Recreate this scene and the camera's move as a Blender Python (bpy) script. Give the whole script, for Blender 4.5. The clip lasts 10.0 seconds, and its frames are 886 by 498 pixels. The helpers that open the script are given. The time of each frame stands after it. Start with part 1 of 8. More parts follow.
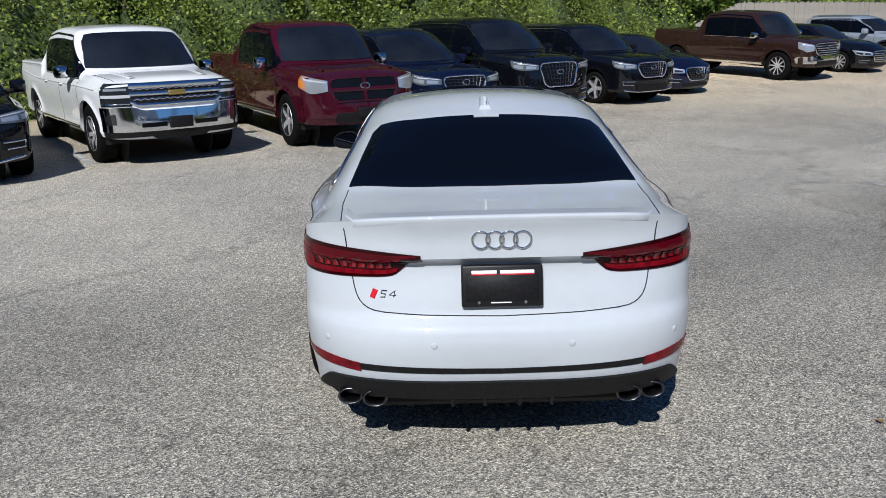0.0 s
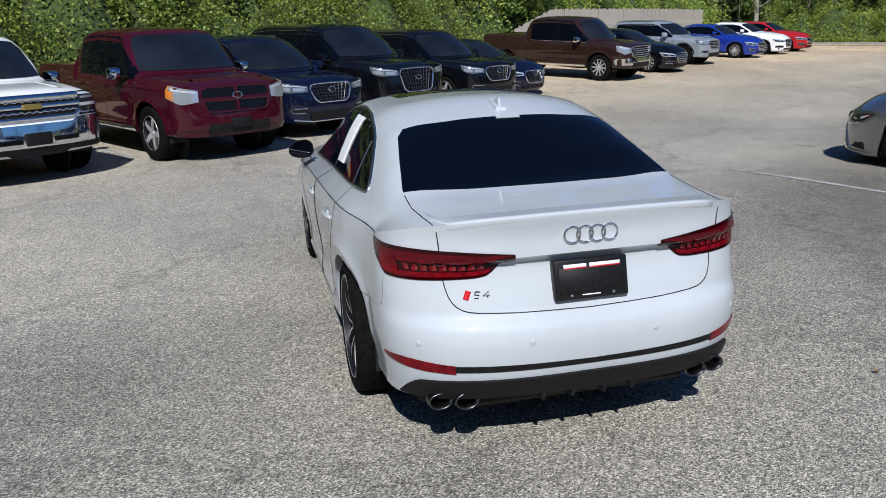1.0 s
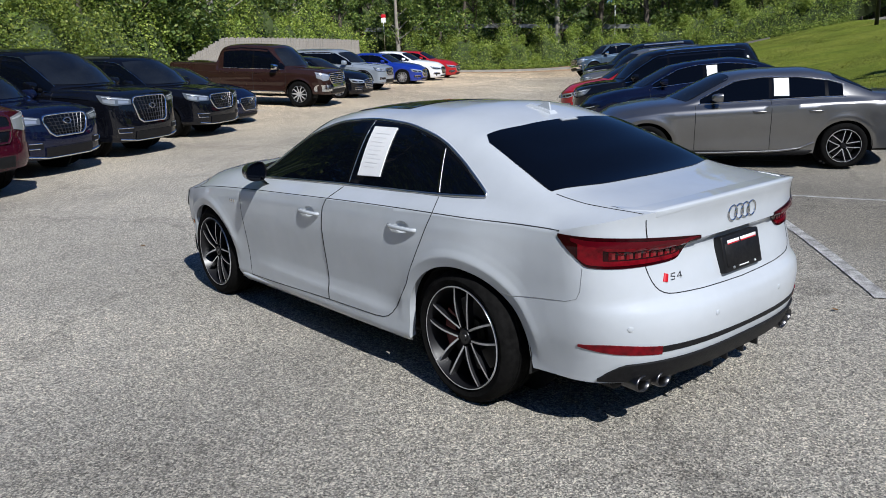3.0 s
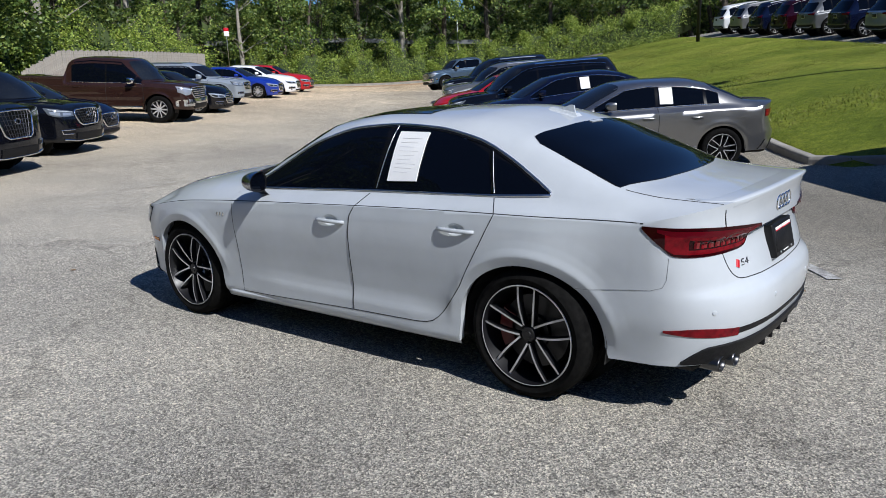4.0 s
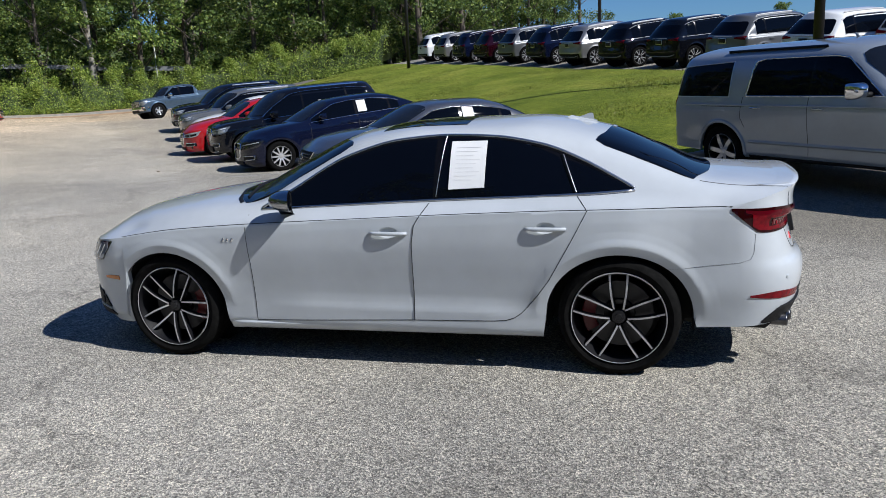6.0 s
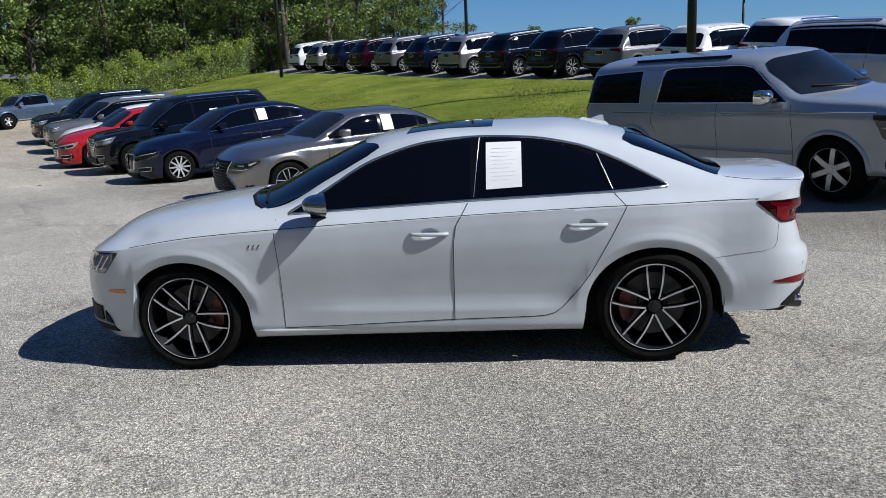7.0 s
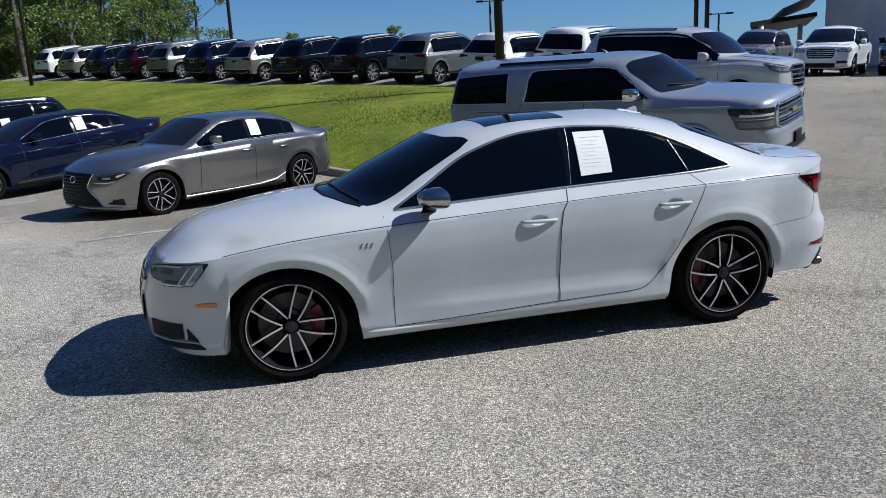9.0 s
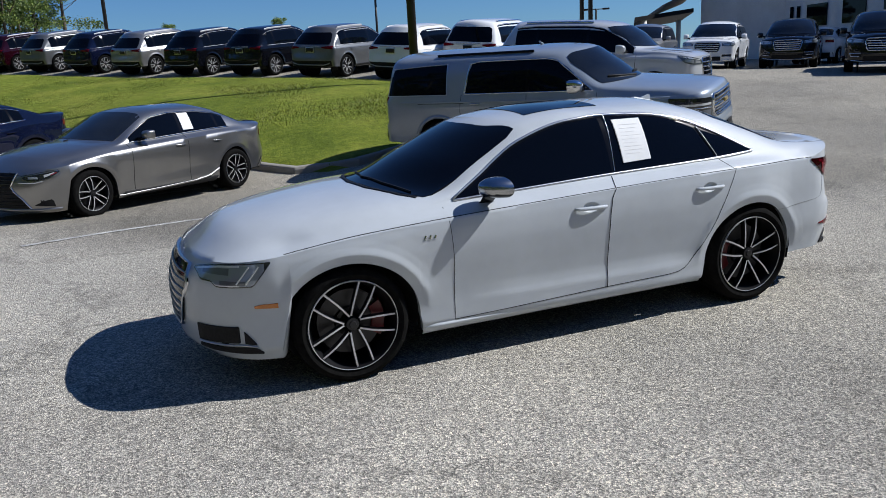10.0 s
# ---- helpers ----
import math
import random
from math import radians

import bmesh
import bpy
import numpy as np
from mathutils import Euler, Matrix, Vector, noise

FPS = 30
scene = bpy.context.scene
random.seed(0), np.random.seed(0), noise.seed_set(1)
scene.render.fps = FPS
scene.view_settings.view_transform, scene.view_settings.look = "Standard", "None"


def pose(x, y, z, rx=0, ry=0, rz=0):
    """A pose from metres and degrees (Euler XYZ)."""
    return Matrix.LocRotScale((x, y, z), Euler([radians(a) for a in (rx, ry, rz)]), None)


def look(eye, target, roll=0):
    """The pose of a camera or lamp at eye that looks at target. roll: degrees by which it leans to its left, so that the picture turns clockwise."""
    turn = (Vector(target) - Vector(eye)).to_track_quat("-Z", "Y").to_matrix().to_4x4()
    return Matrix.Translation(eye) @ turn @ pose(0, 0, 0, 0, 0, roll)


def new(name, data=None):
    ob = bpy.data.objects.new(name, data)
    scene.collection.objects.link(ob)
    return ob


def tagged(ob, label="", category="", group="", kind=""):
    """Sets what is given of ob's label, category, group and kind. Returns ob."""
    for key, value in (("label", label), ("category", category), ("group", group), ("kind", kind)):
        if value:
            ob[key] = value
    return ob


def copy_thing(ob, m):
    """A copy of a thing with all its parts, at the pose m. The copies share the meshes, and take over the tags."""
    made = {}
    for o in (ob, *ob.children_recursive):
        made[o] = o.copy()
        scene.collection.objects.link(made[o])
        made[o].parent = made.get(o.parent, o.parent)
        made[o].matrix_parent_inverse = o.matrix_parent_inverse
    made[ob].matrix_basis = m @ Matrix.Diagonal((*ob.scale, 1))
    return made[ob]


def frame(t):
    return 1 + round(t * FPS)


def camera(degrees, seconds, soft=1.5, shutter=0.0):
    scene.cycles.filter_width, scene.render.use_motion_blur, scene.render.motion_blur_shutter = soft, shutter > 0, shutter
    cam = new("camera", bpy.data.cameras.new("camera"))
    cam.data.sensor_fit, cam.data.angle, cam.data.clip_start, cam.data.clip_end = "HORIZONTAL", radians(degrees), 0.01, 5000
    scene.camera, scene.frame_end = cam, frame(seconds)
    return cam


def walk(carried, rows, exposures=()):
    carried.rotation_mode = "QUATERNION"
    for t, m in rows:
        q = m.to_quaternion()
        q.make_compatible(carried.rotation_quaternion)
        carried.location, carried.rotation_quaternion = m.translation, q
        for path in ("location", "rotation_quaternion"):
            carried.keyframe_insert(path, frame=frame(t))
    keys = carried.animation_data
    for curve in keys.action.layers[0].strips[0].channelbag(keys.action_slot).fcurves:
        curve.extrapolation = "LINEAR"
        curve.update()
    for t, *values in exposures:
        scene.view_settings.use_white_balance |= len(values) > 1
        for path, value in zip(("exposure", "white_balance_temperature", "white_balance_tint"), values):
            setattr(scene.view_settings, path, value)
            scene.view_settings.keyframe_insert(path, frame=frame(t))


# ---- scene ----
cam = camera(59.3, 10.0, soft=0.9)
PATH = [
    (0, (-0.212, -5.24, 1.707), (-0.221, -3.31, 1.183), -1.4),
    (0.5, (-0.75, -5.251, 1.722), (-0.527, -3.333, 1.2), -1.7),
    (1, (-1.27, -5.131, 1.719), (-0.819, -3.253, 1.198), -2.0),
    (1.5, (-1.831, -4.986, 1.717), (-1.158, -3.175, 1.2), -2.1),
    (2, (-2.302, -4.737, 1.701), (-1.423, -3.013, 1.196), -2.2),
    (2.5, (-2.799, -4.471, 1.695), (-1.729, -2.855, 1.201), -2.2),
    (3, (-3.229, -4.138, 1.677), (-1.989, -2.644, 1.197), -2.2),
    (4.5, (-4.351, -2.996, 1.66), (-2.711, -1.943, 1.209), -2.2),
    (5, (-4.664, -2.586, 1.667), (-2.926, -1.699, 1.225), -2.3),
    (5.5, (-4.885, -2.122, 1.662), (-3.068, -1.408, 1.23), -2.5),
    (7, (-5.331, -0.629, 1.658), (-3.384, -0.435, 1.243), -2.4),
    (7.5, (-5.369, -0.115, 1.644), (-3.413, -0.086, 1.232), -2.3),
    (8, (-5.416, 0.435, 1.65), (-3.463, 0.307, 1.235), -2.4),
    (8.5, (-5.393, 0.957, 1.642), (-3.457, 0.675, 1.224), -2.6),
    (9, (-5.31, 1.479, 1.667), (-3.403, 1.052, 1.243), -2.8),
    (9.5, (-5.175, 1.982, 1.676), (-3.31, 1.41, 1.239), -2.8),
    (10, (-4.932, 2.445, 1.683), (-3.118, 1.734, 1.229), -2.8),
]
walk(cam, [(t, look(eye, target, roll)) for t, eye, target, roll in PATH], exposures=[(0.0, 0.02, 6150, 10), (3.0, 0.08, 6150, 10), (5.5, 0.18, 6150, 10), (8.0, 0.22, 6150, 10), (10.0, 0.20, 6150, 10)])

# ---- world, sun, exposure ----
SUN_FROM = Vector((-0.175, -0.705, 0.685)).normalized()
world = bpy.data.worlds.new("sky")
scene.world = world
world.use_nodes = True
wn = world.node_tree.nodes
sky = wn.new("ShaderNodeTexSky")
sky.sky_type = "NISHITA"
sky.sun_disc = False
sky.sun_elevation = math.asin(SUN_FROM.z)
sky.sun_rotation = math.atan2(SUN_FROM.x, SUN_FROM.y)
sky.air_density, sky.dust_density, sky.ozone_density = 1.0, 0.0, 3.0
wn["Background"].inputs["Strength"].default_value = 0.050
tint = wn.new("ShaderNodeMix")
tint.data_type, tint.blend_type = "RGBA", "MULTIPLY"
tint.inputs["Factor"].default_value = 1.0
tint.inputs[7].default_value = (0.58, 0.92, 1.42, 1)
world.node_tree.links.new(sky.outputs["Color"], tint.inputs[6])
world.node_tree.links.new(tint.outputs[2], wn["Background"].inputs["Color"])
sun = new("sun", bpy.data.lights.new("sun", "SUN"))
sun.data.energy, sun.data.angle, sun.data.color = 5.0, radians(0.53), (1.0, 0.975, 0.925)
sun.matrix_world = look(SUN_FROM * 60, (0, 0, 0))


# ---- materials ----
def material(name, colour, rough=0.5, metal=0.0, coat=0.0, spec=0.5):
    m = bpy.data.materials.new(name)
    m.use_nodes = True
    b = m.node_tree.nodes["Principled BSDF"]
    b.inputs["Base Color"].default_value = (*colour, 1)
    b.inputs["Roughness"].default_value = rough
    b.inputs["Metallic"].default_value = metal
    b.inputs["Coat Weight"].default_value = coat
    b.inputs["Coat Roughness"].default_value = 0.03
    b.inputs["Coat IOR"].default_value = 1.5
    b.inputs["Specular IOR Level"].default_value = spec
    return m


def node(m, kind, **values):
    n = m.node_tree.nodes.new(kind)
    for key, value in values.items():
        n.inputs[key.replace("_", " ")].default_value = value
    return n


def wire(m, a, out, b, into):
    m.node_tree.links.new(a.outputs[out], b.inputs[into])


def bsdf(m):
    return m.node_tree.nodes["Principled BSDF"]


def ramp(m, stops):
    r = m.node_tree.nodes.new("ShaderNodeValToRGB")
    e = r.color_ramp.elements
    while len(e) < len(stops):
        e.new(0.5)
    for k, (p, c) in zip(e, stops):
        k.position, k.color = p, (*c, 1)
    return r


def mottled(m, scale, low, high, bump=0.0, detail=6.0, second=None):
    """Colour that drifts between low and high, with relief; second: a fine grain of another scale."""
    tex = m.node_tree.nodes.new("ShaderNodeTexCoord")
    n = node(m, "ShaderNodeTexNoise", Scale=scale, Detail=detail, Roughness=0.6)
    wire(m, tex, "Object", n, "Vector")
    r = ramp(m, [(0.3, low), (0.7, high)])
    wire(m, n, "Fac", r, "Fac")
    last = r
    if second:
        s2, amount = second
        g = node(m, "ShaderNodeTexNoise", Scale=s2, Detail=3.0, Roughness=0.7)
        wire(m, tex, "Object", g, "Vector")
        gr = ramp(m, [(0.35, (1 - amount,) * 3), (0.65, (1 + amount,) * 3)])
        wire(m, g, "Fac", gr, "Fac")
        mix = m.node_tree.nodes.new("ShaderNodeMix")
        mix.data_type, mix.blend_type = "RGBA", "MULTIPLY"
        mix.inputs["Factor"].default_value = 1.0
        m.node_tree.links.new(last.outputs["Color"], mix.inputs[6])
        m.node_tree.links.new(gr.outputs["Color"], mix.inputs[7])
        m.node_tree.links.new(mix.outputs[2], bsdf(m).inputs["Base Color"])
        n = g
    else:
        wire(m, last, "Color", bsdf(m), "Base Color")
    if bump:
        bp = node(m, "ShaderNodeBump", Strength=bump, Distance=0.01)
        wire(m, n, "Fac", bp, "Height")
        wire(m, bp, "Normal", bsdf(m), "Normal")
    return m


def paint(name, colour, flake=0.0):
    """Clear-coated car paint; flake: how metallic it is. A faint film of dust breaks the gloss."""
    m = material(name, colour, 0.45 if not flake else 0.30, flake, 1.0, 0.15 if max(colour) > 0.15 else 0.0)
    tex = m.node_tree.nodes.new("ShaderNodeTexCoord")
    n = node(m, "ShaderNodeTexNoise", Scale=2.2, Detail=5.0, Roughness=0.65)
    wire(m, tex, "Object", n, "Vector")
    r = ramp(m, [(0.3, (0.010,) * 3), (0.75, (0.05,) * 3)])
    wire(m, n, "Fac", r, "Fac")
    wire(m, r, "Color", bsdf(m), "Coat Roughness")
    c = ramp(m, [(0.3, tuple(v * 0.94 for v in colour)), (0.7, tuple(min(1, v * 1.05 + 0.002) for v in colour))])
    wire(m, n, "Fac", c, "Fac")
    wire(m, c, "Color", bsdf(m), "Base Color")
    return m


PEARL = paint("pearl white paint", (0.488, 0.519, 0.553))
WHITE = paint("white paint", (0.78, 0.79, 0.80))
BLACK = paint("black paint", (0.003, 0.0035, 0.006))
NAVY = paint("dark navy paint", (0.0032, 0.0055, 0.021))
MAROON = paint("dark red paint", (0.046, 0.003, 0.0105), 0.15)
WINE = paint("deep wine red paint", (0.016, 0.001, 0.004))
BROWN = paint("dark brown paint", (0.024, 0.011, 0.009))
SILVER = paint("silver paint", (0.34, 0.335, 0.33), 0.7)
GUNMETAL = paint("silver grey paint", (0.30, 0.295, 0.29), 0.9)
STEEL = paint("grey blue silver paint", (0.34, 0.385, 0.44), 0.4)
BLUE = paint("bright blue paint", (0.01, 0.035, 0.30), 0.2)
RED = paint("bright red paint", (0.38, 0.008, 0.012))
PALE = paint("light silver paint", (0.55, 0.57, 0.60), 0.3)
SLATE = paint("slate blue paint", (0.06, 0.09, 0.13), 0.3)
GREY = paint("mid grey paint", (0.16, 0.165, 0.17), 0.5)
GLASS = material("dark tinted glass", (0.002, 0.003, 0.006), 0.02, 0, 0, 0.15)
CLEAR = mottled(material("windscreen glass", (0.01, 0.012, 0.014), 0.02, 0, 0, 0.8), 0.9, (0.004, 0.005, 0.007), (0.017, 0.020, 0.024))
CHROME = material("chrome", (0.75, 0.76, 0.78), 0.08, 1.0)
MIRRORCAP = material("brushed bright mirror cap", (0.42, 0.43, 0.45), 0.22, 1.0)
RAIL = material("dull aluminium rail", (0.36, 0.36, 0.37), 0.55, 0.4)
SATIN = material("satin aluminium", (0.62, 0.62, 0.63), 0.28, 1.0)
RUBBER = mottled(material("tyre rubber", (0.02, 0.02, 0.02), 0.85, 0, 0, 0.04), 30, (0.004, 0.004, 0.004), (0.010, 0.0098, 0.0096), 0.2)
PLASTIC = mottled(material("black plastic", (0.02, 0.02, 0.02), 0.55, 0, 0, 0.18), 60, (0.006, 0.006, 0.007), (0.014, 0.014, 0.015), 0.1)
GLOSSY = material("gloss black trim", (0.005, 0.005, 0.006), 0.12, 0, 0, 0.25)
DARK = material("dark underside", (0.006, 0.006, 0.006), 0.9)
ALLOY = material("machined alloy", (0.56, 0.56, 0.57), 0.30, 0.45)
ANTHRACITE = material("anthracite alloy", (0.010, 0.010, 0.012), 0.35, 0.2)
DISC = material("brake disc steel", (0.045, 0.045, 0.048), 0.35, 1.0)
CALIPER = material("red caliper", (0.12, 0.003, 0.006), 0.35)
TAIL = mottled(material("red lamp lens", (0.15, 0.003, 0.008), 0.10, 0, 0.0, 0.25), 28, (0.060, 0.001, 0.004), (0.20, 0.004, 0.010), 0.05)
TAILDARK = material("smoked red lamp lens", (0.020, 0.0008, 0.002), 0.06, 0, 0.0, 0.3)
TAILMID = material("deep red lamp lens", (0.075, 0.002, 0.006), 0.10, 0, 0.0, 0.3)
LAMP = material("lamp glass", (0.70, 0.72, 0.74), 0.14, 0.35, 1.0)
HEAD = material("headlamp housing", (0.12, 0.135, 0.15), 0.12, 0.3, 0.8)
LENS = material("lamp lens over a bright reflector", (0.30, 0.34, 0.385), 0.10, 0.45, 0.6)
CLEARLAMP = material("clear lamp cover", (0.52, 0.55, 0.59), 0.12, 0.6, 0.6)
LAMPDARK = material("lamp housing", (0.02, 0.022, 0.025), 0.15, 0.2, 1.0)
AMBER = material("amber lens", (0.55, 0.18, 0.02), 0.15, 0, 0.8)
PAPER = mottled(material("white paper sheet", (0.8, 0.8, 0.8), 0.8), 8, (0.76, 0.77, 0.78), (0.83, 0.83, 0.83))
INK = material("grey ink", (0.70, 0.70, 0.71), 0.8)
GOLD = material("gold enamel", (0.42, 0.31, 0.10), 0.3, 0.7)
CAST = material("cast alloy", (0.64, 0.64, 0.65), 0.24, 0.55)
SOFTSEAM = material("narrow panel gap", (0.20, 0.21, 0.22), 0.8)
SEAM = material("panel gap", (0.01, 0.01, 0.011), 0.8)
PLATE = material("black plate", (0.008, 0.008, 0.009), 0.4, 0, 0, 0.3)
WHITEINK = material("white lettering", (0.8, 0.8, 0.8), 0.5)
REDINK = material("red enamel", (0.55, 0.01, 0.02), 0.3)
REFLECT = material("bright red lamp fin", (0.22, 0.012, 0.016), 0.1, 0.2, 1.0)
DARKCHROME = material("dark chrome", (0.12, 0.12, 0.125), 0.30, 1.0)


# ---- mesh helpers ----
from mathutils.bvhtree import BVHTree


def mesh_of(name, verts, faces, materials, index=None, smooth=True, weld=0.0):
    me = bpy.data.meshes.new(name)
    me.from_pydata([tuple(map(float, v)) for v in verts], [], [tuple(map(int, q)) for q in faces])
    for m in materials if isinstance(materials, (list, tuple)) else [materials]:
        me.materials.append(m)
    if index is not None:
        me.polygons.foreach_set("material_index", np.array(index, dtype=np.int32))
    bm = bmesh.new()
    bm.from_mesh(me)
    if weld:
        bmesh.ops.remove_doubles(bm, verts=bm.verts, dist=weld)
        bmesh.ops.recalc_face_normals(bm, faces=bm.faces)
    for q in bm.faces:
        q.smooth = smooth
    bm.to_mesh(me)
    bm.free()
    return me


def piece(name, me, parent=None, label=""):
    ob = new(name, me)
    if parent is not None:
        ob.parent = parent
    return tagged(ob, label)


def part(name, bm, mat, parent, label="", smooth=True):
    me = bpy.data.meshes.new(name)
    for q in bm.faces:
        q.smooth = smooth
    bm.to_mesh(me)
    bm.free()
    for m in mat if isinstance(mat, (list, tuple)) else [mat]:
        me.materials.append(m)
    return piece(name, me, parent, label)


def sharp(me, degrees=35):
    me.set_sharp_from_angle(angle=radians(degrees))
    return me


def box(bm, lo, hi, bevel=0.0, segments=2, m=None):
    lo, hi = Vector(lo), Vector(hi)
    r = bmesh.ops.create_cube(bm, size=1.0)
    bmesh.ops.scale(bm, vec=hi - lo, verts=r["verts"])
    bmesh.ops.translate(bm, vec=(lo + hi) / 2, verts=r["verts"])
    if bevel:
        edges = list({e for v in r["verts"] for e in v.link_edges})
        r = bmesh.ops.bevel(bm, geom=edges, offset=bevel, segments=segments, affect="EDGES", profile=0.5)
    if m is not None:
        bmesh.ops.transform(bm, matrix=m, verts=r["verts"])
    return r["verts"]


def rod(bm, a, b, r0, r1=None, sides=12):
    a, b = Vector(a), Vector(b)
    q = (b - a).to_track_quat("Z", "Y").to_matrix().to_4x4()
    r = bmesh.ops.create_cone(bm, cap_ends=True, segments=sides, radius1=r0, radius2=r0 if r1 is None else r1, depth=(b - a).length)
    bmesh.ops.transform(bm, matrix=Matrix.Translation((a + b) / 2) @ q, verts=r["verts"])
    return r["verts"]


def lathe(bm, profile, sides=48, axis="x"):
    """Turns (radius, along) pairs round an axis, as a closed or an open shell."""
    rings = []
    for k in range(sides):
        a = 2 * math.pi * k / sides
        ring = []
        for r, h in profile:
            p = (h, r * math.cos(a), r * math.sin(a)) if axis == "x" else (r * math.cos(a), r * math.sin(a), h)
            ring.append(bm.verts.new(p))
        rings.append(ring)
    for k in range(sides):
        p, q = rings[k], rings[(k + 1) % sides]
        for i in range(len(profile) - 1):
            bm.faces.new((p[i], q[i], q[i + 1], p[i + 1]))


def pchip(xs, ys, x):
    """Smooth curve through keys with no overshoot; ys may be rows of numbers."""
    xs, ys, x = np.asarray(xs, float), np.asarray(ys, float), np.asarray(x, float)
    h = np.diff(xs)
    sh = (-1,) + (1,) * (ys.ndim - 1)
    d = np.diff(ys, axis=0) / h.reshape(sh)
    g = np.zeros_like(ys)
    if len(xs) > 2:
        a, b = d[:-1], d[1:]
        ok = a * b > 0
        w1, w2 = (2 * h[1:] + h[:-1]).reshape(sh), (h[1:] + 2 * h[:-1]).reshape(sh)
        with np.errstate(divide="ignore", invalid="ignore"):
            g[1:-1] = np.where(ok, (w1 + w2) / (w1 / np.where(a == 0, 1, a) + w2 / np.where(b == 0, 1, b)), 0)
    g[0], g[-1] = d[0], d[-1]
    k = np.clip(np.searchsorted(xs, x, side="right") - 1, 0, len(xs) - 2)
    t = np.clip((x - xs[k]) / h[k], 0, 1)
    tt = t.reshape(t.shape + (1,) * (ys.ndim - 1))
    hh = h[k].reshape(tt.shape)
    return ((2 * tt**3 - 3 * tt**2 + 1) * ys[k] + (tt**3 - 2 * tt**2 + tt) * hh * g[k]
            + (-2 * tt**3 + 3 * tt**2) * ys[k + 1] + (tt**3 - tt**2) * hh * g[k + 1])


def curve(keys):
    xs, ys = [k[0] for k in keys], [k[1] for k in keys]
    return lambda v: pchip(xs, ys, np.clip(v, xs[0], xs[-1]))


# ---- vehicles ----
# Forward is +y, the ground is z = 0, y = 0 lies midway between the axles.
# A station: ys, belt half width, belt z, edge half width, edge y, edge z, middle y, middle z.
NB, NC, NT = 3, 6, 9
NM = NB + NC + NT + 1


def section(spec, st):
    ys, wb, zb, wc, yc, zc, yt, zt = st
    s = np.array((spec["ws"](ys), ys, spec["zs"](ys)))
    b, c = np.array((wb, ys, zb)), np.array((wc, yc, zc))
    pts = [s + (b - s) * k / NB for k in range(NB)]
    for k in range(NC):
        t = k / NC
        p = b + (c - b) * t
        p[0] += spec.get("bulge", 0.022) * math.sin(math.pi * t)
        pts.append(p)
    for k in range(NT + 1):
        t = 1 - k / NT
        pts.append(np.array((wc * t, yt + (yc - yt) * t * t, zt - (zt - zc) * t**2.3)))
    pts = np.array(pts)
    for _ in range(spec.get("soften", 2)):
        i = np.arange(NB + NC - 1, NB + NC + 2)
        pts[i] = 0.5 * pts[i] + 0.25 * (pts[i - 1] + pts[i + 1])
    return pts


def bumper(spec, y, z):
    """How far the bumper stands out beyond the wing above it."""
    if "bumper" not in spec:
        return 0.0
    y0, y1, zm, out = spec["bumper"]
    k = min(1.0, max(0.0, (y0 - y) / (y0 - y1)))
    return out * k * k * (3 - 2 * k) * math.exp(-(((z - zm) / 0.17) ** 2))


def end_point(spec, end, i, z=None):
    """A point of the front or rear end; i runs from the corner (0) to the middle (NM - 1)."""
    e = spec[end]
    th = math.pi / 2 * (1 - i / (NM - 1))
    zc = float(spec["zs"](e["corner"]))
    top = zc + (e["lip"] - zc) * max(0.0, math.cos(th)) ** 0.8
    if z is None:
        z = top
    n = e.get("n", 2.5)
    sx, cy = max(0.0, math.sin(th)) ** (2 / n), max(0.0, math.cos(th)) ** (2 / n)
    x = (float(spec["ws"](e["corner"])) + float(spec["swell"]((z - spec["sill"]) / (zc - spec["sill"]))) + bumper(spec, e["corner"], z)) * sx
    y = e["corner"] + (float(e["face"](z)) - e["corner"]) * cy
    return np.array((x, y, z)), top


SWELL = curve([(0, -0.045), (0.1, -0.004), (0.25, -0.012), (0.45, -0.003), (0.7, 0.012), (0.88, 0.013), (1, 0), (1.3, -0.02)])


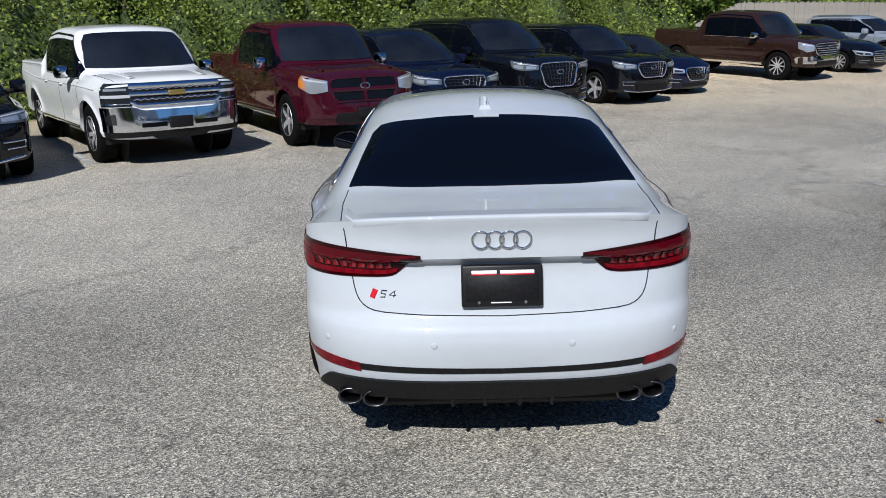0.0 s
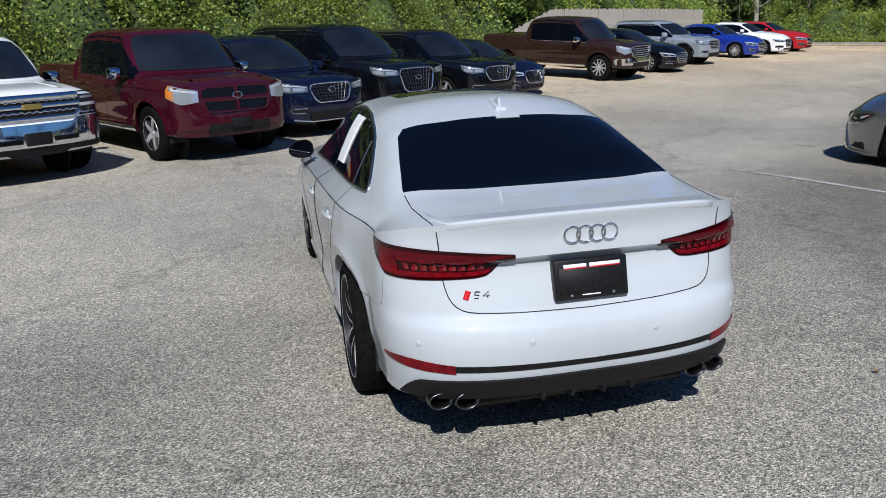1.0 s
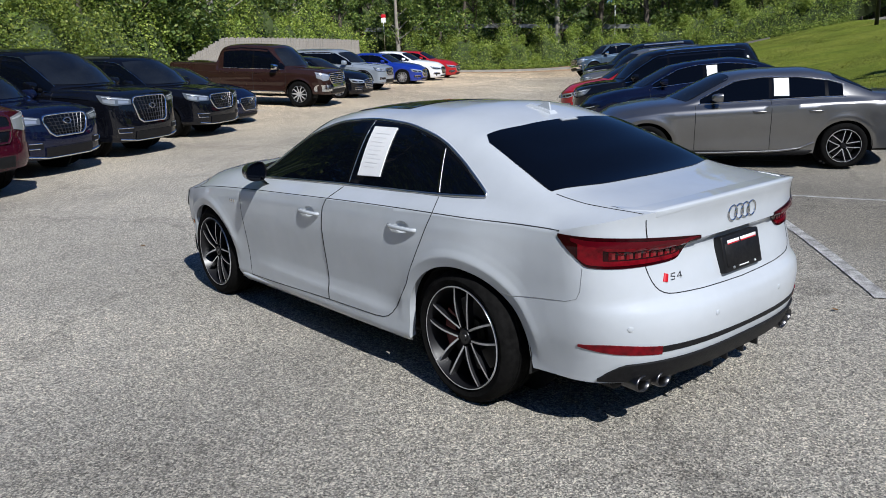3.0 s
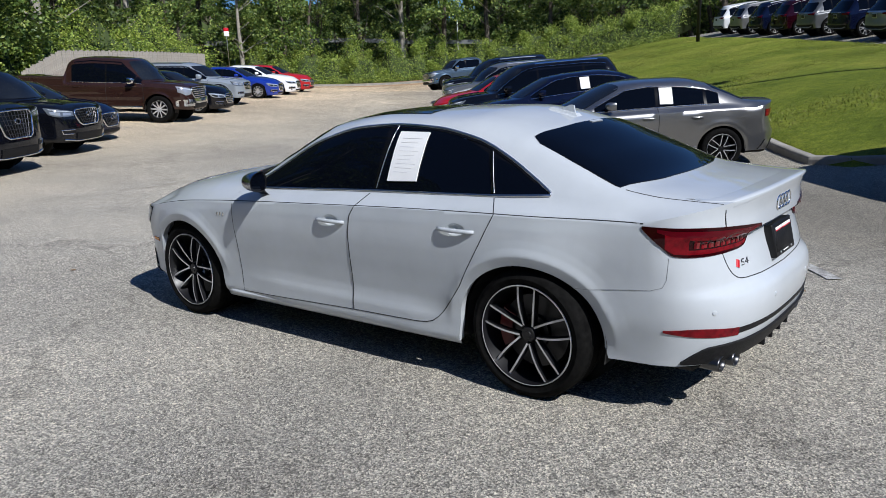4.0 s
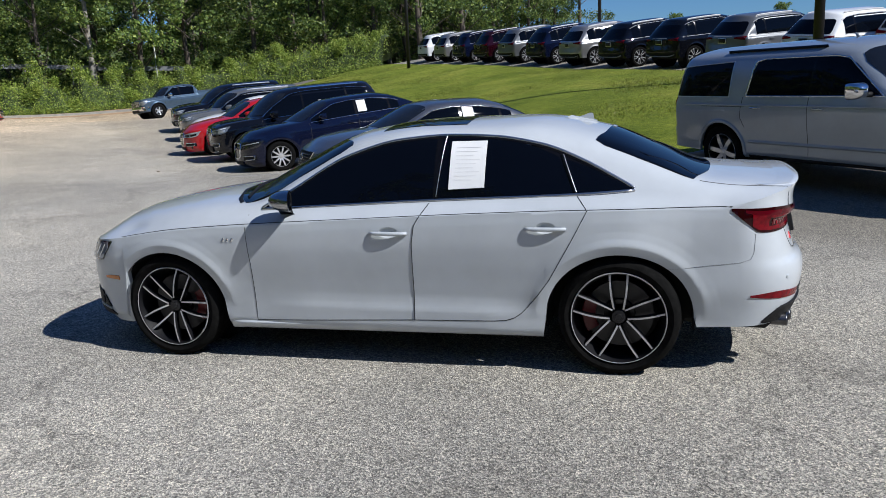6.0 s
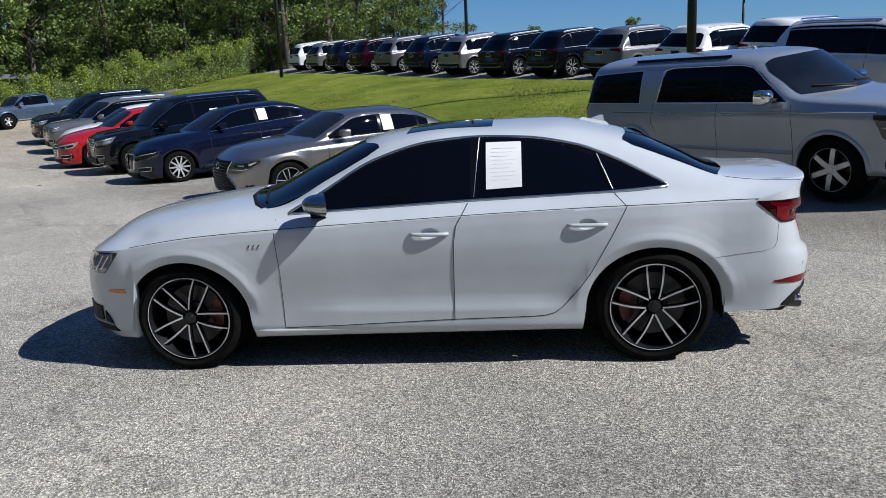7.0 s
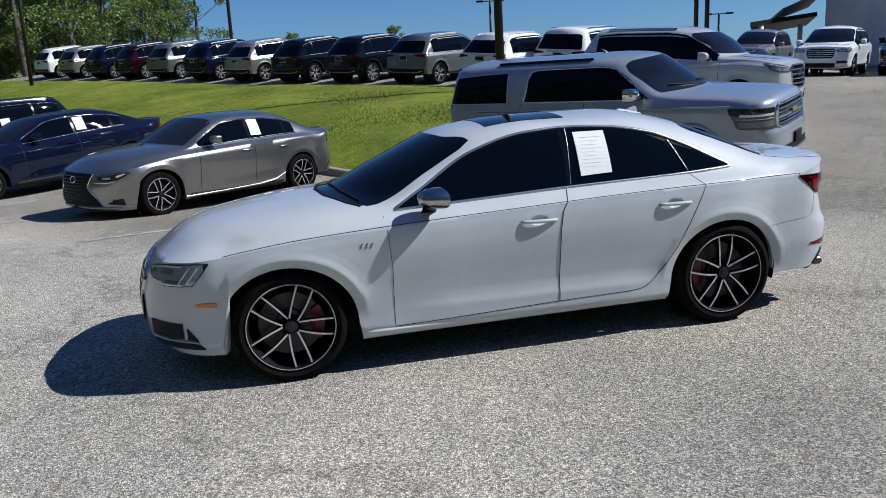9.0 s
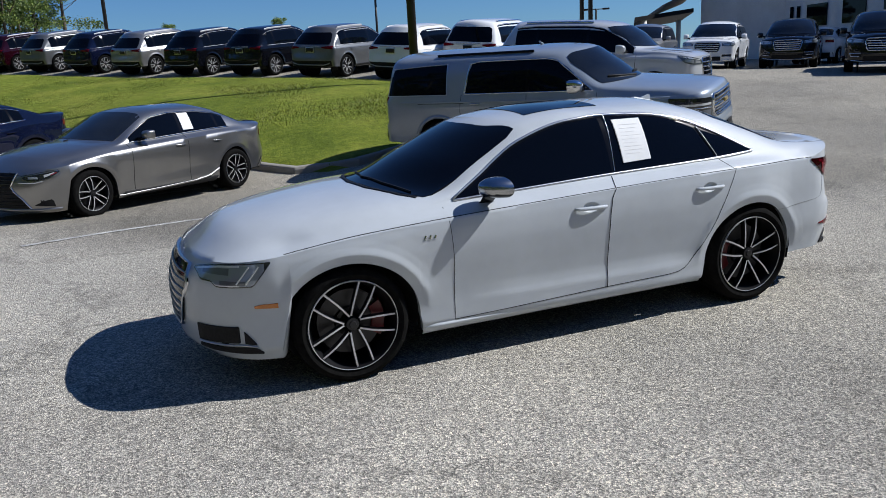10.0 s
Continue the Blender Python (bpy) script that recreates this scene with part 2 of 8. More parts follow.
def shell(spec, count=70, rows=13):
    """The skin of a vehicle: (vertices, faces) of both halves."""
    spec.setdefault("swell", SWELL)
    keys = [np.array([end_point(spec, "rear", i)[0] for i in range(NM)])]
    keys += [section(spec, st) for st in spec["stations"]]
    keys += [np.array([end_point(spec, "front", i)[0] for i in range(NM)])]
    keys = np.array(keys)
    step = np.linalg.norm(np.diff(keys, axis=0), axis=2).mean(axis=1)
    par = np.concatenate(([0], np.cumsum(step)))
    dense = np.linspace(0, par[-1], 900)
    ysd = np.maximum.accumulate(pchip(par, keys, dense)[:, 0, 1])
    want = list(np.linspace(0, par[-1], count))
    r = spec["arch"]
    wide = spec.get("arch_reach", r)
    foot = 0.016 if "flange" in spec else 0.004
    hubs = spec.get("hubs", (spec["hub"],) * 2)
    for ya in spec["axles"]:
        edge = list(ya - wide * np.cos(np.linspace(0.0, math.pi, 35 if "flange" in spec else 23)))
        edge += [ya - wide - foot, ya + wide + foot]
        if "flange" in spec:
            edge += [ya + k * (wide + d) for k in (-1, 1) for d in (0.004, 0.008, 0.012, 0.03, 0.04, 0.048, 0.054, 0.062, 0.072, 0.085, 0.10, 0.115, 0.13)]
        fixed = [float(np.interp(v, ysd, dense)) for v in edge if ysd[0] < v < ysd[-1]]
        want = [w for w in want if all(abs(w - v) > 0.006 for v in fixed)] + fixed
    want = np.array(sorted(set(np.round(want, 5))))
    top = pchip(par, keys, want)
    top[0], top[-1] = keys[0], keys[-1]

    def low_at(y):
        z = float(spec["low"](y))
        for ya, hz in zip(spec["axles"], hubs):
            d = abs(y - ya)
            if d < wide + 1e-4:
                z = max(z, hz + r * math.sqrt(max(0.0, 1 - (d / wide) ** 2)))
            elif d < wide + foot and "flange" in spec:
                z = max(z, hz + (z - hz) * (d - wide) / foot)
        return z

    cols = []
    for i in range(NM - 1, 0, -1):
        cols.append(("rear", i))
    cols += [("side", j) for j in range(len(want))]
    for i in range(1, NM):
        cols.append(("front", i))
    low_grid = []
    for kind, k in cols:
        col = []
        if kind == "side":
            s = top[k][0]
            zl, zt = low_at(s[1]), s[2]
            for f in np.linspace(0, 1, rows):
                z = zl + (zt - zl) * f
                q = (z - spec["sill"]) / (zt - spec["sill"])
                x = s[0] + float(spec["swell"](q)) + bumper(spec, s[1], z) if f < 1 else s[0]
                for ya, hz in zip(spec["axles"], hubs):
                    d = math.hypot((s[1] - ya) * r / wide, z - hz)
                    if "flange" in spec:
                        x += spec["flare"] * float(np.interp(d - r, [0.0, spec["flange"], spec["flange"] + 0.012, spec["flange"] + 0.04, spec["flange"] + 0.08, spec["flange"] + 0.15], [0.25, 1.0, 0.90, 0.5, 0.2, 0.0])) * (1 - f) ** 0.3 * max(0.0, min(1.0, (z - spec["hub"] + 0.02) / 0.15))
                        continue
                    x += spec.get("flare", 0.016) * math.exp(-(((d - r) / 0.045) ** 2)) * (1 - f) ** 0.3 * max(0.0, min(1.0, 1 + (z - spec["hub"]) / 0.16))
                if "crease" in spec:
                    x += spec["crease"](s[1], z)
                col.append((x, s[1], z))
        else:
            _, zt = end_point(spec, kind, k)
            e = spec[kind]
            zl = min(zt - 0.05, float(spec["low"](e["corner"])) + (e.get("bottom", 0.2) - float(spec["low"](e["corner"]))) * (k / (NM - 1)) ** 0.7)
            for f in np.linspace(0, 1, rows):
                p, _ = end_point(spec, kind, k, zl + (zt - zl) * f)
                col.append(tuple(p))
        b = col[0]
        lip = (b[0] * 0.955, b[1] if kind == "side" else b[1] * 0.985, b[2] + 0.012)
        low_grid.append([lip] + col)
    a = np.array(low_grid)
    verts = [*a.reshape(-1, 3)]
    nr = rows + 1
    faces = []
    for c in range(len(cols) - 1):
        for k in range(nr - 1):
            faces.append((c * nr + k, (c + 1) * nr + k, (c + 1) * nr + k + 1, c * nr + k + 1))
    base = len(verts)
    verts += [*top.reshape(-1, 3)]
    for j in range(len(want) - 1):
        for k in range(NM - 1):
            p = base + j * NM + k
            faces.append((p, p + NM, p + NM + 1, p + 1))
    verts = np.array(verts)
    n = len(verts)
    flip = verts * np.array((-1, 1, 1))
    faces += [(n + q[3], n + q[2], n + q[1], n + q[0]) for q in faces]
    return np.concatenate((verts, flip)), faces


class Vehicle:
    """A vehicle under one Empty. Details are laid on its skin by rays from the side, the rear, the front or above."""

    def __init__(self, name, spec, body_material, count=70, rows=13):
        self.spec = spec
        self.root = new(name)
        self.root.empty_display_size = 0.3
        v, f = shell(spec, count, rows)
        me = mesh_of("body", v, f, body_material, weld=0.0006)
        self.body = piece("body", sharp(me, 50), self.root)
        bm = bmesh.new()
        bm.from_mesh(me)
        self.tree = BVHTree.FromBMesh(bm)
        bm.free()

    def on(self, axis, u, v, off=0.0):
        """The skin's point at (u, v) as seen along an axis: 'l' and 'r' (y, z), 'b' and 'f' (x, z), 't' (x, y);
        'w' and 'v' go round the tail and the nose by (degrees, z)."""
        o, d = {"l": ((-4, u, v), (1, 0, 0)), "r": ((4, u, v), (-1, 0, 0)), "b": ((u, -6, v), (0, 1, 0)),
                "f": ((u, 6, v), (0, -1, 0)), "t": ((u, v, 5), (0, 0, -1))}.get(axis, (None, None))
        if axis == "w":
            d = (-math.sin(radians(u)), math.cos(radians(u)), 0)
            o = (-4 * d[0], -1.6 - 4 * d[1], v)
        elif axis == "v":
            d = (-math.sin(radians(u)), -math.cos(radians(u)), 0)
            o = (-4 * d[0], 1.5 - 4 * d[1], v)
        hit, nrm, _, _ = self.tree.ray_cast(Vector(o), Vector(d))
        if hit is None:
            hit, nrm, _, _ = self.tree.find_nearest(Vector(o) + Vector(d) * (4 if axis in "lr" else 5))
        if nrm.dot(Vector(d)) > 0:
            nrm = -nrm
        return hit + nrm * off, nrm

    def patch(self, name, mat, axis, u0, u1, low, high, nu=16, nv=6, off=0.004, back=0.012, parent=None, label=""):
        """A plate between two curves over u, lying on the skin, with its edges turned in."""
        low = low if callable(low) else curve(low) if isinstance(low, list) else (lambda u, c=low: c)
        high = high if callable(high) else curve(high) if isinstance(high, list) else (lambda u, c=high: c)
        verts, faces, normals = [], [], []
        for i in range(nu + 1):
            u = u0 + (u1 - u0) * i / nu
            a, b = float(low(u)), float(high(u))
            for j in range(nv + 1):
                p, q = self.on(axis, u, a + (b - a) * j / nv)
                verts.append(p)
                normals.append(q)
        w = nv + 1
        # a sliver of the skin may face oddly: follow the neighbours there
        even = []
        for k, q in enumerate(normals):
            near = normals[max(0, k - w):k - w + 1 if k >= w else 0] + normals[k + w:k + w + 1]
            mean = sum(near, Vector()).normalized() if near else q
            even.append(mean if len(near) == 2 and near[0].dot(near[1]) > 0.9 > q.dot(mean) else q)
        normals = even
        verts = [p + q * off for p, q in zip(verts, normals)]
        for i in range(nu):
            for j in range(nv):
                faces.append((i * w + j, (i + 1) * w + j, (i + 1) * w + j + 1, i * w + j + 1))
        rim = [i * w for i in range(nu + 1)] + [nu * w + j for j in range(1, w)] + [i * w + nv for i in range(nu - 1, -1, -1)] + [j for j in range(nv - 1, 0, -1)]
        n = len(verts)
        for i in rim:
            verts.append(Vector(verts[i]) - normals[i] * back)
        for k in range(len(rim)):
            k2 = (k + 1) % len(rim)
            faces.append((rim[k], rim[k2], n + k2, n + k))
        me = mesh_of(name, verts, faces, mat, weld=0.00005)
        return piece(name, sharp(me, 40), parent or self.root, label)

    def ribbon(self, name, mat, axis, path, width=0.006, off=0.0015, closed=False, parent=None, label="", step=0.05):
        """A narrow band along a line on the skin: a panel gap, a strip of trim."""
        pts = []
        p = [np.array(q, float) for q in path]
        if closed:
            p.append(p[0])
        for a, b in zip(p[:-1], p[1:]):
            n = max(1, int(np.linalg.norm((b - a) * ((0.015, 1) if axis in "wv" else (1, 1))) / step))
            pts += [a + (b - a) * k / n for k in range(n)]
        if not closed:
            pts.append(p[-1])
        n = len(pts)
        verts, faces = [], []
        here = [self.on(axis, *q, 0.0) for q in pts]
        for k in range(n):
            a, b = (here[(k - 1) % n][0], here[(k + 1) % n][0]) if closed else (here[max(k - 1, 0)][0], here[min(k + 1, n - 1)][0])
            c, nrm = here[k]
            side = (b - a).cross(nrm)
            side = side.normalized() if side.length > 1e-9 else Vector((0, 0, 1))
            for s, o in ((-1, -0.004), (-0.8, off), (0.8, off), (1, -0.004)):
                verts.append(c + side * s * width / 2 + nrm * o)
        for k in range(n if closed else n - 1):
            a, b = k * 4, ((k + 1) % n) * 4
            for j in range(3):
                faces.append((a + j, b + j, b + j + 1, a + j + 1))
        return piece(name, mesh_of(name, verts, faces, mat), parent or self.root, label)

    def at(self, x, y, heading, z=0.0, pitch=0.0, roll=0.0):
        self.root.matrix_world = pose(x, y, z, pitch, roll, heading - 90)
        return self.root


# ---- wheels ----
WHEEL_MESHES = {}


def tyre_mesh(r, rim, width):
    bm = bmesh.new()
    w = width / 2
    prof = [(rim - 0.012, -w * 0.80), (rim + 0.012, -w * 0.93), (rim + (r - rim) * 0.45, -w), (r - 0.028, -w * 0.96), (r - 0.008, -w * 0.84),
            (r, -w * 0.62), (r, -w * 0.36), (r - 0.007, -w * 0.34), (r - 0.007, -w * 0.28), (r, -w * 0.26), (r, w * 0.26), (r - 0.007, w * 0.28),
            (r - 0.007, w * 0.34), (r, w * 0.36), (r, w * 0.62), (r - 0.01, w * 0.86), (r - 0.03, w * 0.97), (rim, w * 0.9)]
    lathe(bm, prof, 56)
    bmesh.ops.recalc_face_normals(bm, faces=bm.faces)
    me = bpy.data.meshes.new("tyre")
    for q in bm.faces:
        q.smooth = True
    bm.to_mesh(me)
    bm.free()
    me.materials.append(RUBBER)
    return sharp(me, 40)


def spoke_verts(bm, a0, a1, r0, r1, w0, w1, depth, x0, x1, mats, bow=0.0):
    """One spoke: bright face, dark flanks. It runs from angle a0 at r0 to a1 at r1."""
    rows = []
    n = 8
    for k in range(n + 1):
        t = k / n
        w = w0 + (w1 - w0) * t
        x = x0 + (x1 - x0) * t - 0.010 * math.sin(math.pi * t)
        pa, pb = Vector((0, r0 * math.cos(a0), r0 * math.sin(a0))), Vector((0, r1 * math.cos(a1), r1 * math.sin(a1)))
        s = (pb - pa).normalized().cross(Vector((-1, 0, 0)))
        c = pa + (pb - pa) * t + Vector((x, 0, 0)) + s * bow * math.sin(math.pi * t)
        rows.append([bm.verts.new(c - s * w / 2), bm.verts.new(c + s * w / 2), bm.verts.new(c + s * w * 0.80 + Vector((depth, 0, 0))), bm.verts.new(c - s * w * 0.80 + Vector((depth, 0, 0)))])
    for p, q in zip(rows[:-1], rows[1:]):
        for j in range(4):
            f = bm.faces.new((p[j], p[(j + 1) % 4], q[(j + 1) % 4], q[j]))
            f.material_index = mats[0] if j == 0 else mats[1]


def rim_mesh(rim, width):
    """The barrel of a wheel with its bright lip."""
    bm = bmesh.new()
    w = width / 2
    lathe(bm, [(rim, -w * 0.90), (rim - 0.003, -w * 0.96), (rim - 0.0065, -w * 0.95), (rim - 0.010, -w * 0.85), (rim - 0.03, -w * 0.4), (rim - 0.045, w * 0.3), (rim - 0.03, w * 0.9)], 56)
    bmesh.ops.recalc_face_normals(bm, faces=bm.faces)
    for q in bm.faces:
        q.smooth = True
        q.material_index = 0 if q.calc_center_median().x < -w * 0.92 else 1
    me = bpy.data.meshes.new("wheel")
    bm.to_mesh(me)
    bm.free()
    me.materials.append(ALLOY)
    me.materials.append(ANTHRACITE)
    return sharp(me, 30)


def spoke_meshes(style, rim, width):
    """The meshes of one group of spokes, with the number of times it goes round."""
    w = width / 2
    face, r1 = -w * 0.80, rim - 0.012
    if style == "twin":
        arms, n = [(s * 0.10, s * 0.435, 0.050, 0.0100, 0.0105) for s in (-1, 1)], 5
    elif style == "split":
        arms, n = [(s * 0.12, s * 0.24, 0.05, 0.026, 0.022) for s in (-1, 1)], 5
    else:
        n = {"five": 5, "six": 6, "ten": 10}[style]
        wd = {"five": 0.074, "six": 0.054, "ten": 0.034}[style] * rim / 0.24
        arms = [(0.0, 0.0, 0.045, wd * 1.1, wd)]
    out = []
    for a0, a1, r0, w0, w1 in arms:
        bm = bmesh.new()
        spoke_verts(bm, a0 + math.pi / 2, a1 + math.pi / 2, r0, r1, w0, w1, 0.036, face + 0.012, face - 0.002, (0, 1), math.copysign(0.005, -a1) if style == "twin" else 0.0)
        bmesh.ops.recalc_face_normals(bm, faces=bm.faces)
        me = bpy.data.meshes.new("spoke")
        bm.to_mesh(me)
        bm.free()
        me.materials.append(ALLOY if style in ("twin", "split") else CAST)
        me.materials.append(ANTHRACITE)
        out.append(me)
    bm = bmesh.new()
    k = 0.62 if style == "twin" else 1.0
    lathe(bm, [(0.0005, face + 0.002), (0.030 * k, face + 0.002), (0.034 * k, face + 0.008), (0.058 * k, face + 0.010), (0.066 * k, face + 0.022), (0.068 * k, face + 0.06)], 32)
    bmesh.ops.recalc_face_normals(bm, faces=bm.faces)
    for q in bm.faces:
        q.smooth = True
    hub = bpy.data.meshes.new("hub_cap")
    bm.to_mesh(hub)
    bm.free()
    hub.materials.append(ANTHRACITE if style in ("twin", "split") else CAST)
    return out, n, sharp(hub, 30)


def brake_mesh(rim, w, caliper):
    bm = bmesh.new()
    if caliper:
        a0, a1 = -0.55, 0.55
        ring = []
        for k in range(9):
            a = a0 + (a1 - a0) * k / 8
            ring.append([bm.verts.new((x, r * math.cos(a), r * math.sin(a))) for r, x in ((rim * 0.50, -0.030), (rim * 0.58, -0.040), (rim * 0.76, -0.040), (rim * 0.80, -0.02), (rim * 0.80, 0.05), (rim * 0.50, 0.05))])
        for p, q in zip(ring[:-1], ring[1:]):
            for j in range(6):
                bm.faces.new((p[j], p[(j + 1) % 6], q[(j + 1) % 6], q[j]))
        bm.faces.new(ring[0])
        bm.faces.new(ring[-1])
    else:
        lathe(bm, [(0.06, -0.03), (0.085, -0.03), (0.09, -0.012), (rim * 0.72, -0.012), (rim * 0.72, 0.018), (0.09, 0.018)], 40)
    bmesh.ops.recalc_face_normals(bm, faces=bm.faces)
    for q in bm.faces:
        q.smooth = True
    me = bpy.data.meshes.new("caliper" if caliper else "brake_disc")
    bm.to_mesh(me)
    bm.free()
    me.materials.append(CALIPER if caliper else DISC)
    return sharp(me, 30)


def wheel(root, x, y, r, rim, width, style, caliper=None, spin=0.0, z=None):
    """A wheel with its outer face at |x|: rim, tyre, brake disc, caliper."""
    key = (style, rim, width, r)
    if key not in WHEEL_MESHES:
        WHEEL_MESHES[key] = (rim_mesh(rim, width), tyre_mesh(r, rim, width), brake_mesh(rim, width, False), brake_mesh(rim, width, True), spoke_meshes(style, rim, width))
    rm, ty, br, ca, (spokes, count, hub) = WHEEL_MESHES[key]
    s = -1 if x < 0 else 1
    ob = piece("wheel", rm, root, "")
    ob.matrix_basis = pose(x - s * width / 2, y, r if z is None else z, 0, 0, 0 if s < 0 else 180) @ pose(0, 0, 0, spin)
    piece("tyre", ty, ob, "black rubber tyre")
    piece("brake_disc", br, ob)
    piece("hub_cap", hub, ob)
    for k in range(count):
        for me in spokes:
            piece("spoke", me, ob).matrix_basis = pose(0, 0, 0, 360 * k / count)
    if caliper is not None:
        c = piece("caliper", ca, ob, "red brake caliper")
        c.matrix_basis = pose(0, 0, 0, caliper - spin)
    return ob


def underside(root, spec, x_out):
    """The dark floor between and round the wheels, and the wheel wells."""
    bm = bmesh.new()
    yr, yf = spec["axles"]
    r = spec["arch"]
    wide = spec.get("arch_reach", r)
    rear, front = float(spec["rear"]["face"](0.45)), float(spec["front"]["face"](0.45))
    h = spec["zs"](0) * 0.62
    lo = spec["sill"] + 0.02
    box(bm, (-x_out + 0.34, rear + 0.16, lo), (x_out - 0.34, front - 0.16, h), 0.03, 1)
    box(bm, (-x_out + 0.09, yr + wide + 0.02, lo), (x_out - 0.09, yf - wide - 0.02, h), 0.03, 1)
    box(bm, (-x_out + 0.15, front - 0.42, lo + 0.02), (x_out - 0.15, front - 0.2, h - 0.1), 0.03, 1)
    box(bm, (-x_out + 0.15, rear + 0.2, lo + 0.04), (x_out - 0.15, yr - wide - 0.04, h - 0.02), 0.03, 1)
    for ya, hz in zip((yr, yf), spec.get("hubs", (spec["hub"],) * 2)):
        for s in (-1, 1):
            n = 14
            prev = None
            for k in range(n + 1):
                a = math.pi * (k / n) * 1.16 - 0.08 * math.pi
                pr = [bm.verts.new((s * (x_out - dx), ya + (wide + 0.012) * math.cos(a), hz + (r + 0.012) * math.sin(a))) for dx in (0.05, 0.36)]
                if prev:
                    bm.faces.new((prev[0], prev[1], pr[1], pr[0]))
                prev = pr
            rod(bm, (s * (x_out - 0.36), ya, hz), (s * (x_out - 0.33), ya, hz), r + 0.012, r + 0.012, 28)
    part("underside", bm, DARK, root, "dark underside with wheel wells", False)


def mirror(v, side, y, z, shell_mat, size=1.0, reach=0.0):
    """A door mirror on the skin: stalk, housing, glass."""
    axis = "l" if side < 0 else "r"
    p, _ = v.on(axis, y, z - 0.06)
    bm = bmesh.new()
    c = Vector((side * reach if reach else p.x + side * 0.15 * size, y - 0.02, z))
    ring = []
    prof = [(-0.085, 0.98), (-0.07, 1.0), (-0.02, 1.0), (0.03, 0.88), (0.065, 0.6), (0.08, 0.25)]
    n = 20
    for dy, k in prof:
        ring.append([bm.verts.new((c.x + 0.088 * size * k * math.copysign(abs(math.cos(a)) ** 0.42, math.cos(a)), c.y + dy * size, c.z + (0.068 if size < 1.1 else 0.082) * size * k * math.copysign(abs(math.sin(a)) ** 0.42, math.sin(a)))) for a in np.linspace(0, 2 * math.pi, n, endpoint=False)])
    for p0, q0 in zip(ring[:-1], ring[1:]):
        for j in range(n):
            bm.faces.new((p0[j], p0[(j + 1) % n], q0[(j + 1) % n], q0[j]))
    bm.faces.new(ring[-1])
    bmesh.ops.recalc_face_normals(bm, faces=bm.faces)
    ob = part("mirror", bm, shell_mat, v.root, "door mirror")
    bm = bmesh.new()
    rod(bm, (p.x - side * 0.03, y + 0.01, z - 0.07), (c.x - side * 0.01, y, z - 0.045), 0.03 * size, 0.022 * size, 10)
    part("mirror_stalk", bm, PLASTIC, ob)
    bm = bmesh.new()
    f = [bm.verts.new((c.x + 0.080 * size * math.copysign(abs(math.cos(a)) ** 0.7, math.cos(a)), c.y - 0.080 * size, c.z + 0.062 * size * math.copysign(abs(math.sin(a)) ** 0.7, math.sin(a)))) for a in np.linspace(0, 2 * math.pi, n, endpoint=False)]
    bm.faces.new(f)
    part("mirror_glass", bm, GLASS, ob)
    return ob


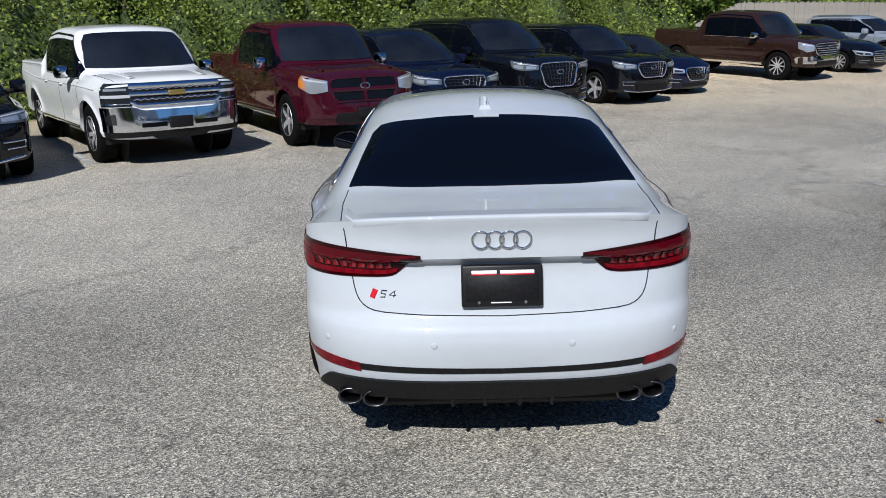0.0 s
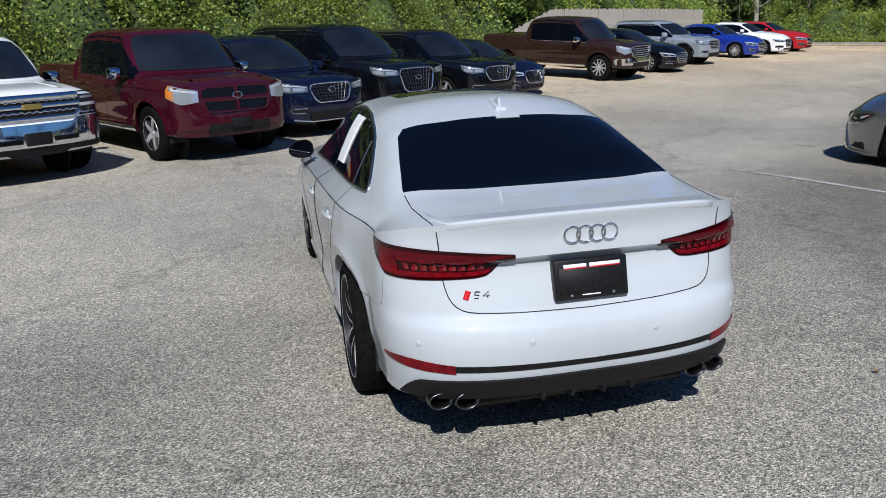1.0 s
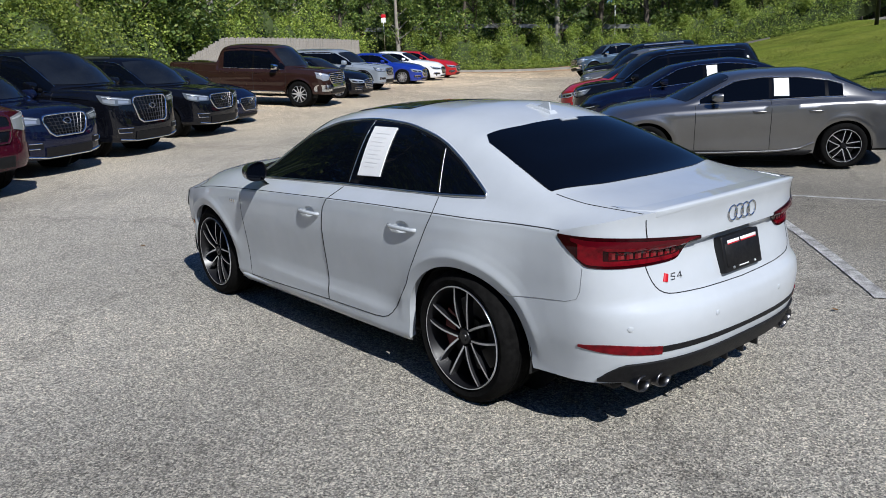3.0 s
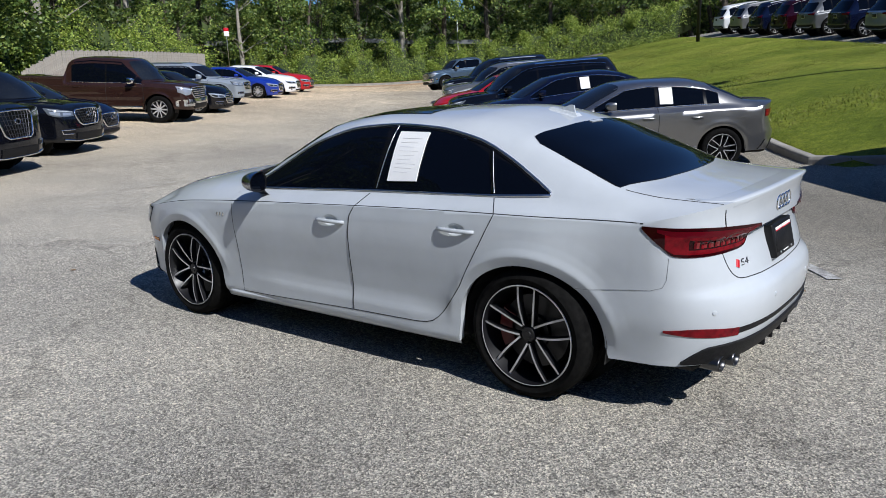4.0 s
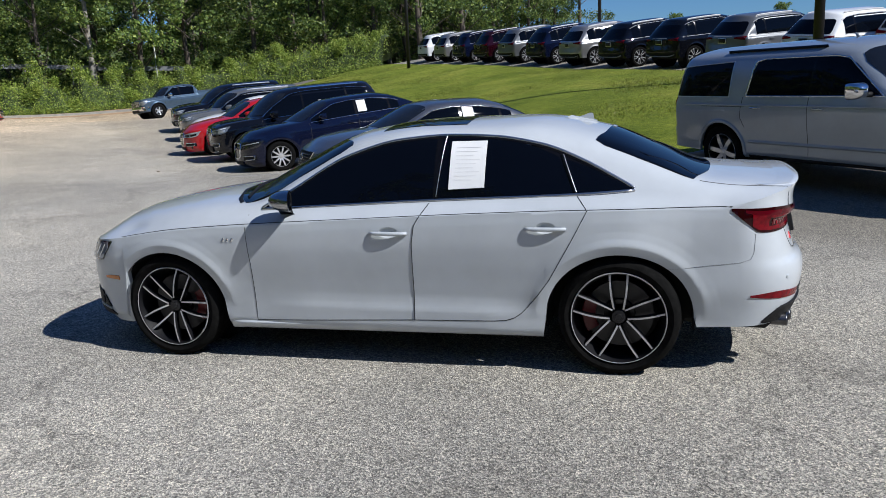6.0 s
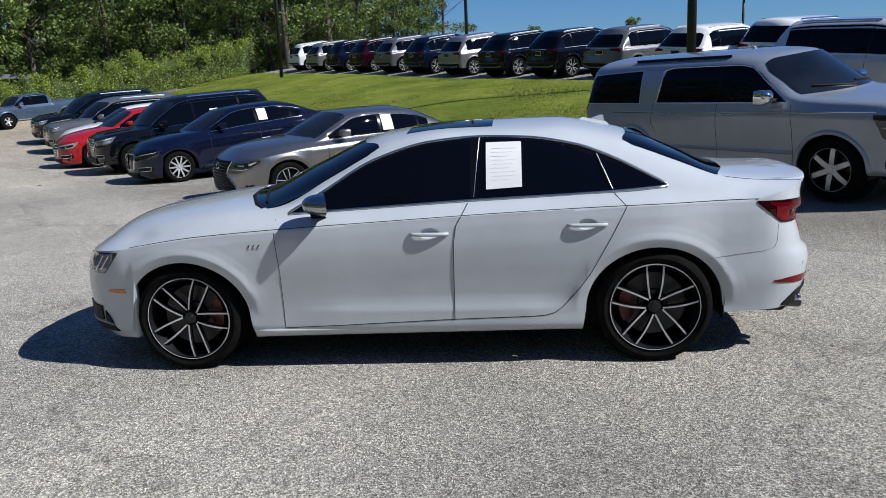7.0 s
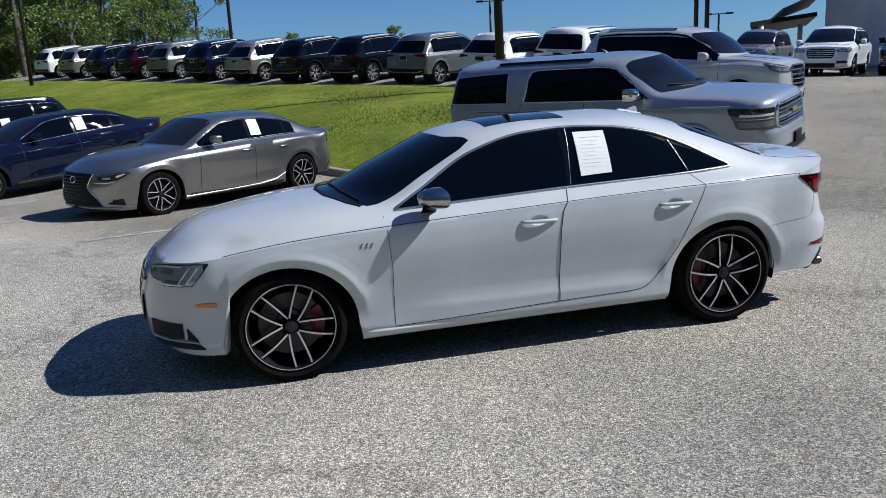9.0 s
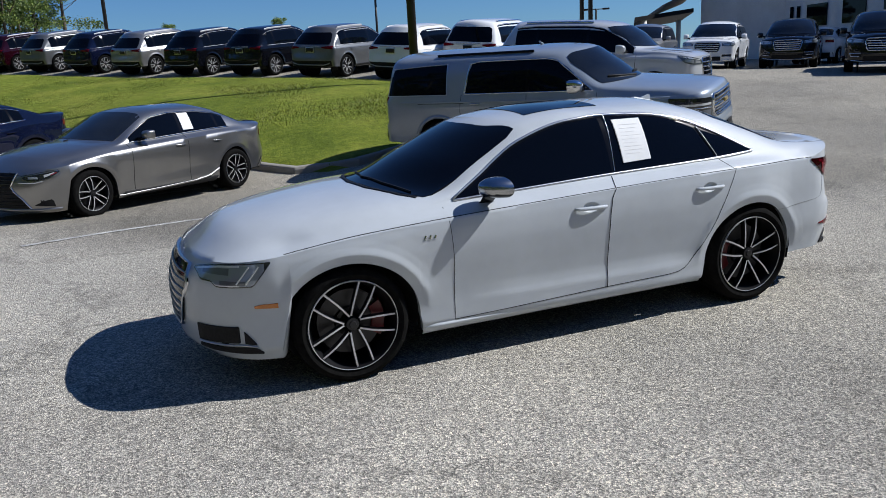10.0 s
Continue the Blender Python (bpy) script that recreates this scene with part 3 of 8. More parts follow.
def domed_mirror(v, side, x0, x1, y, z):
    """A domed door mirror: bright cap, black lower shell, glass in a black rim, foot on the shoulder of the door."""
    cx, rx = (x0 + x1) / 2, (x1 - x0) / 2
    n, m = 24, 10

    def point(a, b, k=1.0):
        """a: round the flat rear rim; b: from the rim (0) to the front of the dome (1)."""
        c, q = math.cos(a), math.sin(a)
        shrink = math.cos(b * math.pi / 2) ** 0.75
        px = rx * math.copysign(abs(c) ** 0.8, c) * shrink
        pz = (0.072 if q > 0 else 0.060) * math.copysign(abs(q) ** 0.85, q) * shrink
        out = (cx + px) * side
        return (out, y - 0.045 + 0.135 * math.sin(b * math.pi / 2) - 0.03 * (px / rx), z + pz * (0.80 + 0.2 * (1 - px / rx) / 2 * 1.4) + 0.006 * b)

    rows = [[point(2 * math.pi * j / n, i / m) for j in range(n)] for i in range(m)]
    verts = [p for r in rows for p in r] + [point(0, 1.0)]
    faces = [(i * n + j, i * n + (j + 1) % n, (i + 1) * n + (j + 1) % n, (i + 1) * n + j) for i in range(m - 1) for j in range(n)]
    faces += [((m - 1) * n + j, (m - 1) * n + (j + 1) % n, m * n) for j in range(n)]
    upper = [f for f in faces if sum(verts[q][2] for q in f) / len(f) > z - 0.022]
    under = [f for f in faces if f not in upper]
    ob = piece("mirror", mesh_of("mirror", verts, upper, MIRRORCAP, weld=0.0001), v.root, "door mirror with a bright domed cap")
    piece("mirror_shell", mesh_of("mirror_shell", verts, under, GLOSSY, weld=0.0001), ob, "black lower shell")
    rim = [point(2 * math.pi * j / n, 0) for j in range(n)]
    mid = np.mean(rim, axis=0)
    inner = [tuple(mid + (np.array(p) - mid) * 0.90 + np.array((0, -0.004, 0))) for p in rim]
    dish = [tuple(mid + (np.array(p) - mid) * 0.86 + np.array((0, 0.006, 0))) for p in rim]
    piece("mirror_rim", mesh_of("mirror_rim", rim + inner + dish, [(j, (j + 1) % n, n + (j + 1) % n, n + j) for j in range(n)] + [(n + j, n + (j + 1) % n, 2 * n + (j + 1) % n, 2 * n + j) for j in range(n)], GLOSSY), ob)
    piece("mirror_glass", mesh_of("mirror_glass", dish, [tuple(range(n))], GLASS, smooth=False), ob, "dark mirror glass")
    bm = bmesh.new()
    foot = []
    for px, py, pz, a, b in ((0.80, y + 0.02, z - 0.115, 0.055, 0.02), (0.855, y + 0.02, z - 0.075, 0.045, 0.018), (0.90, y + 0.01, z - 0.030, 0.050, 0.016)):
        foot.append([bm.verts.new((side * (px + b * math.cos(t)), py + a * math.sin(t), pz + 0.012 * math.cos(t))) for t in np.linspace(0, 2 * math.pi, 12, endpoint=False)])
    for p, q in zip(foot[:-1], foot[1:]):
        for j in range(12):
            bm.faces.new((p[j], p[(j + 1) % 12], q[(j + 1) % 12], q[j]))
    bmesh.ops.recalc_face_normals(bm, faces=bm.faces)
    part("mirror_foot", bm, GLOSSY, ob)
    return ob


def handle(v, side, y, z, mat, length=0.22):
    """A bar door handle over a shallow dark recess."""
    axis = "l" if side < 0 else "r"
    bm = bmesh.new()
    n = 8
    ring = []
    for k in range(n + 1):
        t = k / n
        p, _ = v.on(axis, y - length / 2 + length * t, z)
        out = 0.008 + 0.020 * math.sin(math.pi * min(1, max(0, t * 1.0))) ** 0.5
        h = 0.013 * (0.75 + 0.25 * math.sin(math.pi * t))
        x = p.x + side * out
        yy = y - length / 2 + length * t
        ring.append([bm.verts.new((x - side * 0.014, yy, z - h)), bm.verts.new((x, yy, z - h * 0.6)), bm.verts.new((x, yy, z + h * 0.6)), bm.verts.new((x - side * 0.014, yy, z + h))])
    for p0, q0 in zip(ring[:-1], ring[1:]):
        for j in range(4):
            bm.faces.new((p0[j], p0[(j + 1) % 4], q0[(j + 1) % 4], q0[j]))
    bm.faces.new(ring[0])
    bm.faces.new(ring[-1])
    bmesh.ops.recalc_face_normals(bm, faces=bm.faces)
    return part("door_handle", bm, mat, v.root)


# ---- the white saloon in the middle of the lot ----
def door_crease(y, z):
    """The swage low on the doors: it stands out below and leans back above."""
    k = np.interp(y, [-1.0, -0.70, 0.45, 0.75], [0, 1, 0.7, 0])
    return 0.015 * float(k * np.interp(z, [0.20, 0.30, 0.345, 0.375, 0.43], [0.80, 0.88, 1, 0.45, 0]))


def dent(v, axis, y, z, ry, rz, depth):
    """Presses a shallow bowl into the skin."""
    c, nrm = v.on(axis, y, z)
    bm = bmesh.new()
    bm.from_mesh(v.body.data)
    near = [f for f in bm.faces if abs(f.calc_center_median().y - y) < ry + 0.03 and abs(f.calc_center_median().z - z) < rz + 0.02 and f.calc_center_median().x * c.x > 0]
    edges = list({e for f in near for e in f.edges})
    bmesh.ops.subdivide_edges(bm, edges=edges, cuts=4, use_grid_fill=True)
    for q in bm.verts:
        if q.co.x * c.x > 0 and abs(q.co.x - c.x) < 0.06:
            d = ((q.co.y - y) / ry) ** 2 + ((q.co.z - z) / rz) ** 2
            if d < 1:
                q.co -= nrm * depth * (1 - d * d)
    bm.to_mesh(v.body.data)
    bm.free()


SALOON = dict(
    swell=curve([(-0.08, -0.070), (0, -0.048), (0.08, -0.020), (0.25, -0.019), (0.45, -0.008), (0.62, 0.006), (0.78, 0.014), (0.9, 0.011), (1, 0), (1.3, -0.02)]),
    axles=(-1.4125, 1.4125), hub=0.335, hubs=(0.335, 0.302), arch=0.360, arch_reach=0.398, sill=0.19, flare=0.019, flange=0.05, crease=door_crease, bumper=(-1.70, -1.95, 0.50, 0.024), bulge=0.012,
    zs=curve([(-2.0, 0.942), (-1.25, 0.935), (0.22, 0.878), (1.29, 0.812), (1.78, 0.742), (2.0, 0.70)]),
    ws=curve([(-2.0, 0.806), (-1.85, 0.813), (-1.6, 0.852), (-1.35, 0.889), (-0.5, 0.906), (0.5, 0.906), (1.2, 0.898), (1.78, 0.852)]),
    low=curve([(-2.0, 0.285), (-1.80, 0.275), (-1.0, 0.225), (1.02, 0.195), (1.40, 0.185), (1.74, 0.155), (2.0, 0.152)]),
    stations=[
        (-1.93, 0.762, 0.978, 0.645, -2.06, 1.040, -2.16, 1.062),
        (-1.80, 0.766, 0.990, 0.650, -1.86, 1.062, -1.93, 1.080),
        (-1.45, 0.778, 1.005, 0.608, -1.55, 1.180, -1.62, 1.205),
        (-1.12, 0.786, 1.004, 0.590, -1.20, 1.288, -1.28, 1.342),
        (-0.75, 0.788, 0.990, 0.600, -0.80, 1.342, -0.85, 1.414),
        (-0.25, 0.788, 0.970, 0.602, -0.25, 1.350, -0.25, 1.405),
        (0.22, 0.788, 0.948, 0.600, 0.12, 1.305, 0.22, 1.360),
        (0.60, 0.790, 0.930, 0.652, 0.50, 1.125, 0.74, 1.155),
        (0.90, 0.800, 0.912, 0.712, 0.82, 0.965, 1.12, 0.988),
        (1.15, 0.810, 0.885, 0.680, 1.20, 0.938, 1.32, 0.972),
        (1.55, 0.795, 0.825, 0.650, 1.62, 0.880, 1.72, 0.918),
        (1.72, 0.765, 0.785, 0.610, 1.85, 0.828, 1.98, 0.862),
    ],
    rear=dict(corner=-1.95, n=2.85, lip=1.050, bottom=0.30, face=curve([(0.2, -2.26), (0.30, -2.36), (0.42, -2.415), (0.55, -2.432), (0.61, -2.42), (0.655, -2.378), (0.70, -2.364), (0.858, -2.322), (0.882, -2.362), (0.95, -2.360), (1.0, -2.368), (1.04, -2.380), (1.06, -2.382)])),
    front=dict(corner=1.74, n=2.3, lip=0.70, bottom=0.148, face=curve([(0.15, 2.22), (0.22, 2.30), (0.45, 2.315), (0.6, 2.285), (0.70, 2.22)])),
)


def two_sided(keys):
    """A curve over x or an angle, the same to both sides."""
    c = curve(keys)
    return lambda u: float(c(abs(u)))


def tail_lamp(v, s):
    low = two_sided([(22.6, 0.874), (27.2, 0.858), (28.6, 0.836), (31, 0.809), (35, 0.801), (46, 0.798), (56, 0.806), (60, 0.855), (64.5, 0.922)])
    high = two_sided([(22.6, 0.897), (30, 0.908), (40, 0.922), (52, 0.933), (64.5, 0.935)])

    def band(name, mat, u0, u1, f0, f1, off, nu=16, nv=3):
        """A bright piece of the lamp between two shares of its height."""
        a, b = sorted((s * u0, s * u1))
        v.patch(name, mat, "w", a, b, lambda u: low(u) + f0 * (high(u) - low(u)), lambda u: low(u) + f1 * (high(u) - low(u)), nu, nv, off, 0.002, parent=ob)

    a, b = sorted((s * 22.6, s * 64.5))
    ob = v.patch("tail_lamp", TAILDARK, "w", a, b, low, high, 44, 12, 0.005, 0.03, label="smoked red tail lamp with bright bars")
    band("light_bar", TAILMID, 23.6, 60.5, 0.68, 0.88, 0.0062, 30)
    band("light_bar", TAIL, 25.5, 53, 0.60, 0.68, 0.0072, 26, 2)
    band("light_bar", TAIL, 30, 57, 0.09, 0.24, 0.0068, 22)
    band("light_bar", TAIL, 52.5, 58.6, 0.09, 0.70, 0.0074, 8, 5)
    for k in range(9):
        u = 31.5 + 2.25 * k
        band("light_fin", REFLECT, u, u + 0.85, 0.30, 0.54, 0.0075, 1, 2)
        band("light_fin", TAIL, u + 0.85, u + 1.6, 0.28, 0.56, 0.0066, 1, 2)


def head_lamp(v, s):
    low = two_sided([(34, 0.655), (37, 0.640), (41, 0.612), (46, 0.610), (49, 0.585), (62, 0.592), (65, 0.640), (68.5, 0.712)])
    high = two_sided([(34, 0.668), (45, 0.695), (52.5, 0.709), (68.5, 0.722)])

    def band(name, mat, u0, u1, lo, hi, off, nu=14, nv=3):
        a, b = sorted((s * u0, s * u1))
        v.patch(name, mat, "v", a, b, lambda u: max(low(u) + 0.007, lo(abs(u))), lambda u: max(low(u) + 0.009, min(high(u) - 0.006, hi(abs(u)))), nu, nv, off, 0.002, parent=ob)

    a, b = sorted((s * 34, s * 68.5))
    ob = v.patch("headlamp", LAMPDARK, "v", a, b, low, high, 44, 8, 0.006, 0.03, label="clear headlamp with bright inner bars and dark rim")
    band("lens", LENS, 35, 66.5, lambda u: 0.0, lambda u: 1.0, 0.0075, 34, 6)
    band("projector", HEAD, 41, 54, lambda u: 0.650, lambda u: 0.684, 0.0090)
    band("projector", HEAD, 50.5, 60, lambda u: 0.600, lambda u: 0.622, 0.0090)
    band("light_bar", LAMP, 37, 58, lambda u: high(u) - 0.019, lambda u: high(u) - 0.010, 0.0098, 20, 1)
    for u0 in (57.0, 60.2):
        v.ribbon("light_bar", LAMP, "v", [(s * u0, 0.607), (s * (u0 + 4.6), 0.700)], 0.010, 0.0105, parent=ob, step=0.02)
    band("light_bar", LAMP, 47.5, 58, lambda u: low(u) + 0.006, lambda u: low(u) + 0.013, 0.0098, 10, 1)


def exhaust(root, x):
    bm = bmesh.new()
    prof = [(0.047, 0.16), (0.055, 0.0), (0.053, -0.009), (0.045, -0.007), (0.041, 0.02), (0.039, 0.12), (0.002, 0.121)]
    lathe(bm, prof, 28, "z")
    bmesh.ops.transform(bm, matrix=pose(x, -2.326 if abs(x) < 0.6 else -2.296, 0.291, -90, 0, 0) @ Matrix.Diagonal((0.95, 0.68, 1, 1)), verts=bm.verts)
    bmesh.ops.recalc_face_normals(bm, faces=bm.faces)
    part("exhaust_tip", bm, DARKCHROME, root, "dark chrome oval exhaust tip")


def hero():
    v = Vehicle("saloon_car", SALOON, PEARL, 130, 42)
    root = v.root
    tagged(root, "white four-door sports saloon with dark tinted windows on asphalt", "car")
    v.body["label"] = "pearl white painted bodywork"
    underside(root, SALOON, 0.86)
    for y in (-1.4125, 1.4125):
        for x in (-0.888, 0.888):
            wheel(root, x, y, 0.334, 0.262, 0.25, "twin", 180 if (y > 0) == (x < 0) else 0, -36 if y < 0 else -13, 0.334 if y < 0 else 0.301)
    dents = []
    belt = curve([(-1.50, 1.028), (-1.21, 1.010), (-0.283, 0.976), (0.226, 0.951), (0.752, 0.926)])
    topline = curve([(-1.50, 1.034), (-1.35, 1.115), (-1.21, 1.186), (-0.973, 1.276), (-0.668, 1.326), (-0.398, 1.336), (-0.126, 1.318), (0.219, 1.228), (0.574, 1.030), (0.752, 0.932)])
    for s in (-1, 1):
        a = "l" if s < 0 else "r"

        def slant(name, mat, y_low, y_high, nu, nv, off, label, rear):
            """A pane that ends at the slanting divider behind the rear door."""
            verts, faces = [], []
            for i in range(nu + 1):
                for j in range(nv + 1):
                    t = j / nv
                    if rear:
                        u = -1.485 + (y_low + 1.485) * i / nu
                        lo, hi = float(belt(u)) + 0.008, float(topline(u)) - 0.005
                        z = lo + (hi - lo) * t
                        u += (y_high - y_low) * (z - 1.03) / 0.17 * (i / nu)
                    else:
                        u = y_low + (-0.385 - y_low) * i / nu
                        lo, hi = float(belt(u)) + 0.008, float(topline(u)) - 0.006
                        z = lo + (hi - lo) * t
                        u += (y_high - y_low) * (z - 1.03) / 0.17 * (1 - i / nu) ** 2
                    z = min(z, float(topline(u)) - 0.004)
                    verts.append(v.on(a, u, z, off)[0])
            w = nv + 1
            for i in range(nu):
                for j in range(nv):
                    faces.append((i * w + j, (i + 1) * w + j, (i + 1) * w + j + 1, i * w + j + 1))
            return piece(name, mesh_of(name, verts, faces, mat), root, label)

        v.patch("window_frame", GLOSSY, a, -1.475, 0.735, lambda u: belt(u) + 0.004, lambda u: max(belt(u) + 0.006, topline(u) - 0.004), 60, 8, 0.002, 0.004, label="gloss black window frame")
        slant("quarter_window", GLASS, -1.185, -1.105, 12, 8, 0.004, "dark tinted quarter light", True)
        slant("rear_door_window", GLASS, -1.155, -1.075, 24, 8, 0.004, "dark tinted door window", False)
        v.ribbon("window_divider", GLOSSY, a, [(-1.172, 1.02), (-1.090, 1.215)], 0.026, 0.006)
        v.ribbon("divider_strip", SATIN, a, [(-1.178, 1.02), (-1.096, 1.215)], 0.004, 0.008)
        v.patch("front_door_window", GLASS, a, -0.350, 0.73, lambda u: belt(u) + 0.008, lambda u: max(belt(u) + 0.009, topline(u) - 0.006), 30, 8, label="dark tinted door window")
        v.patch("b_pillar_trim", GLOSSY, a, -0.384, -0.351, lambda u: belt(u) + 0.004, lambda u: topline(u) - 0.004, 2, 8, off=0.003)
        v.ribbon("b_pillar_gap", SATIN, a, [(-0.37, 0.995), (-0.405, 1.33)], 0.004, 0.006)
        us = list(np.linspace(-1.49, 0.745, 46))
        v.ribbon("window_trim", SATIN, a, [(u, float(topline(u))) for u in us] + [(u, float(belt(u))) for u in us[::-1]], 0.016, 0.007, True, label="bright aluminium window surround")
        v.ribbon("window_seal", GLOSSY, a, [(u, float(topline(u)) - 0.013) for u in us[2:-2]], 0.012, 0.0055)
        # panel gaps
        zs = SALOON["zs"]
        v.ribbon("shoulder_gap", SEAM, a, [(u, float(zs(u)) + 0.004) for u in np.linspace(-1.99, 1.76, 60)], 0.006)
        v.ribbon("door_gap", SEAM, a, [(0.825, 0.90), (0.818, 0.83), (0.80, 0.60), (0.80, 0.238)], 0.0038)
        v.ribbon("door_gap", SEAM, a, [(-0.335, 0.965), (-0.318, 0.935), (-0.298, 0.90), (-0.282, 0.875), (-0.268, 0.85), (-0.252, 0.75), (-0.247, 0.6), (-0.242, 0.284)], 0.0038, 0.0035, step=0.02)
        v.ribbon("door_gap", SEAM, a, [(-1.185, 1.00), (-1.245, 0.935), (-1.165, 0.78), (-1.035, 0.545), (-0.970, 0.455), (-0.915, 0.388), (-0.875, 0.346), (-0.835, 0.318), (-0.79, 0.303), (-0.72, 0.297), (-0.242, 0.284), (0.80, 0.238)], 0.005)
        v.ribbon("bumper_gap", SOFTSEAM, "w", [(s * 85, 0.612), (s * 80, 0.615), (s * 62, 0.648), (s * 59.0, 0.665), (s * 58.0, 0.70), (s * 57.5, 0.80)], 0.0022)
        bm = bmesh.new()
        rows = []
        for u in np.linspace(-0.997, 0.997, 26):
            e = min(1.0, (u + 1.026) / 0.06, 0.55 + (0.997 - u) / 0.12)
            dz = -0.0148 * (u + 1)
            g = max(0.0, min(1.0, (u + 0.99) / 0.22))
            rows.append([bm.verts.new((s * (0.846 + (x - b * (1 - g) - 0.846) * e), u, z + dz)) for x, z, b in ((0.858, 0.300, 0.0), (0.872, 0.268, 0.004), (0.888, 0.252, 0.008), (0.891, 0.247, 0.008), (0.886, 0.238, 0.006), (0.862, 0.208, 0.0), (0.83, 0.196, 0.0))])
        for p, q in zip(rows[:-1], rows[1:]):
            for j in range(6):
                bm.faces.new((p[j], q[j], q[j + 1], p[j + 1]))
        bmesh.ops.recalc_face_normals(bm, faces=bm.faces)
        part("sill_panel", bm, PEARL, root, "body-coloured sill with a bright upper edge")
        domed_mirror(v, s, 0.842, 1.022, 0.535, 0.990)
        for y, z in ((-0.11, 0.806), (-1.02, 0.838)):
            handle(v, s, y, z, PEARL, 0.23)
            dents.append((a, y, z + 0.004))
        # writing on the front wing, as plain bars
        for k in range(3):
            v.ribbon("wing_badge", CHROME, a, [(0.975 - 0.03 * k, 0.745), (0.967 - 0.03 * k, 0.765)], 0.014, 0.004)
        head_lamp(v, s)
        tail_lamp(v, s)
        lo, hi = sorted((s * 62, s * 69.7))
        v.patch("side_marker", AMBER, "v", lo, hi, two_sided([(62, 0.470), (69.7, 0.462)]), two_sided([(62, 0.482), (65, 0.490), (69.7, 0.490)]), 8, 2, 0.005, label="amber side marker")
        lo, hi = sorted((s * 37, s * 58.5))
        v.patch("reflector", TAIL, "w", lo, hi, two_sided([(37, 0.424), (50, 0.440), (58.5, 0.456)]), two_sided([(37, 0.462), (50, 0.480), (58.5, 0.466)]), 16, 2, 0.004, label="red reflector strip")
        # air intake, fin
        lo, hi = sorted((s * 36.5, s * 55.5))
        it = v.patch("air_intake", PLASTIC, "v", lo, hi, two_sided([(36.5, 0.262), (55.5, 0.270)]), two_sided([(36.5, 0.356), (55.5, 0.362)]), 26, 6, 0.009, label="black mesh air intake")
        v.ribbon("intake_strip", SATIN, "v", [(s * 36.5, 0.253), (s * 57, 0.257), (s * 61.5, 0.248)], 0.009, 0.013, parent=it)
        lo, hi = sorted((s * 57.3, s * 61.2))
        v.patch("intake_fin", PLASTIC, "v", lo, hi, two_sided([(57.3, 0.268), (61.2, 0.258)]), two_sided([(57.3, 0.335), (58.5, 0.315), (61.2, 0.262)]), 8, 4, 0.009, parent=it)
        lo, hi = sorted((s * 36.5, s * 63.0))
        v.patch("lower_slot", PLASTIC, "v", lo, hi, two_sided([(36.5, 0.222), (52, 0.212), (63.0, 0.206)]), two_sided([(36.5, 0.240), (57, 0.244), (61.5, 0.236), (63.0, 0.212)]), 26, 3, 0.009)
    v.patch("grille", GLOSSY, "f", -0.44, 0.44, two_sided([(0, 0.30), (0.30, 0.30), (0.44, 0.55)]), two_sided([(0, 0.668), (0.38, 0.662), (0.44, 0.575)]), 28, 8, 0.010, label="dark grille with satin bars")
    v.ribbon("grille_surround", SATIN, "f", [(-0.44, 0.56), (-0.39, 0.665), (0.39, 0.665), (0.44, 0.56), (0.31, 0.30), (-0.31, 0.30)], 0.014, 0.016, True)
    for k in range(7):
        z = 0.345 + 0.045 * k
        w = 0.31 + 0.12 * min(1, (z - 0.3) / 0.25) - 0.01
        v.ribbon("grille_bar", DARKCHROME, "f", [(-w, z), (w, z)], 0.010, 0.016)
    paper = v.patch("price_sheet", PAPER, "l", -0.655, -0.445, [(-0.655, 1.046), (-0.445, 1.036)], 1.296, 6, 6, 0.012, label="white paper sheet with faint lines of print")
    for k in range(9):
        z = 1.262 - 0.022 * k
        v.patch("print_line", INK, "l", -0.622 + 0.02 * (k % 3), -0.478, z, z + 0.0024, 4, 1, 0.0128, 0.0005, parent=paper)
    # front and rear screens
    v.patch("windscreen", GLASS, "t", -0.715, 0.715, [(-0.715, 0.90), (-0.6, 0.985), (-0.3, 1.10), (0, 1.135), (0.3, 1.10), (0.6, 0.985), (0.715, 0.90)],
            [(-0.715, 0.85), (-0.635, 0.52), (-0.56, 0.215), (-0.3, 0.345), (0, 0.385), (0.3, 0.345), (0.56, 0.215), (0.635, 0.52), (0.715, 0.85)], 34, 14, label="dark windscreen")
    v.ribbon("cowl_gap", PLASTIC, "t", [(-0.70, 0.935), (-0.6, 1.005), (-0.3, 1.12), (0, 1.155), (0.3, 1.12), (0.6, 1.005), (0.70, 0.935)], 0.030, 0.004)
    for x0, x1 in ((-0.62, 0.02), (-0.02, 0.60)):
        v.ribbon("wiper", PLASTIC, "t", [(x0 * 0.98, 0.94 if abs(x0) > 0.1 else 1.06), ((x0 + x1) / 2, 1.02), (x1, 1.06 if abs(x1) < 0.1 else 0.93)], 0.011, 0.014)
    v.patch("rear_window", GLASS, "t", -0.640, 0.640, [(-0.640, -1.80), (-0.3, -1.895), (0, -1.915), (0.3, -1.895), (0.640, -1.80)],
            [(-0.640, -1.78), (-0.54, -1.265), (-0.3, -1.31), (0, -1.325), (0.3, -1.31), (0.54, -1.265), (0.640, -1.78)], 34, 14, label="dark tinted rear window")
    v.patch("sunroof", GLASS, "t", -0.40, 0.40, -0.48, 0.06, 14, 10, 0.004, label="dark glass sunroof panel")
    v.patch("brake_light", PEARL, "t", -0.062, 0.062, -1.352, -1.334, 6, 2, 0.008, 0.012, label="high brake light housing")
    bm = bmesh.new()
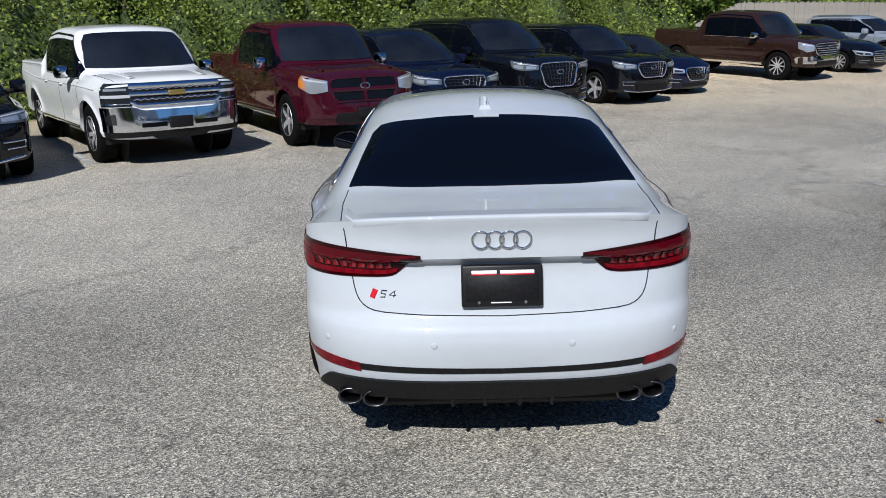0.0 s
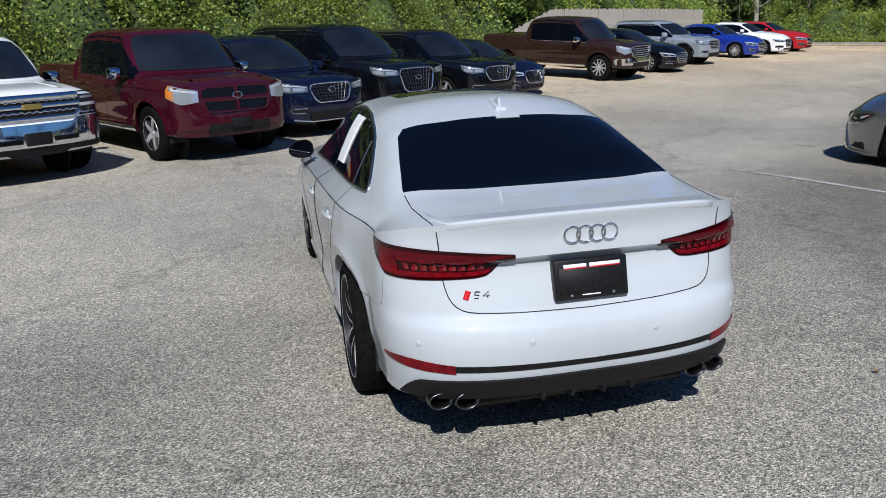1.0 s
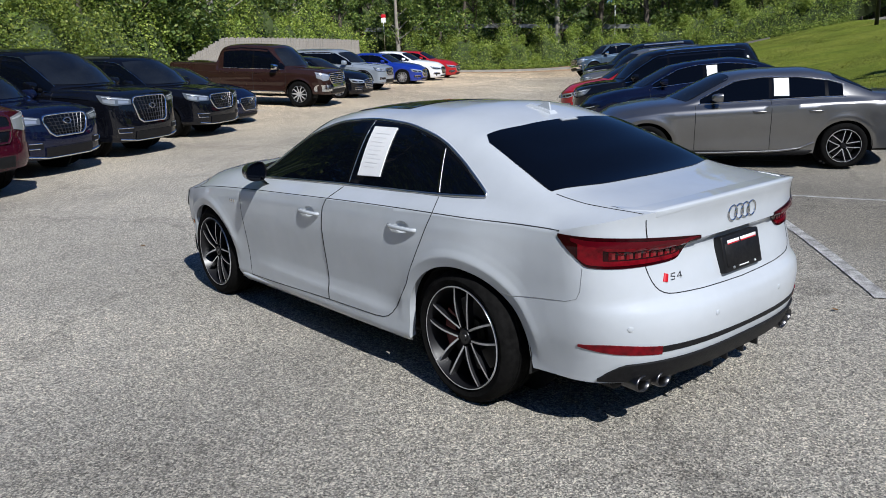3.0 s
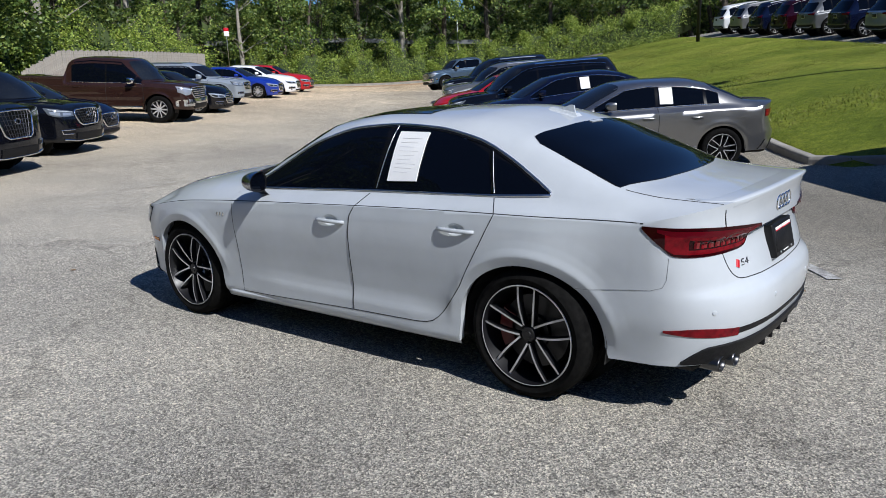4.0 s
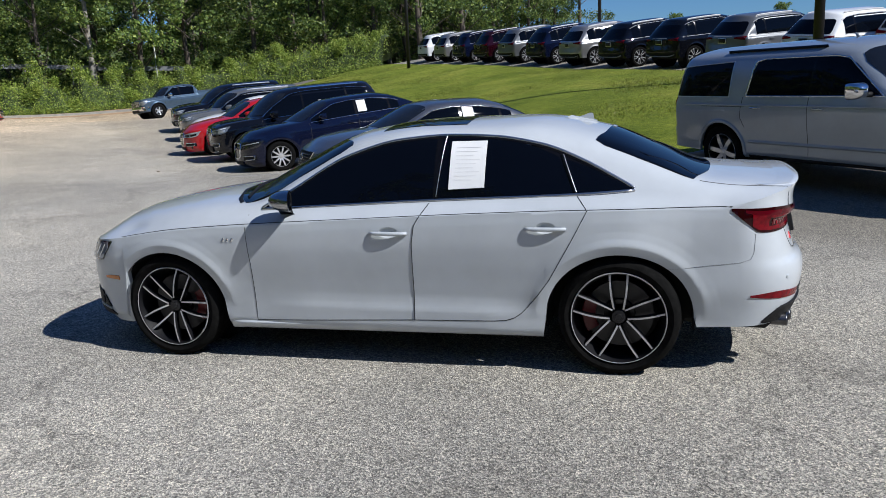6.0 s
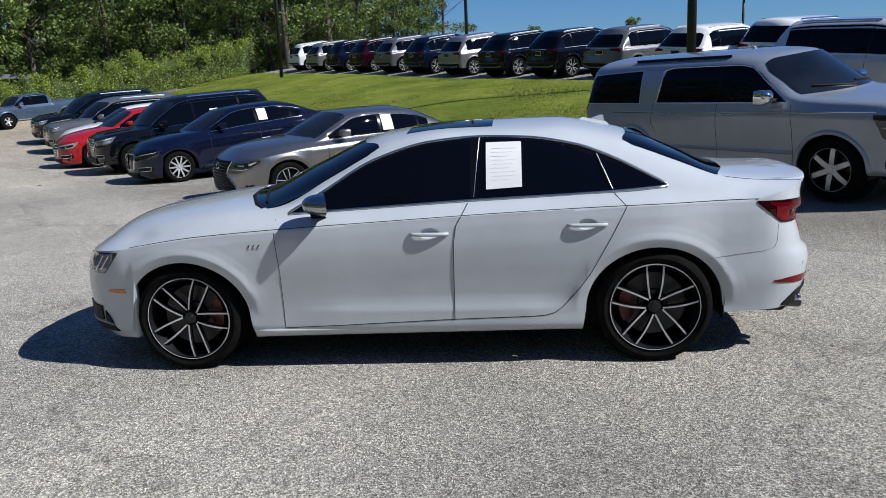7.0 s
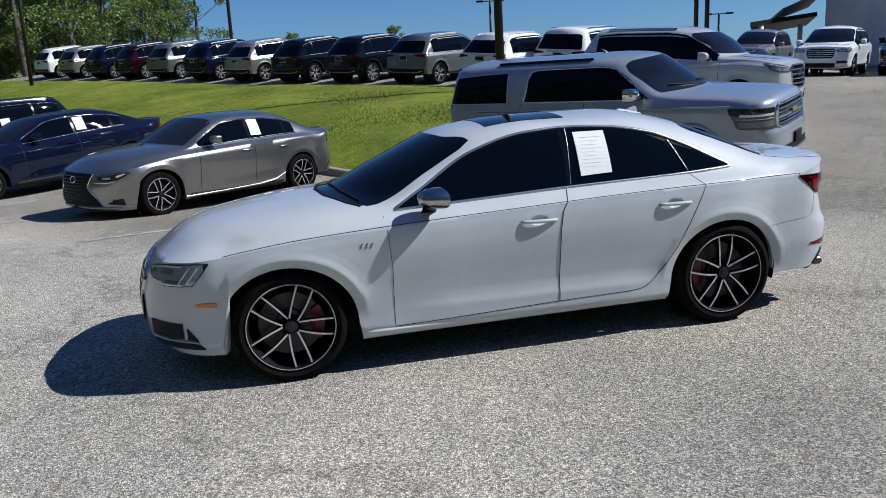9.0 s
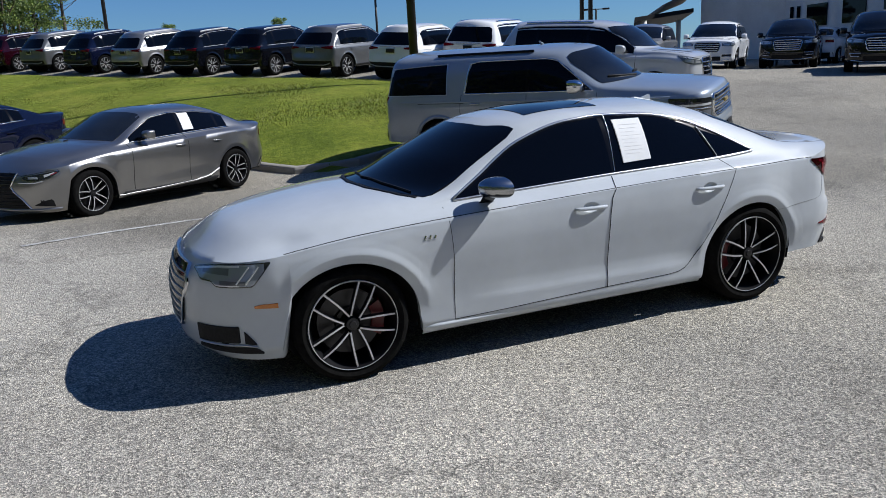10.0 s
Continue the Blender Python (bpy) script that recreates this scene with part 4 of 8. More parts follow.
    z0 = v.on("t", 0, -1.14)[0].z
    low = [bm.verts.new((x, y, v.on("t", x, y)[0].z - 0.004)) for x, y in ((-0.034, -1.245), (0.034, -1.245), (0.026, -1.04), (-0.026, -1.04))]
    cap = [bm.verts.new((x, y, v.on("t", x, y)[0].z + 0.014)) for x, y in ((-0.022, -1.225), (0.022, -1.225), (0.014, -1.07), (-0.014, -1.07))]
    for k in range(4):
        bm.faces.new((low[k], low[(k + 1) % 4], cap[(k + 1) % 4], cap[k]))
    bm.faces.new(cap)
    fin = [[bm.verts.new((x, y, z0 + dz)) for y, dz in ((-1.215, -0.01), (-1.205, 0.038), (-1.185, 0.040), (-1.09, 0.006))] for x in (-0.006, 0.006)]
    for k in range(4):
        bm.faces.new((fin[0][k], fin[0][(k + 1) % 4], fin[1][(k + 1) % 4], fin[1][k]))
    bm.faces.new(fin[0])
    bm.faces.new(fin[1])
    bmesh.ops.recalc_face_normals(bm, faces=bm.faces)
    part("antenna_fin", bm, PEARL, root, "white shark-fin aerial", False)
    # boot lid
    for s in (-1, 1):
        edge = [(s * float(np.interp(-y, [1.83, 2.0, 2.17, 2.34], [0.642, 0.646, 0.632, 0.616])), y) for y in np.linspace(-1.83, -2.34, 26)]
        v.ribbon("boot_gap", SEAM, "t", [q for q in edge if v.on("t", *q)[0].z > 1.0], 0.005)
        v.ribbon("boot_gap", SEAM, "b", [(s * 0.612, 1.00), (s * 0.608, 0.97), (s * 0.602, 0.90), (s * 0.588, 0.79), (s * 0.582, 0.760), (s * 0.574, 0.733), (s * 0.562, 0.710), (s * 0.546, 0.693), (s * 0.526, 0.681), (s * 0.502, 0.673), (s * 0.46, 0.668), (s * 0.315, 0.661), (0, 0.655)], 0.005)
    bm = bmesh.new()
    rows = []
    for k in range(29):
        x = -0.615 + 1.23 * k / 28
        y = float(v.on("b", x, 1.03)[0].y)
        e = min(1.0, (0.620 - abs(x)) / 0.16)
        z = float(v.on("t", x, y + 0.03)[0].z)
        zf = float(v.on("t", x, y + 0.16)[0].z)
        rows.append([bm.verts.new(p) for p in ((x, y + 0.16, zf - 0.004), (x, y + 0.08, (z + zf) / 2 + 0.001), (x, y + 0.025, z + 0.004 * e), (x, y - 0.004 * e, z + 0.007 * e - 0.002), (x, y - 0.008 * e, z - 0.004), (x, y + 0.004, z - 0.026))])
    for p, q in zip(rows[:-1], rows[1:]):
        for j in range(5):
            bm.faces.new((p[j], q[j], q[j + 1], p[j + 1]))
    bmesh.ops.recalc_face_normals(bm, faces=bm.faces)
    part("boot_spoiler", bm, PEARL, root, "body-coloured boot lip spoiler")
    for k in range(4):
        bm = bmesh.new()
        x = -0.0795 + 0.053 * k
        lathe(bm, [(0.0335 + 0.0048 * math.cos(b), 0.0048 * math.sin(b)) for b in np.linspace(0, 2 * math.pi, 9)], 32, "z")
        p, nrm = v.on("b", x, 0.957)
        bmesh.ops.transform(bm, matrix=Matrix.Translation(p + nrm * 0.004) @ nrm.to_track_quat("Z", "Y").to_matrix().to_4x4(), verts=bm.verts)
        part("badge_ring", bm, CHROME, root, "chrome badge ring")
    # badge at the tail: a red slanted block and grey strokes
    v.ribbon("tail_badge", REDINK, "b", [(-0.510, 0.722), (-0.496, 0.754)], 0.026, 0.004, label="red slanted badge block")
    for q in ([(-0.450, 0.750), (-0.470, 0.750), (-0.474, 0.740), (-0.456, 0.737), (-0.459, 0.726), (-0.477, 0.726)], [(-0.424, 0.726), (-0.418, 0.751), (-0.441, 0.734), (-0.414, 0.734)]):
        v.ribbon("tail_badge", DARKCHROME, "b", q, 0.005, 0.004)
    # plate in its holder
    bm = bmesh.new()
    tilt = Matrix.Translation((0, -2.360, 0.773)) @ pose(0, 0, 0, -12)
    box(bm, (-0.158, -0.016, -0.082), (0.158, 0.030, 0.082), 0.008, 3, tilt)
    holder = part("plate_frame", bm, PLATE, root, "black dealer plate in a black surround")
    bm = bmesh.new()
    box(bm, (-0.140, -0.0185, -0.058), (0.140, -0.010, 0.050), 0.002, 1, tilt)
    part("plate", bm, PLASTIC, holder)
    for x0, x1, z0, z1, mat in ((-0.118, -0.020, 0.047, 0.061, WHITEINK), (-0.008, 0.125, 0.047, 0.061, WHITEINK), (-0.118, -0.020, 0.042, 0.047, REDINK), (-0.008, 0.125, 0.042, 0.047, REDINK), (-0.045, 0.035, -0.067, -0.062, WHITEINK)):
        bm = bmesh.new()
        box(bm, (x0, -0.0200, z0), (x1, -0.0150, z1), 0.0015, 1, tilt)
        part("print_bar", bm, mat, holder)
    for x in (-0.09, 0.09):
        bm = bmesh.new()
        rod(bm, *[tilt @ Vector((x, q, -0.064)) for q in (-0.012, -0.0215)], 0.006, 0.006, 10)
        part("screw", bm, SATIN, holder)
    # lower strip, diffuser, exhausts, sensors
    v.patch("bumper_strip", PLASTIC, "w", -37, 37, two_sided([(0, 0.430), (37, 0.432)]), two_sided([(0, 0.452), (37, 0.460)]), 40, 2, 0.003, label="dark strip across the bumper")
    v.patch("diffuser", PLASTIC, "w", -53.5, 53.5, two_sided([(0, 0.304), (53.5, 0.304)]), two_sided([(0, 0.395), (36, 0.392), (46, 0.386), (51, 0.345), (53.5, 0.312)]), 60, 5, 0.012, 0.05, label="black plastic diffuser")
    for x in (-0.20, -0.07, 0.07, 0.20):
        bm = bmesh.new()
        box(bm, (x - 0.008, -2.37, 0.262), (x + 0.008, -2.20, 0.32), 0.006)
        part("diffuser_fin", bm, PLASTIC, root)
    for x in (-0.622, -0.518, 0.518, 0.622):
        exhaust(root, x)
    for u in (-45.6, -18.0, 18.0, 45.6):
        p, nrm = v.on("w", u, 0.552)
        bm = bmesh.new()
        lathe(bm, [(0.011, -0.004), (0.0125, 0.0015), (0.0110, 0.0025), (0.0002, 0.0025)], 20, "z")
        bmesh.ops.transform(bm, matrix=Matrix.Translation(p) @ nrm.to_track_quat("Z", "Y").to_matrix().to_4x4(), verts=bm.verts)
        part("parking_sensor", bm, PEARL, root)
    for a, y, z in dents:
        dent(v, a, y, z, 0.056, 0.030, 0.016)
    return v


HERO = hero()
HERO.at(0, 0, 90, 0.0)


# ---- the height of the ground: flat round the saloon, rising to the upper lot ----
HEIGHTS = [
    (0, 0, 0), (-3, -1, 0), (1, 4, 0), (-3, -7, 0), (-8, 0, 0), (-3, 8, 0.09), (-9, 7, 0.1), (2, 12, 0.12), (10.4, 18.8, 0.28), (14, 22, 0.4),
    (5.5, 3, -0.06), (8.5, 2, -0.12), (13, 6, -0.1), (7, -4, 0), (3, -7, 0.0), (11.4, -8.8, 0.62), (18.0, -6.3, 1.33), (23.1, -2.6, 1.70), (26.3, -0.8, 1.88), (11.0, -8.0, 0.66), (33.4, 4.7, 2.29), (40.6, 9.8, 2.65), (9.2, 0.0, -0.16), (12.8, -0.3, 0.52),
    (48.5, 15.5, 3.05), (38, 28, 0.1), (28, 31, 0.5), (21, 13, -0.05), (46, 40, 0.62), (40, 45, 0.6), (20, -19, 1.15), (34, -28, 1.6), (13, -18, 1.0), (-20, -12, 0.1), (60, -5, 3.2), (-12, 25, 0.4),
]


def plate_spline(points):
    p = np.array(points, float)
    n = len(p)

    def kern(r2):
        return np.where(r2 > 1e-9, 0.5 * r2 * np.log(np.maximum(r2, 1e-9)), 0.0)

    d2 = ((p[:, None, :2] - p[None, :, :2]) ** 2).sum(2)
    a = np.zeros((n + 3, n + 3))
    a[:n, :n] = kern(d2) + np.eye(n) * 0.5
    a[:n, n], a[:n, n + 1:] = 1, p[:, :2]
    a[n:, :n] = a[:n, n:].T
    w = np.linalg.solve(a, np.concatenate((p[:, 2], np.zeros(3))))

    def height(x, y):
        x, y = float(x), float(y)
        r = math.hypot(x - 10, y - 5)
        if r > 60:
            x, y = 10 + (x - 10) * 60 / r, 5 + (y - 5) * 60 / r
        k = kern((p[:, 0] - x) ** 2 + (p[:, 1] - y) ** 2)
        far = float(np.clip(k @ w[:n] + w[n] + w[n + 1] * x + w[n + 2] * y, -0.3, 4.0))
        t = min(1.0, max(0.0, (math.hypot(x, y) - 2.6) / 2.2))
        return far * t + (-0.0155 - 0.0117 * y) * (1 - t)

    return height


gz = plate_spline(HEIGHTS)


# ---- other vehicles ----
def suv_spec(length, width, height, wheelbase, overhang, hub=0.37, hood=1.05, belt=1.05, rake=0.75, tail=0.30, sill=0.30):
    w, yf = width / 2, wheelbase / 2 + overhang
    yr = yf - length
    cowl = wheelbase / 2 - 0.38
    return dict(
        axles=(-wheelbase / 2, wheelbase / 2), hub=hub, arch=hub + 0.055, sill=sill, flare=0.022, kind="suv", belt=belt, height=height, width=width, cowl=cowl, yr=yr, yf=yf, hood=hood, rake=rake,
        zs=curve([(yr, belt - 0.07), (cowl, belt - 0.10), (yf - 0.4, hood - 0.17)]),
        ws=curve([(yr, w - 0.05), (yr + 0.9, w - 0.02), (cowl, w - 0.02), (yf - 0.35, w - 0.07)]),
        low=curve([(yr, sill + 0.10), (yr + 0.5, sill + 0.06), (-0.8, sill), (0.8, sill), (yf, sill + 0.02)]),
        stations=[
            (yr + 0.36, w - 0.10, belt, w * 0.72, yr + 0.30 + tail * 0.5, height - 0.22, yr + 0.10 + tail * 0.6, height - 0.16),
            (yr + 0.50, w - 0.09, belt, w * 0.72, yr + 0.45 + tail * 0.5, height - 0.14, yr + 0.22 + tail * 0.6, height - 0.05),
            (yr + 1.1, w - 0.075, belt, w * 0.725, yr + 1.1, height - 0.10, yr + 1.0, height - 0.012),
            (-0.2, w - 0.07, belt - 0.005, w * 0.725, -0.2, height - 0.085, -0.2, height),
            (cowl - rake - 0.05, w - 0.075, belt - 0.015, w * 0.70, cowl - rake - 0.15, height - 0.13, cowl - rake, height - 0.045),
            (cowl - 0.35, w - 0.08, belt - 0.03, w * 0.76, cowl - 0.42, hood + (height - hood) * 0.44, cowl - rake * 0.45 + 0.12, hood + (height - hood) * 0.56),
            (cowl, w - 0.09, belt - 0.045, w * 0.80, cowl - 0.02, hood + 0.01, cowl + 0.20, hood + 0.03),
            (cowl + 0.3, w - 0.12, hood - 0.06, w * 0.78, cowl + 0.35, hood - 0.005, cowl + 0.42, hood + 0.015),
            (yf - 0.42, w - 0.15, hood - 0.11, w * 0.74, yf - 0.34, hood - 0.06, yf - 0.22, hood - 0.035),
        ],
        rear=dict(corner=yr + 0.30, n=3.2, lip=belt - 0.02, bottom=sill + 0.10, face=curve([(0.25, yr + 0.12), (sill + 0.12, yr + 0.06), (0.55, yr), (0.72, yr + 0.03), (0.8, yr + 0.05), (belt, yr + 0.07)])),
        front=dict(corner=yf - 0.38, n=2.7, lip=hood - 0.10, bottom=sill - 0.02, face=curve([(0.2, yf - 0.12), (sill + 0.05, yf - 0.02), (0.55, yf), (0.75, yf - 0.02), (hood - 0.1, yf - 0.08)])),
    )


def truck_spec(length, width, height, wheelbase, overhang, cab_back, rail=1.32, hub=0.41, hood=1.16, belt=1.16, rake=0.62):
    s = suv_spec(length, width, height, wheelbase, overhang, hub, hood, belt, rake, 0.1, 0.40)
    w, yr, cowl = width / 2, s["yr"], s["cowl"]
    s["kind"], s["cab_back"] = "truck", cab_back
    s["stations"] = [
        (yr + 0.33, w - 0.05, rail - 0.06, w - 0.08, yr + 0.2, rail - 0.005, yr + 0.15, rail),
        (yr + 0.8, w - 0.05, rail - 0.06, w - 0.08, yr + 0.8, rail - 0.005, yr + 0.8, rail),
        (cab_back - 0.12, w - 0.05, rail - 0.06, w - 0.08, cab_back - 0.12, rail - 0.005, cab_back - 0.12, rail),
        (cab_back - 0.05, w - 0.07, belt, w * 0.77, cab_back, height - 0.20, cab_back, height - 0.12),
        (cab_back + 0.06, w - 0.07, belt, w * 0.79, cab_back + 0.15, height - 0.11, cab_back + 0.15, height - 0.03),
    ] + [(a, b, c, d * 1.07, e, f + 0.035, g, h) for a, b, c, d, e, f, g, h in s["stations"][3:6]] + s["stations"][6:]
    s["soften"] = 1
    s["rear"]["lip"] = rail - 0.02
    s["rear"]["n"] = 5.0
    s["zs"] = curve([(yr, rail - 0.14), (cab_back, belt - 0.10), (cowl, belt - 0.10), (s["yf"] - 0.4, hood - 0.17)])
    return s


def saloon_spec(length, width, height, wheelbase, overhang):
    """The white saloon's lines at another car's size."""
    o = SALOON
    sx, sz = width / 1.842, height / 1.404
    yr0, yf0 = -2.435, 2.315
    yf = wheelbase / 2 + overhang
    yr = yf - length
    xs = [yr0 - 0.2, yr0, -1.4125, 1.4125, yf0, yf0 + 0.2]
    xt = [yr - 0.2, yr, -wheelbase / 2, wheelbase / 2, yf, yf + 0.2]

    def fy(v):
        return float(np.interp(v, xs, xt))

    def inv(v):
        return np.interp(v, xt, xs)

    s = dict(o)
    s.update(axles=(-wheelbase / 2, wheelbase / 2), hub=0.33, hubs=(0.33, 0.33), arch=0.37, kind="saloon", width=width, height=height, yr=yr, yf=yf, belt=0.985 * sz, hood=0.98 * sz, fy=fy, sz=sz, sx=sx)
    s["zs"] = lambda v: o["zs"](inv(v)) * sz
    s["ws"] = lambda v: o["ws"](inv(v)) * sx
    s["low"] = lambda v: o["low"](inv(v))
    s["stations"] = [(fy(a), b * sx, c * sz, d * sx, fy(e), f * sz, fy(g), h * sz) for a, b, c, d, e, f, g, h in o["stations"]]
    for end in ("rear", "front"):
        e = dict(o[end])
        e.update(corner=fy(e["corner"]), lip=e["lip"] * sz, face=(lambda z, k=o[end]["face"]: fy(float(k(np.asarray(z) / sz)))))
        s[end] = e
    return s


def edge_curves(spec):
    st = spec["stations"]
    if spec["kind"] == "truck":
        st = st[3:]
    ys = [q[4] for q in st]
    return (lambda v: np.interp(v, ys, [q[5] for q in st])), (lambda v: np.interp(v, [q[0] for q in st], [q[2] for q in st]))


def dress(v, glass_ends, splits, wheels, grille="bars", trim=CHROME, lamp=LAMP, sheet=None, rails=None, cladding=False, plate_front=False, lower=PLASTIC, full=True, handle_mat=None, badge=True):
    """Windows, lamps, grille, seams, mirrors, handles and wheels of a parked vehicle."""
    s, root = v.spec, v.root
    edge, belt = edge_curves(s)
    w, yf, yr, h, hood = s["width"] / 2, s["yf"], s["yr"], s["height"], s["hood"]
    r = s["hub"]
    style, rim, width = wheels
    for ya in s["axles"]:
        for x in (-1, 1):
            wheel(root, x * (w - 0.025), ya, r, rim, width, style, None, 20 if ya > 0 else 50)
    underside(root, s, w - 0.05)
    y0, y1 = glass_ends
    cuts = [y0, *splits, y1]
    paint_mat = v.body.data.materials[0]
    for side in (-1, 1):
        a = "l" if side < 0 else "r"
        for c0, c1 in zip(cuts[:-1], cuts[1:]):
            v.patch("side_window", GLASS, a, c0 + 0.025, c1 - 0.02, lambda u: belt(u) + 0.02, lambda u: max(belt(u) + 0.022, edge(u) - 0.055), 10, 5, label="dark tinted side window")
        for c in splits:
            v.patch("pillar_trim", GLOSSY, a, c - 0.021, c + 0.026, lambda u: belt(u) + 0.018, lambda u: max(belt(u) + 0.02, edge(u) - 0.055), 2, 5, 0.0045)
        us = np.linspace(y0, y1, 22)
        v.ribbon("window_trim", trim, a, [(u, float(belt(u)) + 0.008) for u in us], 0.015, 0.008)
        if s["kind"] != "truck":
            v.ribbon("window_trim", trim, a, [(u, max(float(belt(u)) + 0.01, float(edge(u)) - 0.045)) for u in us], 0.011, 0.008)
        for c in splits + [y1 + 0.05] if full else []:
            top_z, low_z = float(belt(c)), s["sill"] + 0.10
            if abs(c - s["axles"][0]) > s["arch"] + 0.02:
                v.ribbon("door_gap", SEAM, a, [(c, top_z), (c, low_z)], 0.012)
        if full and s["kind"] != "saloon":
            v.ribbon("shoulder_line", paint_mat, a, [(u, float(s["zs"](u)) - 0.02) for u in np.linspace(yr + 0.5, yf - 0.6, 20)], 0.02, 0.002 if s["kind"] == "saloon" else 0.006)
        if full:
            lo_y, hi_y = s["axles"][0] + s["arch"] + 0.03, s["axles"][1] - s["arch"] - 0.03
            v.ribbon("sill_strip", lower if s["kind"] != "truck" else CHROME, a, [(u, s["sill"] + 0.05) for u in np.linspace(lo_y, hi_y, 12)], 0.09, 0.012)
            hz = float(belt(0)) - 0.13
            for c in [c0 for c0 in cuts[-3:-1]]:
                if c > s["axles"][0]:
                    handle(v, side, c + 0.16, hz, handle_mat or paint_mat, 0.20)
            if cladding:
                for ya in s["axles"]:
                    v.ribbon("arch_cladding", PLASTIC, a, [(ya + (s["arch"] + 0.03) * math.cos(t), r + (s["arch"] + 0.03) * math.sin(t)) for t in np.linspace(0.05, math.pi - 0.05, 20)], 0.055, 0.008)
        mirror(v, side, y1 - 0.22, float(belt(y1 - 0.22)) + 0.10, paint_mat if s["kind"] != "truck" else CHROME, 1.15 if s["kind"] != "saloon" else 0.95)
        if rails is not None:
            xr = w * 0.62
            v.ribbon("roof_rail", rails, "t", [(side * xr, u) for u in np.linspace(yr + 0.75, y1 - 1.05, 14)], 0.022, 0.034)
    if sheet is not None:
        v.patch("price_sheet", PAPER, "l", sheet, sheet + 0.21, float(belt(sheet)) + 0.05, float(belt(sheet)) + 0.30, 3, 3, 0.012, label="white paper sheet behind the window")
    # screens
    if s["kind"] == "saloon":
        k, sx = s["fy"], s["sx"]
        v.patch("windscreen", CLEAR, "t", -0.66 * sx, 0.66 * sx, [(-0.66 * sx, k(0.84)), (-0.3, k(1.0)), (0, k(1.045)), (0.3, k(1.0)), (0.66 * sx, k(0.84))],
                [(-0.66 * sx, k(0.80)), (-0.56 * sx, k(0.20)), (0, k(0.30)), (0.56 * sx, k(0.20)), (0.66 * sx, k(0.80))], 16, 8)
        v.patch("rear_window", GLASS, "t", -0.645 * sx, 0.645 * sx, [(-0.645 * sx, k(-1.80)), (0, k(-1.92)), (0.645 * sx, k(-1.80))],
                [(-0.645 * sx, k(-1.78)), (-0.54 * sx, k(-1.265)), (0, k(-1.325)), (0.54 * sx, k(-1.265)), (0.645 * sx, k(-1.78))], 16, 8)
    else:
        zb, zt = hood + 0.075, h - 0.125
        v.patch("windscreen", CLEAR, "f", -w * 0.80, w * 0.80, [(-w * 0.8, zb), (-w * 0.5, zb - 0.01), (w * 0.5, zb - 0.01), (w * 0.8, zb)],
                [(-w * 0.8, zb + 0.02), (-w * 0.71, zt - 0.07), (-w * 0.66, zt - 0.03), (-w * 0.5, zt - 0.010), (0, zt), (w * 0.5, zt - 0.010), (w * 0.66, zt - 0.03), (w * 0.71, zt - 0.07), (w * 0.8, zb + 0.02)], 24, 10, 0.010, 0.03, label="windscreen")
        if s["kind"] == "suv":
            v.patch("rear_window", GLASS, "b", -w * 0.76, w * 0.76, s["belt"] + 0.035, [(-w * 0.76, s["belt"] + 0.12), (-w * 0.68, h - 0.29), (-w * 0.58, h - 0.235), (w * 0.58, h - 0.235), (w * 0.68, h - 0.29), (w * 0.76, s["belt"] + 0.12)], 18, 6)
        else:
            bm = bmesh.new()
            box(bm, (-w + 0.16, yr + 0.14, 1.05), (w - 0.16, s["cab_back"] - 0.14, 1.335), 0.02)
            part("bed_cover", bm, PLASTIC, root, "black bed cover")
    front(v, grille, trim, lamp, plate_front, badge)
    back(v, trim)
    return v


